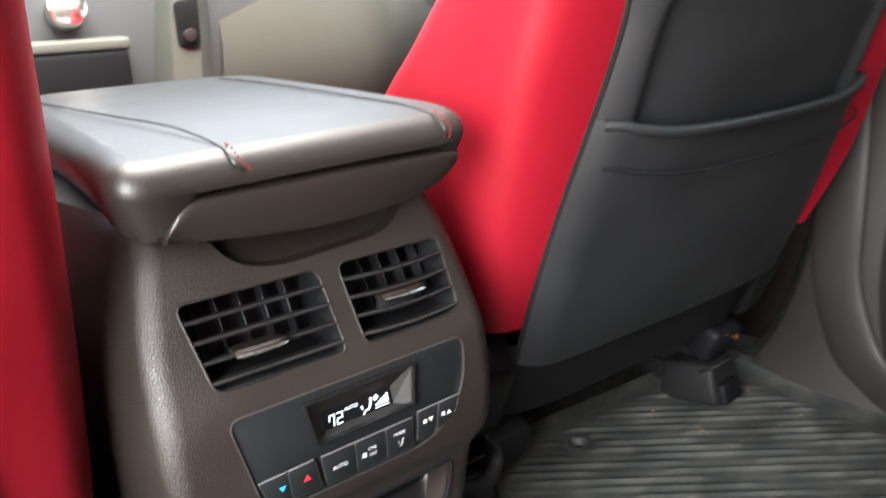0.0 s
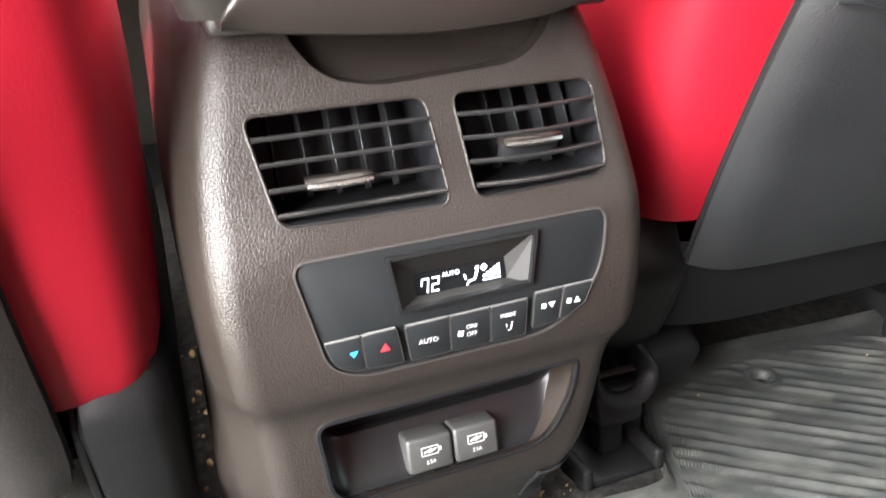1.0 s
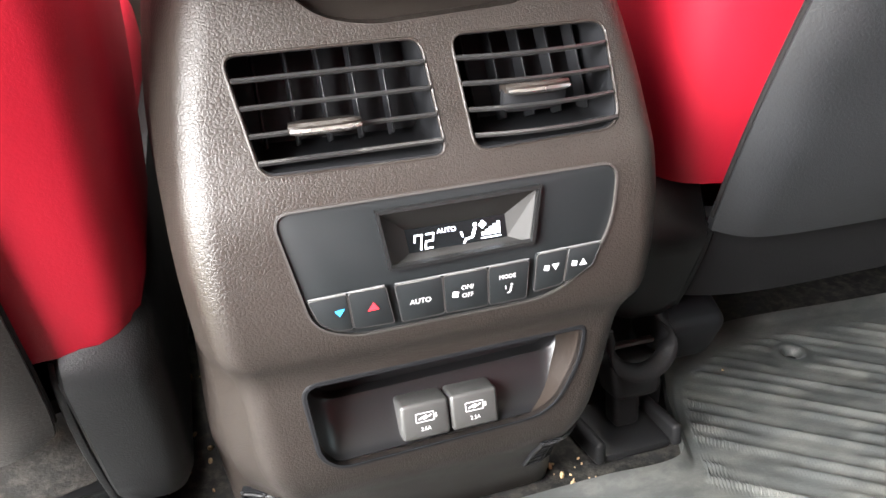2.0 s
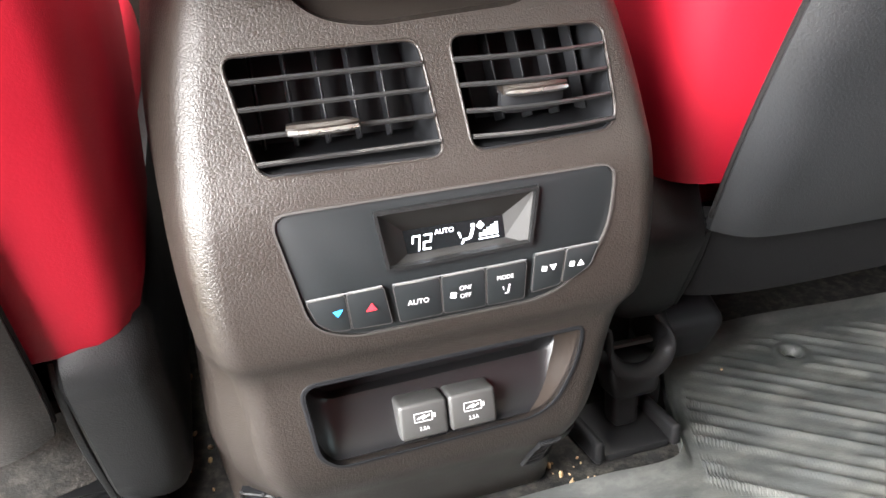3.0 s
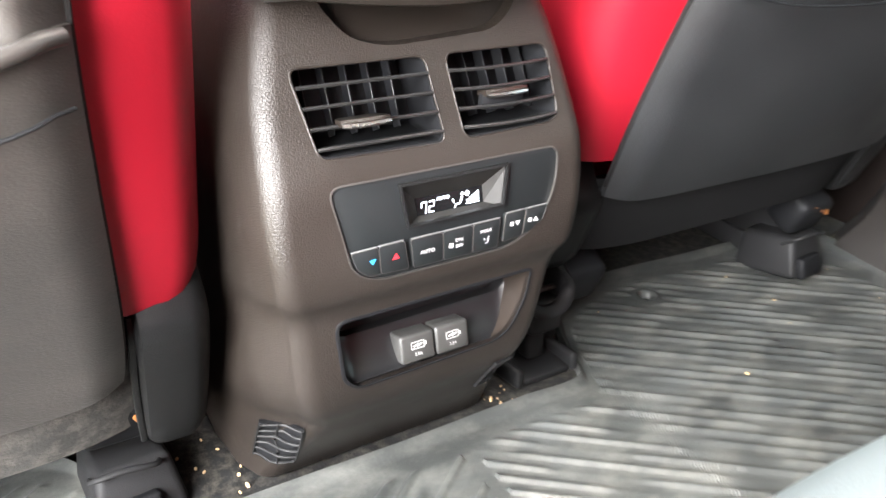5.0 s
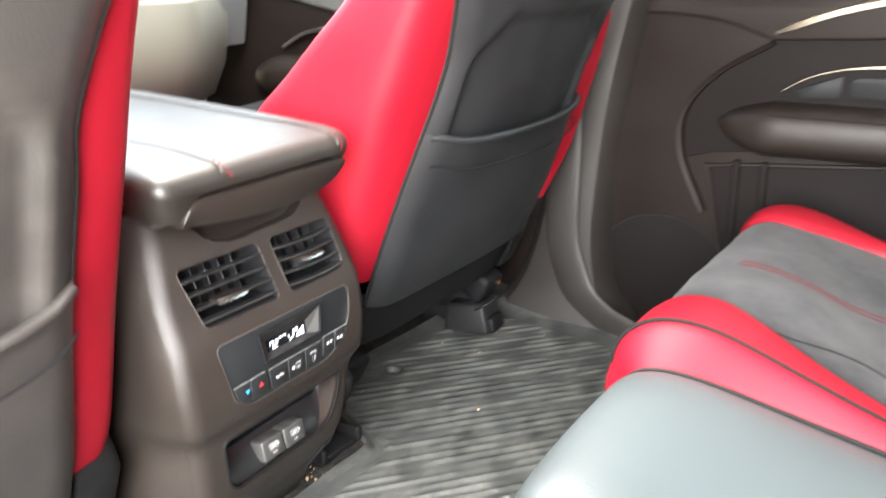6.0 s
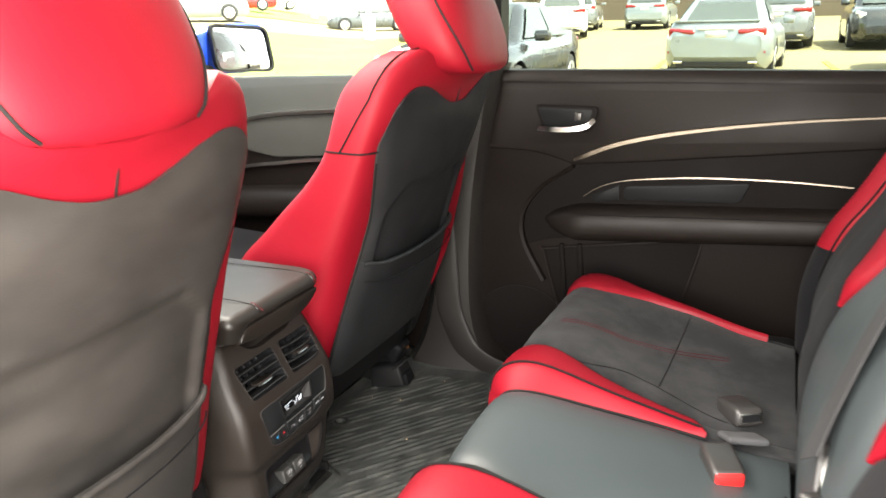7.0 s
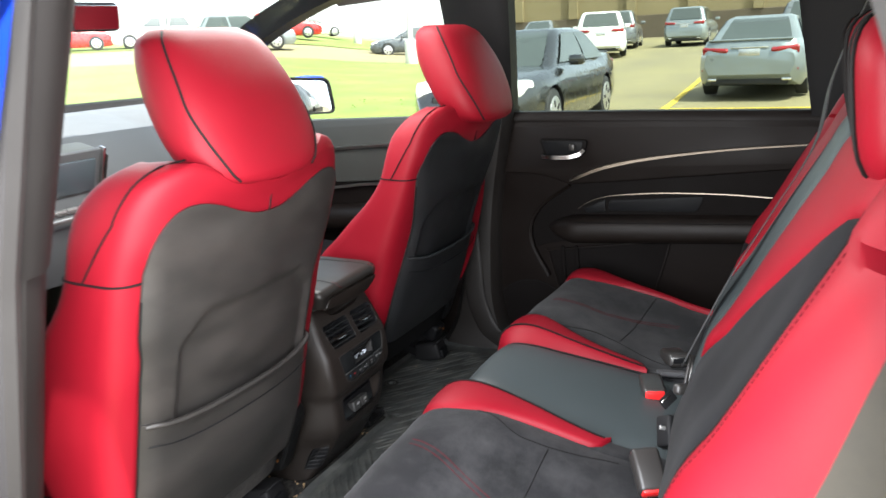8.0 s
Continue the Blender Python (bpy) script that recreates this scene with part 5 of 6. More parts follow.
part("loop", sweep(smooth_path([(0.1455, 0.072, 0.106), (0.1465, 0.066, 0.090), (0.153, 0.060, 0.078), (0.168, 0.0575, 0.073), (0.183, 0.059, 0.077), (0.1925, 0.064, 0.088), (0.1935, 0.070, 0.102), (0.188, 0.078, 0.114)], 6), [(0.0028 * math.cos(a), 0.0075 * math.sin(a)) for a in [2 * math.pi * q / 12 for q in range(12)]], (0, 0.75, 0.66)), BLACKPLASTIC, guide, "rounded loop of the guide")
part("body", rbox((0.046, 0.030, 0.034), 0.007, 3, at=(0.170, 0.0775, 0.060), rot=(-10, 0, 0), taper=lambda q: (q.x * (0.82 if q.z < 0 else 1.0), q.y, q.z)), BLACKPLASTIC, guide)
part("cross_bar", rbox((0.040, 0.006, 0.004), 0.0015, 2, at=(0.168, 0.078, 0.086)), SMOOTHDARK, guide)
part("stem", rbox((0.022, 0.020, 0.045), 0.005, 3, at=(0.171, 0.086, 0.030), rot=(-8, 0, 0)), BLACKPLASTIC, guide)
for x in (0.1365, 0.2025):
    part("leg", rbox((0.009, 0.062, 0.020), 0.004, 3, at=(x, 0.083, 0.004), rot=(-6, 0, 2)), BLACKPLASTIC, guide)
part("foot_plate", rbox((0.060, 0.062, 0.008), 0.003, 2, at=(0.1695, 0.086, -0.001)), BLACKPLASTIC, guide)


# ---- rear bench ----
bench = thing("rear_bench", "black suede and red leather rear bench with grey-black leather middle", "car seat")
CP = smooth_path([(0, -0.375, 0.05), (0, -0.335, 0.12), (0, -0.303, 0.185), (0, -0.294, 0.230), (0, -0.302, 0.260), (0, -0.328, 0.278), (0, -0.372, 0.280), (0, -0.45, 0.261), (0, -0.53, 0.243), (0, -0.60, 0.229), (0, -0.66, 0.221), (0, -0.72, 0.215)], 6)
CL = [0.0]
for a, b in zip(CP, CP[1:]):
    CL.append(CL[-1] + (b - a).length)


def along(path, lens, s):
    d = s * lens[-1]
    for i in range(len(path) - 1):
        if lens[i + 1] >= d:
            t = (d - lens[i]) / (lens[i + 1] - lens[i])
            p = path[i].lerp(path[i + 1], t)
            n = (path[i + 1] - path[i]).normalized()
            return p, Vector((0, n.z, -n.y))
    n = (path[-1] - path[-2]).normalized()
    return path[-1], Vector((0, n.z, -n.y))


def lift(x, s):
    """The bench rises towards its middle, most of all in front."""
    return 0.016 * (1 - step(0.20, 0.50, abs(x))) * step(0.0, 0.3, s) * (1 - 0.8 * step(0.5, 0.85, s))


def field(path, lens, x0, x1, puff=0.006, edge=0.005, s0=0.0, s1=1.0, nu=14, nv=44, wrinkle=0.0, low=0.0, wall=0.0, dish=0.0):
    """One upholstery field between two edge lines x0(s), x1(s), rolled over its padding, its edges tucked in."""
    def f(u, v):
        s = s0 + (s1 - s0) * v
        p, n = along(path, lens, s)
        x = x0(s) + (x1(s) - x0(s)) * u
        h = puff * math.sin(math.pi * u) ** 0.6 - edge * ((1 - math.sin(math.pi * u)) ** 6)
        h -= low * (1 - step(0.42, 0.86, s))
        h -= wall * (1 - step(0.0, 0.34, u)) * (1 - step(0.42, 0.86, s))
        h -= dish * math.sin(math.pi * u) ** 2 * step(0.45, 0.7, s)
        if wrinkle:
            h += wrinkle * noise.noise((x * 14, s * 9, 0.3)) 
        return (x + n.x * h, p.y + n.y * h, p.z + n.z * h + lift(x, s))
    return sheet(f, nu, nv, 0.02, tuple(-along(path, lens, 0.6)[1]))


# edge lines along s (0 at the front skirt, 1 under the backrest)
red_out = curve1([(0.0, 0.24), (0.38, 0.24), (0.44, 0.234), (0.5, 0.217), (0.56, 0.200), (0.64, 0.187), (0.78, 0.180), (1.0, 0.179)])
strip_out = lambda s: red_in(s) + (red_out(s) - red_in(s)) * math.sqrt(max(0.01, 1 - max(0, (s - 0.775) / 0.043) ** 2))
red_in = curve1([(0.0, 0.102), (0.36, 0.102), (0.46, 0.106), (0.6, 0.122), (0.75, 0.138), (1.0, 0.146)])
out_in = curve1([(0.0, 0.60), (0.38, 0.585), (0.46, 0.566), (0.52, 0.575), (0.6, 0.592), (0.75, 0.588), (0.9, 0.562), (1, 0.55)])
out_out = curve1([(0.0, 0.655), (0.35, 0.66), (0.46, 0.655), (0.6, 0.632), (0.75, 0.612), (0.9, 0.580), (1, 0.565)])
side_out = curve1([(0, 0.70), (0.5, 0.70), (1, 0.66)])
part("middle_cushion", field(CP, CL, lambda s: -red_in(s), lambda s: red_in(s), 0.005, 0.004, nu=20, s1=0.98, low=0.016), CENTRELEATHER, bench, "grey-black smooth leather middle cushion")
for sx in (-1, 1):
    def m(fn, sx=sx):
        return lambda s: sx * fn(s)
    part("red_strip", field(CP, CL, m(red_in), m(strip_out), 0.008, 0.004, s1=0.818, nu=20, wall=0.022, nv=60), RED, bench, "red leather strip")
    pp = []
    for i in range(50):
        s = 0.15 + 0.655 * i / 49
        p, n = along(CP, CL, s)
        x = red_in(s) + (red_out(s) - red_in(s)) * 0.32
        h = 0.010 * math.sin(math.pi * min(1, (x - red_in(s)) / (red_out(s) - red_in(s)))) ** 0.6 * 0.8 + 0.0012
        pp.append((sx * x, p.y + n.y * h, p.z + n.z * h + lift(x, s)))
    part("piping", tube(pp, 0.0018, 6, (1, 0, 0)), SEAMDARK, bench)
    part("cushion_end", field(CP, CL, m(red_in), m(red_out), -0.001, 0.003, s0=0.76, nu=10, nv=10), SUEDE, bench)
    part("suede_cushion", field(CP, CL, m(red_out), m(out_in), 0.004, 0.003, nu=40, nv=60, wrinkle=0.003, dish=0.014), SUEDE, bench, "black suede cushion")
    part("red_strip", field(CP, CL, m(out_in), m(out_out), 0.008, 0.004, s1=0.93), RED, bench, "red leather strip")
    def roll(u, v, sx=sx):
        p, n = along(CP, CL, v)
        return (sx * (out_out(v) + (side_out(v) - out_out(v)) * u * 0.6), p.y - 0.01 * u, p.z - 0.004 - 0.10 * u ** 1.5 * step(0.2, 0.5, v))
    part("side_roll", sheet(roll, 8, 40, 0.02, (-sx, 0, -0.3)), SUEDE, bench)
    def on_suede(x, s, up=0.0006):
        p, n = along(CP, CL, s)
        g = max(0.0, math.sin(math.pi * min(1, max(0, (x - red_out(s)) / (out_in(s) - red_out(s))))))
        h = 0.004 * g ** 0.6 - 0.003 * ((1 - g) ** 6) - 0.014 * g * g * step(0.45, 0.7, s) + 0.003 * noise.noise((sx * x * 14, s * 9, 0.3)) + up
        return (sx * x, p.y + n.y * h, p.z + n.z * h + lift(x, s))
    for k in range(2):
        part("seam", tube([on_suede(0.350 + 0.011 * k + 0.09 * (i / 30) ** 1.3, 0.42 + 0.42 * i / 30) for i in range(31)], 0.0005, 6, (1, 0, 0)), DARKRED, bench)
    part("seam", tube([on_suede(red_out(0.50 + 0.36 * i / 30) + 0.002 + 0.050 * step(0.0, 0.4, i / 30) - 0.030 * step(0.5, 1.0, i / 30), 0.50 + 0.36 * i / 30) for i in range(31)], 0.0007, 6, (1, 0, 0)), SEAMDARK, bench)
    part("seam", tube([on_suede(0.24 + 0.33 * i / 30, 0.70 + 0.02 * i / 30) for i in range(31)], 0.0006, 6, (0, 1, 0)), SEAMDARK, bench)
for sx in (-1, 1):
    pp = []
    for i in range(50):
        p, n = along(CP, CL, 0.12 + 0.70 * i / 49)
        q = 0.018 * (1 - step(0.42, 0.86, 0.12 + 0.70 * i / 49)) + 0.001
        pp.append((sx * red_in(0.12 + 0.70 * i / 49), p.y - n.y * q, p.z - n.z * q + lift(0.1, 0.12 + 0.70 * i / 49)))
    part("piping", tube(pp, 0.0022, 6, (1, 0, 0)), GREYPIPE, bench)

# backrest
BP = smooth_path([(0, -0.722, 0.205), (0, -0.718, 0.30), (0, -0.728, 0.37), (0, -0.752, 0.44), (0, -0.789, 0.50), (0, -0.842, 0.60), (0, -0.892, 0.69), (0, -0.918, 0.74), (0, -0.945, 0.762), (0, -1.0, 0.76), (0, -1.04, 0.70)], 6)
BL = [0.0]
for a, b in zip(BP, BP[1:]):
    BL.append(BL[-1] + (b - a).length)


BTOP = max(p.z for p in BP)


def back_at(s):
    """Point on the backrest's profile, its outward normal, and the height by which edge lines are read."""
    p, n = along(BP, BL, s)
    n = Vector((0, abs(n.y), abs(n.z))) if s < 0.7 else (n if n.z > 0 else -n)
    over = s > 0.72
    return p, n, (BTOP + 0.02 if over else p.z)


def bfield(x0, x1, puff, edge, s0=0.0, s1=1.0, nu=14, nv=50, wrinkle=0.0):
    def f(u, v):
        s = s0 + (s1 - s0) * v
        p, n, z = back_at(s)
        x = x0(z) + (x1(z) - x0(z)) * u
        wide = min(1, abs(x1(z) - x0(z)) / 0.05)
        h = wide * (puff * math.sin(math.pi * u) ** 0.6 - edge * ((1 - math.sin(math.pi * u)) ** 6))
        h += wrinkle * wide * noise.noise((x * 16, z * 13, 1.7))
        return (x, p.y + n.y * h - 0.022 * step(0.2, 0.5, abs(x)), p.z + n.z * h)
    return sheet(f, nu, nv, 0.02, (0, -0.9, -0.3))


# edge lines of the backrest's fields by height
b_in = curve1([(0.2, 0.185), (0.42, 0.195), (0.46, 0.177), (0.5, 0.166), (0.6, 0.146), (0.7, 0.13), (0.79, 0.12)])
b_red = curve1([(0.2, 0.186), (0.42, 0.197), (0.46, 0.230), (0.5, 0.256), (0.55, 0.290), (0.6, 0.330), (0.65, 0.385), (0.685, 0.430), (0.715, 0.474), (0.79, 0.478)])
b_sue = curve1([(0.2, 0.530), (0.41, 0.530), (0.58, 0.525), (0.67, 0.508), (0.72, 0.495), (0.79, 0.490)])
b_out = curve1([(0.2, 0.655), (0.5, 0.656), (0.65, 0.648), (0.72, 0.63), (0.79, 0.58)])
b_fall = curve1([(0.2, 0.105), (0.40, 0.100), (0.50, 0.082), (0.58, 0.066), (0.67, 0.046), (0.74, 0.03), (0.79, 0.02)])
part("middle_back", bfield(lambda z: -b_in(z), lambda z: b_in(z), 0.008, 0.006, nu=18), CENTRELEATHER, bench, "grey-black leather middle backrest")
for sx in (-1, 1):
    def m(fn, sx=sx):
        return lambda s: sx * fn(s)
    part("red_back_strip", bfield(m(b_in), m(b_red), 0.009, 0.004, s0=0.30, nu=18), RED, bench, "red leather strip widening to the shoulder")
    part("suede_back", bfield(m(b_red), m(b_sue), 0.008, 0.005, s1=0.74, nu=30, wrinkle=0.004), SUEDEDIM, bench, "black suede backrest")
    part("shoulder", bfield(m(b_red), m(b_sue), 0.006, 0.003, s0=0.735, nu=6), RED, bench, "red leather shoulder")

    def face(u, s, sx=sx):
        """The bolster: a little proud beside the suede, then falling back to the door."""
        p, n, z = back_at(s)
        x = b_sue(z) + (b_out(z) - b_sue(z)) * u
        y = p.y - 0.022 + (0.030 if sx > 0 else 0.010) * math.sin(math.pi * min(1, u * 1.05)) ** 0.8 - b_fall(z) * u ** 3
        return Vector((x, y, p.z - 0.004 * u))

    def bolster(u, v, sx=sx):
        p = face(u, 0.27 + 0.73 * v)
        return (sx * p.x, p.y, p.z)
    part("red_bolster", sheet(bolster, 28, 50, 0.02, (-0.5 * sx, -0.8, -0.2)), RED, bench, "red leather side bolster")
    part("suede_side", sheet(lambda u, v, sx=sx: (sx * face(u, 0.27 * v).x, face(u, 0.27 * v).y, face(u, 0.27 * v).z), 20, 20, 0.02, (-0.5 * sx, -0.8, -0.2)), SUEDEDIM, bench)
    # double stitching along the bolster, its stitches short and dark
    for k in range(40):
        a, b = [face(0.30 + 0.10 * t, 0.29 + 0.42 * t) + Vector((0, 0.0006, 0.0003)) for t in (k / 40, (k + 0.62) / 40)]
        part("stitch", tube([(sx * a.x, a.y, a.z), (sx * b.x, b.y, b.z)], 0.0006, 5), DARKRED, bench)
    tuck = [face(0.01, 0.20 + 0.54 * i / 40) for i in range(41)]
    part("seam", tube([(sx * p.x, p.y + 0.002, p.z) for p in tuck], 0.0016, 6), SEAMDARK, bench)

    def flank(u, v, sx=sx):
        p = face(1.0, 0.72 * v)
        return (sx * (p.x + 0.003 * math.sin(3.14 * u)), p.y - 0.26 * u, p.z - 0.004 * u)
    part("seat_flank", sheet(flank, 8, 30, 0.02, (-sx, 0, 0)), LIGHTTRIM, bench, "stained taupe seat side covering")
for x, w in ((-0.36, 0.125), (0.36, 0.125), (0.0, 0.10)):
    zs = [0.735, 0.745, 0.76] + [0.775 + 0.0125 * i for i in range(11)] + [0.910, 0.918, 0.923]
    rings = []
    for z in zs:
        t = (z - 0.735) / 0.188
        k = math.sqrt(max(0.05, 1 - (2 * t - 1) ** 4))
        ring = []
        for q in range(32):
            a = 2 * math.pi * q / 32
            c, s = math.cos(a), math.sin(a)
            ring.append((w * k * math.copysign(abs(c) ** 0.5, c), 0.052 * k * math.copysign(abs(s) ** 0.6, s) + 0.02 * t, z - 0.735))
        rings.append(ring)
    h = part("headrest", loft(rings), RED, bench, "red leather rear headrest", loc=(x, -0.968, 0.712))
    for sx in (-1, 1):
        part("piping", tube([(sx * w * math.sqrt(max(0.05, 1 - (2 * (z - 0.735) / 0.188 - 1) ** 4)) * 0.60, 0.052 * 1.0 * math.sqrt(max(0.05, 1 - (2 * (z - 0.735) / 0.188 - 1) ** 4)) + 0.02 * (z - 0.735) / 0.188, z - 0.735) for z in zs], 0.0025, 6, (0, 1, 0)), GREYPIPE, h)
part("bench_base", rbox((1.3, 0.34, 0.20), 0.02, at=(0, -0.56, 0.10)), BLACKPLASTIC, bench)


# ---- buckles and belts on the bench ----
def buckle(at, rot, red, group="seat belt buckles"):
    b = thing("seat_belt_buckle", "black seat belt buckle with red release button on bench" if red else "dark seat belt buckle with metal mouth on bench", "buckle", group)
    b.matrix_world = pose(*at, *rot)
    part("case", rbox((0.042, 0.066, 0.028), 0.007, 4), SMOOTHDARK, b)
    if red:
        part("button", rbox((0.035, 0.008, 0.018), 0.003, 2, at=(0, -0.032, 0.002)), BUTTONRED, b, "red release button")
    else:
        part("mouth", rbox((0.032, 0.003, 0.015), 0.001, 2, at=(0, -0.0325, 0)), CHROME, b, "metal rim of the slot")
        part("slot", rbox((0.026, 0.003, 0.010), 0.0005, 1, at=(0, -0.0335, 0)), VENTBLACK, b)
    return b


buckle((0.226, -0.640, 0.239), (-10, 0, -62), False)
bw = part("folded_webbing", rbox((0.056, 0.044, 0.010), 0.004, 3, at=(0.160, -0.648, 0.232), rot=(-16, 6, -66)), FOLDGREY)
tagged(bw, "folded grey webbing of a seat belt", "seat belt")
buckle((0.070, -0.626, 0.239), (6, 0, -70), True)
buckle((-0.262, -0.685, 0.262), (38, 0, -60), True)
lt = thing("belt_tongue", "black belt tongue with bright slot hanging on webbing", "seat belt")
part("plate", rbox((0.024, 0.005, 0.050), 0.002, 2, at=(-0.150, -0.726, 0.350), rot=(-14, 30, -35)), SMOOTHDARK, lt)
part("slot", rbox((0.0035, 0.0062, 0.034), 0.001, 2, at=(-0.156, -0.7255, 0.350), rot=(-14, 30, -35)), CHROME, lt, "bright metal slot")
part("grip", rbox((0.050, 0.016, 0.018), 0.006, 3, at=(-0.172, -0.722, 0.328), rot=(-14, 18, -35)), SMOOTHDARK, lt)
part("tab", rbox((0.030, 0.003, 0.018), 0.001, 2, at=(-0.168, -0.694, 0.305), rot=(-30, -22, -30)), BLACKPLASTIC, lt)
part("tab_edge", rbox((0.020, 0.0036, 0.003), 0.0008, 1, at=(-0.172, -0.691, 0.307), rot=(-30, -22, -30)), CHROME, lt, "bright metal slot")
lt.location = (0.030, 0.004, 0.016)
an = thing("anchor_buckle", "small black belt anchor buckle between the seat cushions", "anchor")
part("case", rbox((0.020, 0.030, 0.050), 0.005, 3, at=(-0.185, -0.694, 0.272), rot=(-30, 25, -40)), BLACKPLASTIC, an)
part("bar", rbox((0.016, 0.004, 0.006), 0.001, 2, at=(-0.194, -0.690, 0.282), rot=(-30, 25, -40)), SILVER, an)
part("strap", sweep(smooth_path([(-0.06, -0.712, 0.245), (-0.10, -0.700, 0.258), (-0.14, -0.695, 0.255), (-0.19, -0.70, 0.245)], 4), [(-0.012, -0.002), (0.012, -0.002), (0.012, 0.002), (-0.012, 0.002)]), BELT, an)
an.location = (0.022, 0.0, 0.006)
stp = [(0.16, -0.985, 1.04), (0.14, -0.925, 0.90), (0.115, -0.890, 0.80), (0.08, -0.872, 0.70), (0.03, -0.820, 0.60), (-0.03, -0.765, 0.50), (-0.08, -0.728, 0.42), (-0.118, -0.708, 0.375)]
sb = part("shoulder_belt", sweep(smooth_path(stp, 8), [(-0.023, -0.0008), (0.023, -0.0008), (0.023, 0.0008), (-0.023, 0.0008)], (0, 1, 0.4)), BELT)
tagged(sb, "black webbing shoulder belt across the rear backrest", "seat belt")

# ---- dash, screens and the front of the cabin ----
dash = thing("dashboard", "dark dashboard with glovebox, silver centre stack and screen", "dashboard")
top = []
for i in range(25):
    x = -0.74 + 1.48 * i / 24
    dome = 0.012 * math.cos(x * 3)
    fwd = 0.16 * step(0.42, 0.74, abs(x))
    top.append([(x, 0.64 + fwd, 0.40), (x, 0.62 + fwd, 0.52), (x, 0.66 + fwd, 0.64), (x, 0.72 + fwd, 0.70 + dome), (x, 0.90, 0.735 + dome), (x, 1.05, 0.745), (x, 1.25, 0.73), (x, 1.25, 0.40)])
part("dash_top", loft(top), DASHTOP, dash, "padded dash top, its grey carrying windscreen light")
gb = []
for i in range(19):
    x = 0.205 + 0.46 * i / 18
    bulge = 0.015 * math.sin(math.pi * i / 18)
    fwd = 0.16 * step(0.42, 0.74, x)
    gb.append([(x, 0.66 - bulge + fwd, 0.53), (x, 0.63 - bulge + fwd, 0.50), (x, 0.625 - bulge + fwd, 0.44), (x, 0.64 - bulge + fwd, 0.37), (x, 0.68 + fwd, 0.30), (x, 0.86, 0.28), (x, 0.86, 0.53)])
part("glovebox", loft(gb), DASH, dash, "glovebox lid, grey-brown with sunlight in its colour")
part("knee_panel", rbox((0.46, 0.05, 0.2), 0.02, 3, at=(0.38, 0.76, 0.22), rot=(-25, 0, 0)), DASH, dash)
# centre stack
cs = part("infotainment_unit", rbox((0.20, 0.08, 0.25), 0.02, 4, at=(-0.110, 0.70, 0.575), rot=(14, 0, 0)), DASH, dash, "dark centre stack with metal frame")
part("touch_screen", rbox((0.13, 0.01, 0.080), 0.006, 2, at=(-0.115, 0.627, 0.632), rot=(18, 0, 0)), TOUCH, cs)
part("upper_screen", rbox((0.13, 0.05, 0.07), 0.02, 4, at=(-0.150, 0.70, 0.722), rot=(12, 0, 0)), SCREENBLACK, cs)
for k in range(5):
    part("key", rbox((0.030, 0.012, 0.012), 0.003, 2, at=(-0.185 + 0.032 * k, 0.632, 0.560), rot=(18, 0, 0)), SILVER, cs)
fa = part("fascia", rbox((0.172, 0.010, 0.122), 0.006, 3, at=(-0.118, 0.6330, 0.634), rot=(18, 0, 0)), FASCIA, cs, "silver-grey screen surround")
part("slot", rbox((0.060, 0.004, 0.003), 0.001, 1, at=(-0.125, 0.6440, 0.6855), rot=(18, 0, 0)), VENTBLACK, fa)
part("bezel", rbox((0.007, 0.016, 0.124), 0.002, 2, at=(-0.0315, 0.6270, 0.634), rot=(18, 0, 0)), CHROME, fa, "bright metal edge")
part("bezel", rbox((0.004, 0.022, 0.100), 0.001, 2, at=(-0.0200, 0.6370, 0.628), rot=(18, 0, 6)), SMOOTHDARK, fa)
part("key_rail", rbox((0.168, 0.012, 0.010), 0.003, 2, at=(-0.118, 0.6040, 0.5480), rot=(18, 0, 0)), SILVER, fa)
kn = part("knob", cyl(0.022, 0.03, 28, at=(0.015, 0.615, 0.495), rot=(72, 0, 0), bevel=0.004), CHROME, cs, "bright metal volume knob")
# lower tunnel: shelf, side cheek and the small switch plate
part("tunnel_shelf", rbox((0.20, 0.16, 0.016), 0.005, 3, at=(-0.02, 0.68, 0.455)), DASH, dash)
# Solid black slab standing for the shaded cavity below the shelf.
part("tunnel_shade_slab", rbox((0.21, 0.02, 0.10), 0.006, 2, at=(-0.03, 0.606, 0.397)), VENTBLACK, dash)
ck = []
for i in range(13):
    z = 0.22 + 0.32 * i / 12
    w = 0.02 * (i / 12)
    ck.append([(0.10 + w, 0.80, z), (0.098 + w, 0.66 - w, z), (0.115 + w, 0.615 - w, z), (0.150 + w, 0.61 - w, z), (0.180 + w * 0.5, 0.635 - w, z), (0.20, 0.72, z), (0.20, 0.80, z)])
part("tunnel_cheek", loft(ck), DASH, dash, "rounded side cheek of the tunnel")
pl = part("switch_plate", plate(rounded([(0.136, 0.50), (0.166, 0.505), (0.163, 0.445), (0.137, 0.445)], 0.008), lambda a, b, h: (a, 0.592 - 0.25 * (a - 0.15) + h, b), 0.03, 0.002), BLACKPLASTIC, dash, "black socket plate")
part("socket_cap", cyl(0.0085, 0.01, 20, at=(0.150, 0.592, 0.459), rot=(90, 0, 0), bevel=0.002), SMOOTHDARK, pl)
part("tunnel", rbox((0.22, 0.45, 0.30), 0.03, 3, at=(-0.0, 0.56, 0.18)), DASH, dash)
# mirror
rm = thing("rear_view_mirror", "black rear-view mirror reflecting the red seats", "mirror")
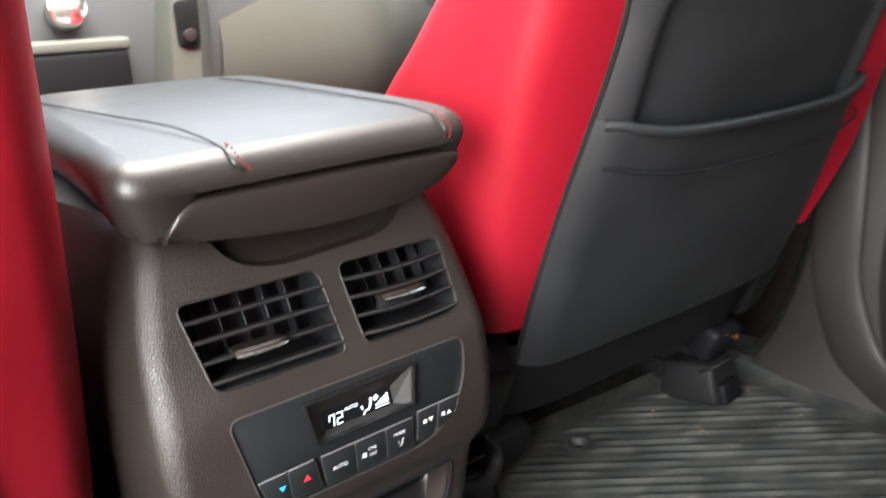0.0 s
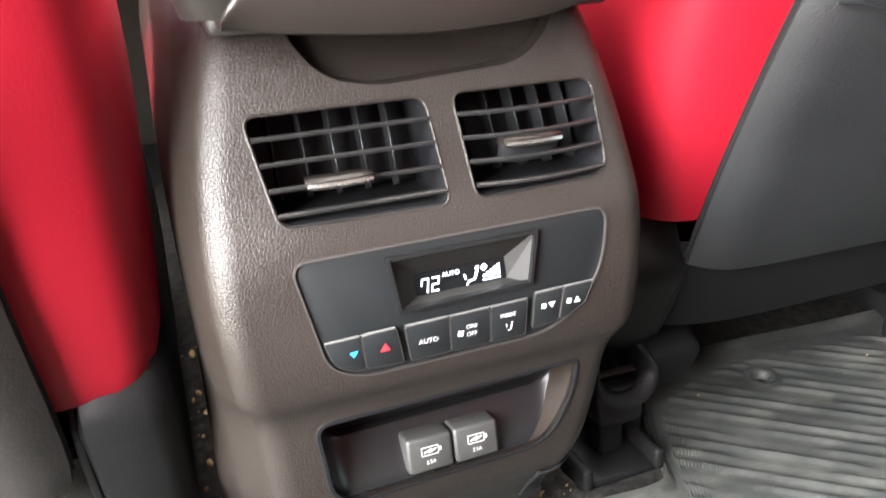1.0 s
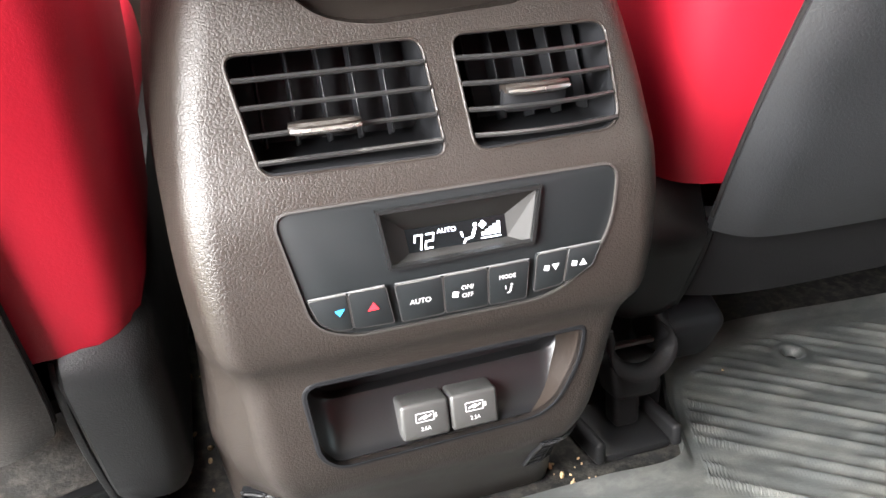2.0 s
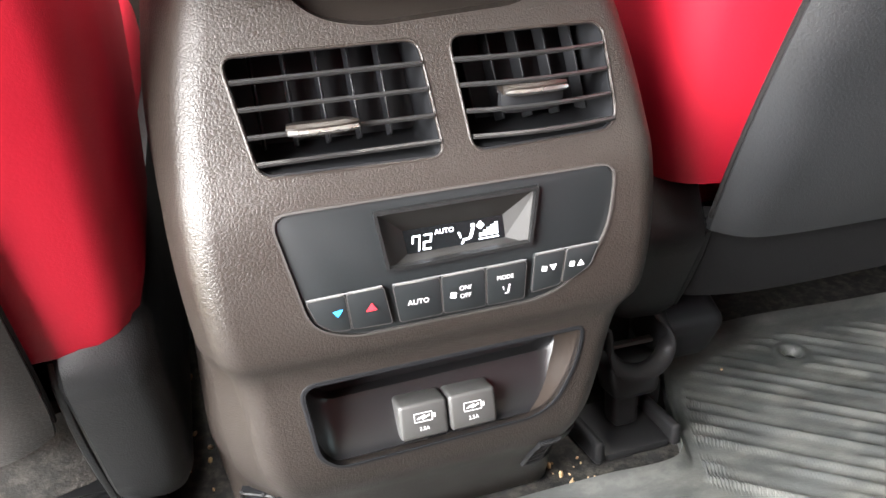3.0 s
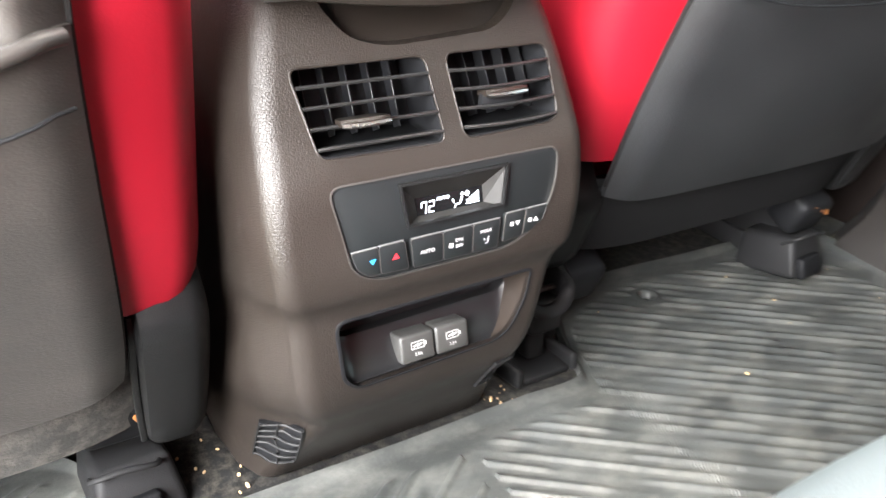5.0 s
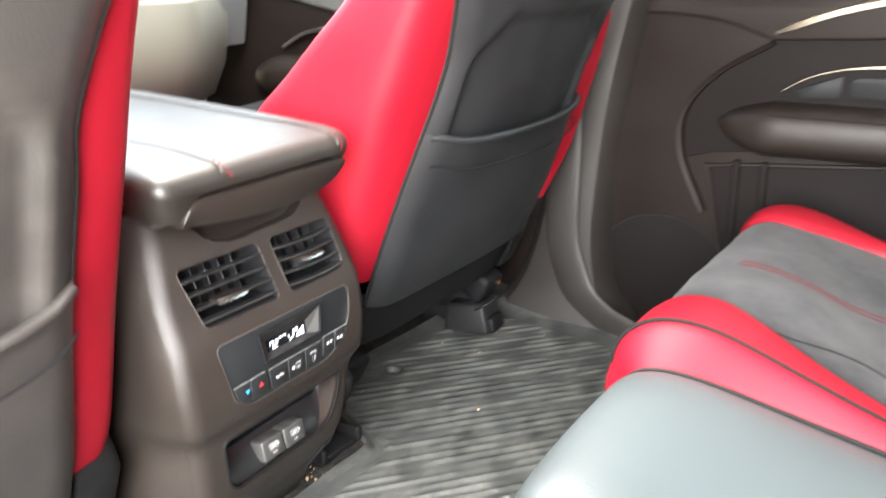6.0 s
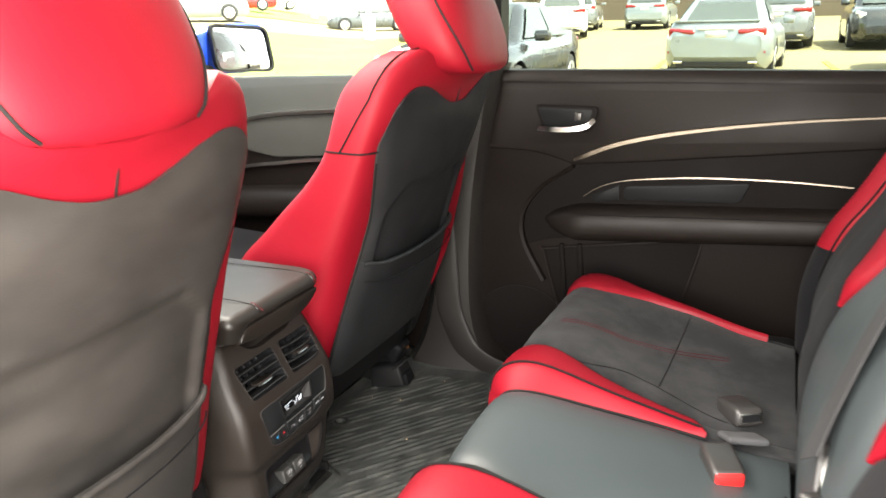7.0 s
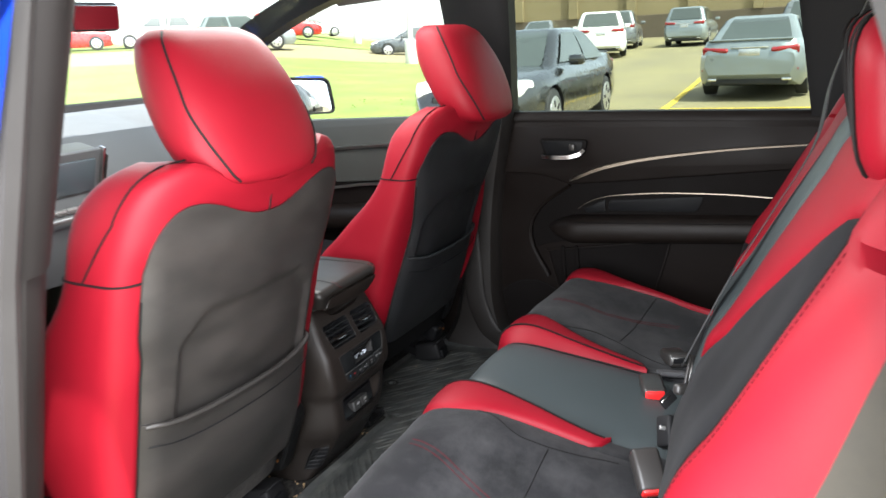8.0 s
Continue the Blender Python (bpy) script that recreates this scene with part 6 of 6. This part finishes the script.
part("shell", rbox((0.24, 0.03, 0.058), 0.012, 4, at=(-0.172, 0.50, 0.971), rot=(8, 0, -14)), BLACKPLASTIC, rm)
MIRROR = material("mirror_silver", (0.9, 0.9, 0.9), 0.02, metal=1.0, vary=0.0, rvary=0.0)
part("mirror_glass", rbox((0.228, 0.003, 0.048), 0.001, 1, at=(-0.1758, 0.4852, 0.969), rot=(8, 0, -14)), MIRROR, rm)
part("stalk", tube([(-0.16, 0.515, 0.98), (-0.12, 0.53, 1.03), (-0.085, 0.50, 1.09)], 0.010, 8), BLACKPLASTIC, rm)
# windscreen and its frame
ws = thing("window_1", "curved clear windscreen with black lower edge", "windscreen", kind="structure")
def wsp(u, v):
    x = -0.70 + 1.40 * u
    y = 1.22 - 0.78 * v - 0.10 * (2 * u - 1) ** 2
    return (x * (1 - 0.08 * v), y, 0.735 + 0.335 * v)
sc = part("pane", sheet(wsp, 20, 10, 0.004, (0, 0.4, 0.9)), SCREENGLASS, ws)
sc.visible_shadow = False
part("lower_edge", tube([wsp(i / 20, 0.015) for i in range(21)], 0.020, 8), BLACKPLASTIC, ws)
# exterior mirror on the far door
em = thing("door_mirror", "white-lit door mirror with dark rim", "door mirror")
part("shell", sweep([(0.86, 0.80, 0.725), (0.90, 0.78, 0.727), (0.97, 0.74, 0.73), (1.02, 0.71, 0.73), (1.045, 0.70, 0.73)], [(-0.07 * math.cos(a) * (1 if math.cos(a) > 0 else 0.2), 0.068 * math.sin(a)) for a in [2 * math.pi * i / 20 for i in range(20)]], (0, 0, 1), [0.75, 0.95, 1.0, 0.92, 0.6]), BLUEPAINT, em)
part("mirror_glass", plate(rounded([(-0.080, -0.052), (0.075, -0.060), (0.082, 0.050), (-0.070, 0.062)], 0.025), lambda a, b, h: (0.935 + a * 0.86 + h * 0.4, 0.712 - a * 0.5 + h * 0.8 + b * 0.22, 0.73 + b), 0.006, 0.001), MIRROR, em)
part("rim", thick_ring(rounded([(-0.086, -0.058), (0.081, -0.066), (0.088, 0.056), (-0.076, 0.068)], 0.028), lambda a, b, h: (0.935 + a * 0.86 + h * 0.4, 0.708 - a * 0.5 + h * 0.8 + b * 0.22, 0.73 + b), 0.006, -0.003, 0.02), BLACKPLASTIC, em)
part("stalk", rbox((0.12, 0.05, 0.03), 0.01, 3, at=(0.85, 0.80, 0.675)), BLACKPLASTIC, em)

# ---- near side door frame ----
frame_l = thing("door_frame", "blue painted body pillar with grey-brown rubber door seal", "door frame", kind="structure")


def band(edge, xs, name, mat, label="", z0=-0.25, z1=1.10, n=28):
    """A strip along the pillar through (x, offset behind its edge line) pairs."""
    rings = []
    for i in range(n + 1):
        z = z0 + (z1 - z0) * i / n
        rings.append([(x, edge(z) + o, z) for x, o in xs])
    return part(name, loft(rings), mat, frame_l, label)


band(lambda z: -0.107 - 0.402 * (z - 0.66), [(-0.690, 0.10), (-0.696, 0.050), (-0.706, 0.036), (-0.738, 0.004), (-0.760, 0.0), (-0.776, 0.008), (-0.776, 0.06)], "pillar_trim", RUBBER, "grey-brown pillar trim", 0.655)
band(lambda z: -0.104 + 0.285 * (0.66 - z), [(-0.686, 0.12), (-0.690, 0.060), (-0.706, 0.040), (-0.740, 0.006), (-0.762, 0.0), (-0.780, 0.010), (-0.780, 0.10)], "lower_trim", RUBBER, "", -0.25, 0.66)
line = lambda z: -0.124 - 0.37 * max(0, z - 0.66) + 0.25 * max(0, 0.66 - z)
band(line, [(-0.778, 0.008), (-0.790, 0.0), (-0.804, 0.004), (-0.812, 0.020), (-0.800, 0.036), (-0.780, 0.032)], "door_seal", SEALGREY, "rounded rubber door seal")
band(lambda z: (-0.178 - 0.48 * (z - 0.79)) if z > 0.66 else -0.116 + 0.25 * (0.66 - z), [(-0.806, 0.030), (-0.814, 0.012), (-0.832, 0.006), (-0.848, 0.024), (-0.852, 0.18), (-0.806, 0.18)], "painted_pillar", BLUEPAINT, "blue painted body edge")
rings, seal, tri = [], [], []
for i in range(15):
    z = 0.55 + 0.60 * i / 14
    ye = -0.912 - 0.34 * (0.897 - z) + 0.10 * max(0, z - 0.92) 
    tri.append([(-0.70, ye - 0.02, z), (-0.735, ye + 0.004, z), (-0.765, ye + 0.002, z), (-0.775, ye - 0.06, z), (-0.70, ye - 0.10, z)])
    seal.append([(-0.768, ye + 0.006, z), (-0.785, ye + 0.012, z), (-0.803, ye + 0.002, z), (-0.808, ye - 0.018, z), (-0.79, ye - 0.03, z), (-0.768, ye - 0.02, z)])
    rings.append([(-0.80, ye - 0.022, z), (-0.815, ye - 0.016, z), (-0.835, ye - 0.026, z), (-0.848, ye - 0.055, z), (-0.86, ye - 0.25, z), (-0.80, ye - 0.25, z)])
part("rear_trim", loft(tri), SILVER, frame_l)
part("door_seal", loft(seal), GREYWEB, frame_l)
part("painted_pillar", loft(rings), BLUEPAINT, frame_l)
part("sill", rbox((0.14, 1.0, 0.10), 0.02, 3, at=(-0.775, -0.50, -0.075)), RUBBER, frame_l)
# front near door and quarter outside, closed
dl = thing("door_3", "dark trim of the driver's door, closed", "car door", kind="structure")
part("lower_panel", plate(rounded([(0.06, -0.02), (0.06, 0.665), (1.15, 0.645), (1.15, -0.02)], 0.01), lambda a, b, h: (-DX - 0.006 - h, a, b), 0.06, 0.004), DOORTRIM, dl)
part("window_pane", rbox((0.004, 1.0, 0.36), 0.0, at=(-DX - 0.045, 0.56, 0.84), rot=(0, 6, 0)), FRONTGLASS, dl)

# crumbs on the carpet beside the console
rng = random.Random(5)
bm = bmesh.new()
for k in range(92):
    near = k < 50
    x, y = (rng.uniform(-0.185, -0.115), rng.uniform(0.03, 0.42)) if near else (rng.uniform(0.10, 0.14), rng.uniform(0.03, 0.07))
    if k >= 78:
        x, y = rng.uniform(-0.158, -0.118), rng.uniform(0.12, 0.40)
    elif k >= 70:
        x, y = rng.uniform(0.26, 0.62), rng.uniform(-0.05, 0.17)
    s = rng.uniform(0.0008, 0.0020) if k % 6 else rng.uniform(0.0025, 0.0042)
    if k >= 78:
        s = rng.uniform(0.0028, 0.0055)
    m2 = Matrix.Translation((x, y, (0.0015 if 70 <= k < 78 else -0.006) + s * 0.5)) @ Euler((rng.random() * 3, rng.random() * 3, rng.random() * 3)).to_matrix().to_4x4() @ Matrix.Diagonal((s, s * rng.uniform(0.5, 1), s * 0.6, 1))
    bmesh.ops.create_icosphere(bm, subdivisions=1, radius=1, matrix=m2)
cr = part("crumbs", bm, CRUMB)
tagged(cr, "scattered brown crumbs on the carpet", "crumbs", kind="stuff")


# ---- outside ----
GZ = -0.43
CONCRETE = material("pale_concrete", (0.20, 0.172, 0.085), 0.9, vary=0.12, vscale=0.5, grain=0.6, gscale=60, dirt=(0.09, 0.083, 0.07), dscale=0.35, damount=0.6)
GRASS = material("lawn_grass", (0.115, 0.165, 0.026), 0.9, vary=0.2, vscale=0.8, grain=1.0, gscale=40, dirt=(0.21, 0.215, 0.07), dscale=0.5, damount=0.6)
WALLTAN = material("tan_wall_coat", (0.24, 0.19, 0.105), 0.9, vary=0.06, vscale=0.4, grain=0.5, gscale=30)
WALLBROWN = material("brown_stone_plinth", (0.10, 0.078, 0.055), 0.9, vary=0.12, vscale=1, grain=0.5, gscale=30)
LINE = material("yellow_line_paint", (0.5, 0.36, 0.04), 0.8, vary=0.15, vscale=3, grain=0.3, gscale=50)
TYRE = material("tyre_rubber", (0.02, 0.02, 0.021), 0.8, vary=0.1, grain=0.5, gscale=60)
RIM = material("alloy_rim", (0.55, 0.55, 0.55), 0.35, metal=0.8, vary=0.05)
# Glass base lifted so the colour carries part of the sky's reflection.
CARGLASS = material("sky_tinted_car_glass", (0.05, 0.060, 0.056), 0.10, vary=0.05, rvary=0.03, spec=0.9, grain=0.0)
TAILRED = material("tail_lamp_red", (0.26, 0.008, 0.010), 0.15, vary=0.05, coat=0.6)
HEADLAMP = material("head_lamp_clear", (0.7, 0.7, 0.68), 0.12, vary=0.05, coat=0.6)
POLE = material("pole_grey", (0.5, 0.5, 0.48), 0.6, vary=0.08)


def rise(x, y):
    r, az = math.hypot(x, y), math.degrees(math.atan2(y, x))
    slope = 0.024 + 0.030 * step(27, 39, az) * (1 - step(85, 120, az))
    return GZ + slope * min(max(0, r - 13), 60)


bm = bmesh.new()
radii = [0.0, 3, 8, 13, 18, 25, 35, 50, 73, 103, 160, 400, 1500]
prev = None
for r in radii[1:]:
    ring = [bm.verts.new((r * math.cos(2 * math.pi * i / 144), r * math.sin(2 * math.pi * i / 144), rise(r * math.cos(2 * math.pi * i / 144), r * math.sin(2 * math.pi * i / 144)))) for i in range(144)]
    if prev is None:
        bm.faces.new(ring)
    else:
        for i in range(144):
            bm.faces.new((prev[i], prev[(i + 1) % 144], ring[(i + 1) % 144], ring[i]))
    prev = ring
ground = tagged(part("ground", bm, CONCRETE), "pale sunlit concrete car park rising gently", "ground", kind="structure")

# lawns with small tufts: one beside the car park, one beyond the drive
rng = random.Random(11)


def lawn(label, near0, far0, near1, far1, tufts):
    def at(u, v):
        p = Vector(near0).lerp(Vector(far0), v).lerp(Vector(near1).lerp(Vector(far1), v), u)
        return (p.x, p.y, rise(p.x, p.y) + 0.035)
    bmg = sheet(at, 40, 40)
    for k in range(tufts):
        p = at(rng.random(), rng.random() ** 1.8)
        a, h, w = rng.random() * 6.28, rng.uniform(0.008, 0.02), rng.uniform(0.01, 0.03)
        q = [bmg.verts.new((p[0] + w * math.cos(a), p[1] + w * math.sin(a), p[2])), bmg.verts.new((p[0] - w * math.cos(a), p[1] - w * math.sin(a), p[2])), bmg.verts.new((p[0] + rng.uniform(-0.04, 0.04), p[1], p[2] + h))]
        bmg.faces.new(q)
    tagged(part("lawn", bmg, GRASS, smooth=False), label, "grass", kind="stuff")


lawn("sunlit lawn beside the car park", (11.5, 5.3), (30, 14), (-4, 16), (-6, 58), 2600)
lawn("strip of pale grass beyond the drive", (40, 23.5), (58, 33), (27, 36), (38, 52), 600)

# tan building beyond the parked cars
building = thing("building", "long tan plastered building with a brown stone plinth", "building")
part("wall", rbox((0.6, 26, 6.0), 0.0, at=(51.0, 7.0, 3.4)), WALLTAN, building)
part("plinth", rbox((0.7, 26, 1.9), 0.02, 1, at=(50.9, 7.0, 0.95)), WALLBROWN, building, "brown stone plinth")
part("coping", rbox((0.9, 26.2, 0.25), 0.03, 1, at=(51.0, 7.0, 6.5)), WALLBROWN, building)
for k in range(7):
    part("pilaster", rbox((0.25, 0.6, 4.4), 0.02, 1, at=(50.6, -4.5 + 3.8 * k, 4.1)), WALLTAN, building)

# yellow bay lines
for x0, y0, x1, y1 in ((8.5, 1.45, 13.4, 1.64), (13.4, 1.64, 19.0, 1.88), (12.5, 1.6, 12.6, -3.0), (13.2, -1.9, 18.5, -1.6), (6.5, 4.5, 12.5, 4.8)):
    d = Vector((x1 - x0, y1 - y0, rise(x1, y1) - rise(x0, y0)))
    mid = Vector((x0 + x1, y0 + y1, rise(x0, y0) + rise(x1, y1))) / 2
    ln = part("bay_line", rbox((d.length, 0.12, 0.012), 0.0, at=(mid.x, mid.y, mid.z + 0.008), rot=(0, -math.degrees(math.atan2(d.z, d.xy.length)), math.degrees(math.atan2(d.y, d.x)))), LINE)
    tagged(ln, "worn yellow parking bay line", "road marking", "bay lines")


# ---- parked cars ----
def car(label, paint, kind, x, y, heading, seed=0):
    """kind: sedan or suv. Heading in degrees, 0 towards +x. Local x forward."""
    c = thing("parked_car", label, "car", "parked cars")
    suv = kind == "suv"
    L, W, H = (4.75, 1.95, 1.70) if suv else (4.85, 1.86, 1.45)
    hl = L / 2
    belt = 1.08 if suv else 0.93
    if suv:
        topline = curve1([(-hl, 0.86), (-hl + 0.08, 1.04), (-hl + 0.4, belt), (0.9, belt), (1.2, 1.06), (hl - 0.35, 0.96), (hl - 0.05, 0.80), (hl, 0.65)])
    else:
        topline = curve1([(-hl, 0.80), (-hl + 0.06, 0.98), (-hl + 0.2, 1.02), (-1.6, 0.99), (-1.2, belt), (0.8, belt), (1.1, 0.93), (hl - 0.4, 0.80), (hl - 0.06, 0.64), (hl, 0.52)])
    wid = curve1([(-hl, 0.80), (-hl + 0.25, 0.93), (-hl + 0.7, 0.985), (0, 1.0), (hl - 0.8, 0.98), (hl - 0.25, 0.86), (hl, 0.66)])
    lowl = curve1([(-hl, 0.42), (-hl + 0.1, 0.30), (-hl + 0.5, 0.20), (hl - 0.5, 0.18), (hl - 0.05, 0.26), (hl, 0.36)])
    rings = []
    for i in range(41):
        xx = -hl + L * i / 40
        t, lo, w = topline(xx), lowl(xx), wid(xx) * W / 2
        sh = min(t - 0.04, 0.74 if not suv else 0.86)
        ring = [(w * 0.90, lo), (w * 0.985, lo + 0.12), (w, (lo + sh) / 2), (w * 0.995, sh - 0.05), (w * 0.965, sh + (t - sh) * 0.4), (w * 0.87, t - 0.012), (w * 0.6, t + 0.008), (0, t + 0.016)]
        rings.append([(xx, a, b) for a, b in ring] + [(xx, -a, b) for a, b in reversed(ring[:-1])])
    body = loft(rings)
    axf, axr, wr = hl - 0.93, -hl + 1.05, 0.36 if suv else 0.33
    tools = [cyl(wr + 0.05, 0.5, 28, at=(ax, sy * W / 2, wr), rot=(90, 0, 0)) for ax in (axf, axr) for sy in (-1, 1)]
    part_mesh("body", carve(body, tools), paint, c)
    # cabin: painted hoop, panes set a little proud of it
    xr0, xf0, xr1, xf1 = (-hl + 0.22, 1.15, -hl + 0.62, 0.30) if suv else (-1.85, 1.12, -0.98, 0.18)
    hw0, hw1 = (W / 2 * 0.90, W / 2 * 0.70) if suv else (W / 2 * 0.86, W / 2 * 0.62)
    def lev(h):
        e = h ** 1.25
        return xr0 + (xr1 - xr0) * h, xf0 + (xf1 - xf0) * h, hw0 + (hw1 - hw0) * e, belt - 0.02 + (H - belt) * h
    rows = []
    for h in (0, 0.25, 0.5, 0.75, 0.92, 0.985, 1.0):
        a, b, w, z = lev(h)
        if h > 0.95:
            a, b, w = a + 0.06 * (h - 0.92) / 0.08, b - 0.1 * (h - 0.92) / 0.08, w - 0.07 * (h - 0.92) / 0.08
        rows.append([(p.x, p.y, z) for p in rounded([(a, -w), (b, -w * 0.92), (b, w * 0.92), (a, w)], 0.16, 5)])
    part("cabin", loft(rows), paint, c)
    def facing(side, u, h, off=0.030):
        a, b, w, z = lev(h)
        if side == "rear":
            return (a - off, (2 * u - 1) * w * 0.90, z)
        if side == "front":
            return (b + off + 0.02 * (1 - (2 * u - 1) ** 2), (2 * u - 1) * w * 0.84, z)
        sg = 1 if side == "left" else -1
        return (a + 0.10 + (b - a - 0.20) * u, sg * (w * (1 - 0.08 * u) + off), z)
    for side, u0, u1, h0, h1 in (("rear", 0.06, 0.94, 0.14, 0.90), ("front", 0.05, 0.95, 0.06, 0.92), ("left", 0.05, 0.44, 0.10, 0.88), ("left", 0.47, 0.93, 0.10, 0.88), ("right", 0.05, 0.44, 0.10, 0.88), ("right", 0.47, 0.93, 0.10, 0.88)):
        part("car_window", sheet(lambda u, v: facing(side, u0 + (u1 - u0) * u, h0 + (h1 - h0) * v), 8, 5, 0.006, {"rear": (1, 0, 0), "front": (-1, 0, 0), "left": (0, -1, 0), "right": (0, 1, 0)}[side]), CARGLASS, c)
    for ax in (axf, axr):
        for sy in (-1, 1):
            wl = part("wheel", cyl(wr, 0.22, 32, rot=(90, 0, 0), bevel=0.04), TYRE, c, loc=(ax, sy * (W / 2 - 0.125), wr))
            part("rim", cyl(wr * 0.70, 0.02, 28, at=(0, sy * 0.108, 0), rot=(90, 0, 0), bevel=0.006), RIM, wl)
            for k in range(5):
                part("spoke_gap", rbox((0.10, 0.012, 0.05), 0.01, 2, at=(wr * 0.42 * math.cos(1.257 * k), sy * 0.120, wr * 0.42 * math.sin(1.257 * k)), rot=(0, -72 * k, 0)), TYRE, wl)
    zt = 0.98 if suv else 0.84
    for sy in (-1, 1):
        part("tail_lamp", rbox((0.14, 0.46, 0.12), 0.035, 3, at=(-hl + 0.085, sy * (W / 2 - 0.36), zt), rot=(0, -12, -sy * 14), taper=lambda q: (q.x, q.y, q.z * (1.25 if q.y * sy > 0 else 0.55))), TAILRED, c, "red tail lamp")
        part("head_lamp", rbox((0.34, 0.36, 0.16), 0.05, 3, at=(hl - 0.30, sy * (W / 2 - 0.33), 0.70 if not suv else 0.82), rot=(0, 14, -sy * 24)), HEADLAMP, c, "clear head lamp")
        part("mirror", rbox((0.12, 0.22, 0.14), 0.04, 3, at=(0.70, sy * (W / 2 + 0.06), belt + 0.06)), paint, c)
        part("exhaust_tip", rbox((0.06, 0.16, 0.05), 0.015, 2, at=(-hl + 0.08, sy * 0.62, 0.33)), CHROME, c)
    part("boot_line", tube([(-hl + 0.035, yy * 0.01, 0.60 + 0.03 * (abs(yy) / 62) ** 6 * 6) for yy in range(-62, 63, 4)], 0.008, 6), TYRE, c)
    part("bumper_strip", rbox((0.05, 1.35, 0.02), 0.008, 2, at=(-hl + 0.055, 0, 0.44)), CHROME, c)
    part("rear_valance", rbox((0.10, 1.30, 0.12), 0.03, 2, at=(-hl + 0.12, 0, 0.30)), TYRE, c)
    part("plate_recess", rbox((0.02, 0.36, 0.13), 0.01, 2, at=(-hl + 0.008, 0, 0.80 if not suv else 0.86)), RIM, c)
    for sy in (-1, 1):
        part("boot_line", tube([(-hl + 0.030 + 0.05 * q, sy * (0.60 + 0.03 * q), 0.61 + 0.12 * q) for q in range(4)], 0.007, 6), TYRE, c)
        part("reflector", rbox((0.03, 0.22, 0.035), 0.01, 2, at=(-hl + 0.075, sy * 0.70, 0.50), rot=(0, 0, -sy * 12)), TAILRED, c)
    part("boot_strip", rbox((0.03, 0.62, 0.022), 0.008, 2, at=(-hl + 0.012, 0, 0.885 if not suv else 0.955)), CHROME, c)
    part("grille", rbox((0.05, 0.9, 0.16), 0.04, 3, at=(hl - 0.045, 0, 0.56)), TYRE, c)
    if not suv:
        part("boot_lip", rbox((0.10, 1.40, 0.03), 0.012, 2, at=(-hl + 0.12, 0, 1.015)), paint, c)
    c.matrix_world = pose(x, y, rise(x, y) , 0, 0, heading)
    return c


PSILVER = material("silver_paint", (0.24, 0.27, 0.28), 0.35, metal=0.5, vary=0.04, coat=0.8)
PBLACK = material("black_paint", (0.012, 0.013, 0.014), 0.25, vary=0.04, coat=1.0)
PWHITE = material("white_paint", (0.75, 0.75, 0.73), 0.35, vary=0.03, coat=0.8)
PDARK = material("dark_grey_paint", (0.07, 0.08, 0.085), 0.3, metal=0.3, vary=0.04, coat=0.8)
PRED = material("red_paint", (0.45, 0.015, 0.015), 0.3, vary=0.04, coat=0.8)
PGREY = material("grey_paint", (0.2, 0.21, 0.22), 0.3, metal=0.4, vary=0.04, coat=0.8)
car("silver sedan parked with its tail lamps towards the windows", PSILVER, "sedan", 16.0, 0.25, -3)
car("black sedan parked facing the windows", PBLACK, "sedan", 10.1, 3.25, 181)
car("white estate car parked in a far row", PWHITE, "suv", 30.5, 7.4, 14)
car("grey estate car parked in a far row", PGREY, "suv", 37.5, 8.3, 8)
car("silver tall car parked before the tan wall", PSILVER, "suv", 38.0, 5.0, 0)
car("dark tall car parked behind the silver sedan", PGREY, "suv", 24.5, -0.5, 0)
car("dark car parked facing the windows", PBLACK, "suv", 24.0, -3.2, 180)
car("white tall car parked facing the windows", PWHITE, "suv", 15.5, -3.6, 178)
car("dark grey car parked in a far row", PGREY, "sedan", 40.0, 13.0, 8)
car("dark grey sedan parked side-on beyond the lawn", PDARK, "sedan", 37.7, 19.7, 122)
car("silver tall car parked side-on beyond the lawn", PSILVER, "suv", 30.0, 24.9, -53)
car("red tall car parked on the far grass", PRED, "suv", 42.0, 31.5, -54)
car("white car parked in the distance beyond the grass", PWHITE, "sedan", 49.5, 34.5, -50)
car("red tall car parked side-on beyond the lawn", PRED, "suv", 29.3, 36.7, -41)
car("white tall car parked side-on beyond the lawn", PWHITE, "suv", 32.7, 33.6, 139)
for x, y in ((28.3, 14.9), (48.0, 29.7), (24.2, 24.5)):
    lp = thing("light_pole", "grey steel light pole on a concrete base", "light pole", "light poles")
    lp.location = (x, y, rise(x, y))
    part("pole", cyl(0.11, 9, 14, at=(0, 0, 4.5), r2=0.07), POLE, lp)
    part("base", cyl(0.26, 1.0, 18, at=(0, 0, 0.5), bevel=0.03), POLE, lp)
    part("lamp_head", rbox((0.7, 0.3, 0.14), 0.04, 2, at=(0.35, 0, 9.0)), POLE, lp)
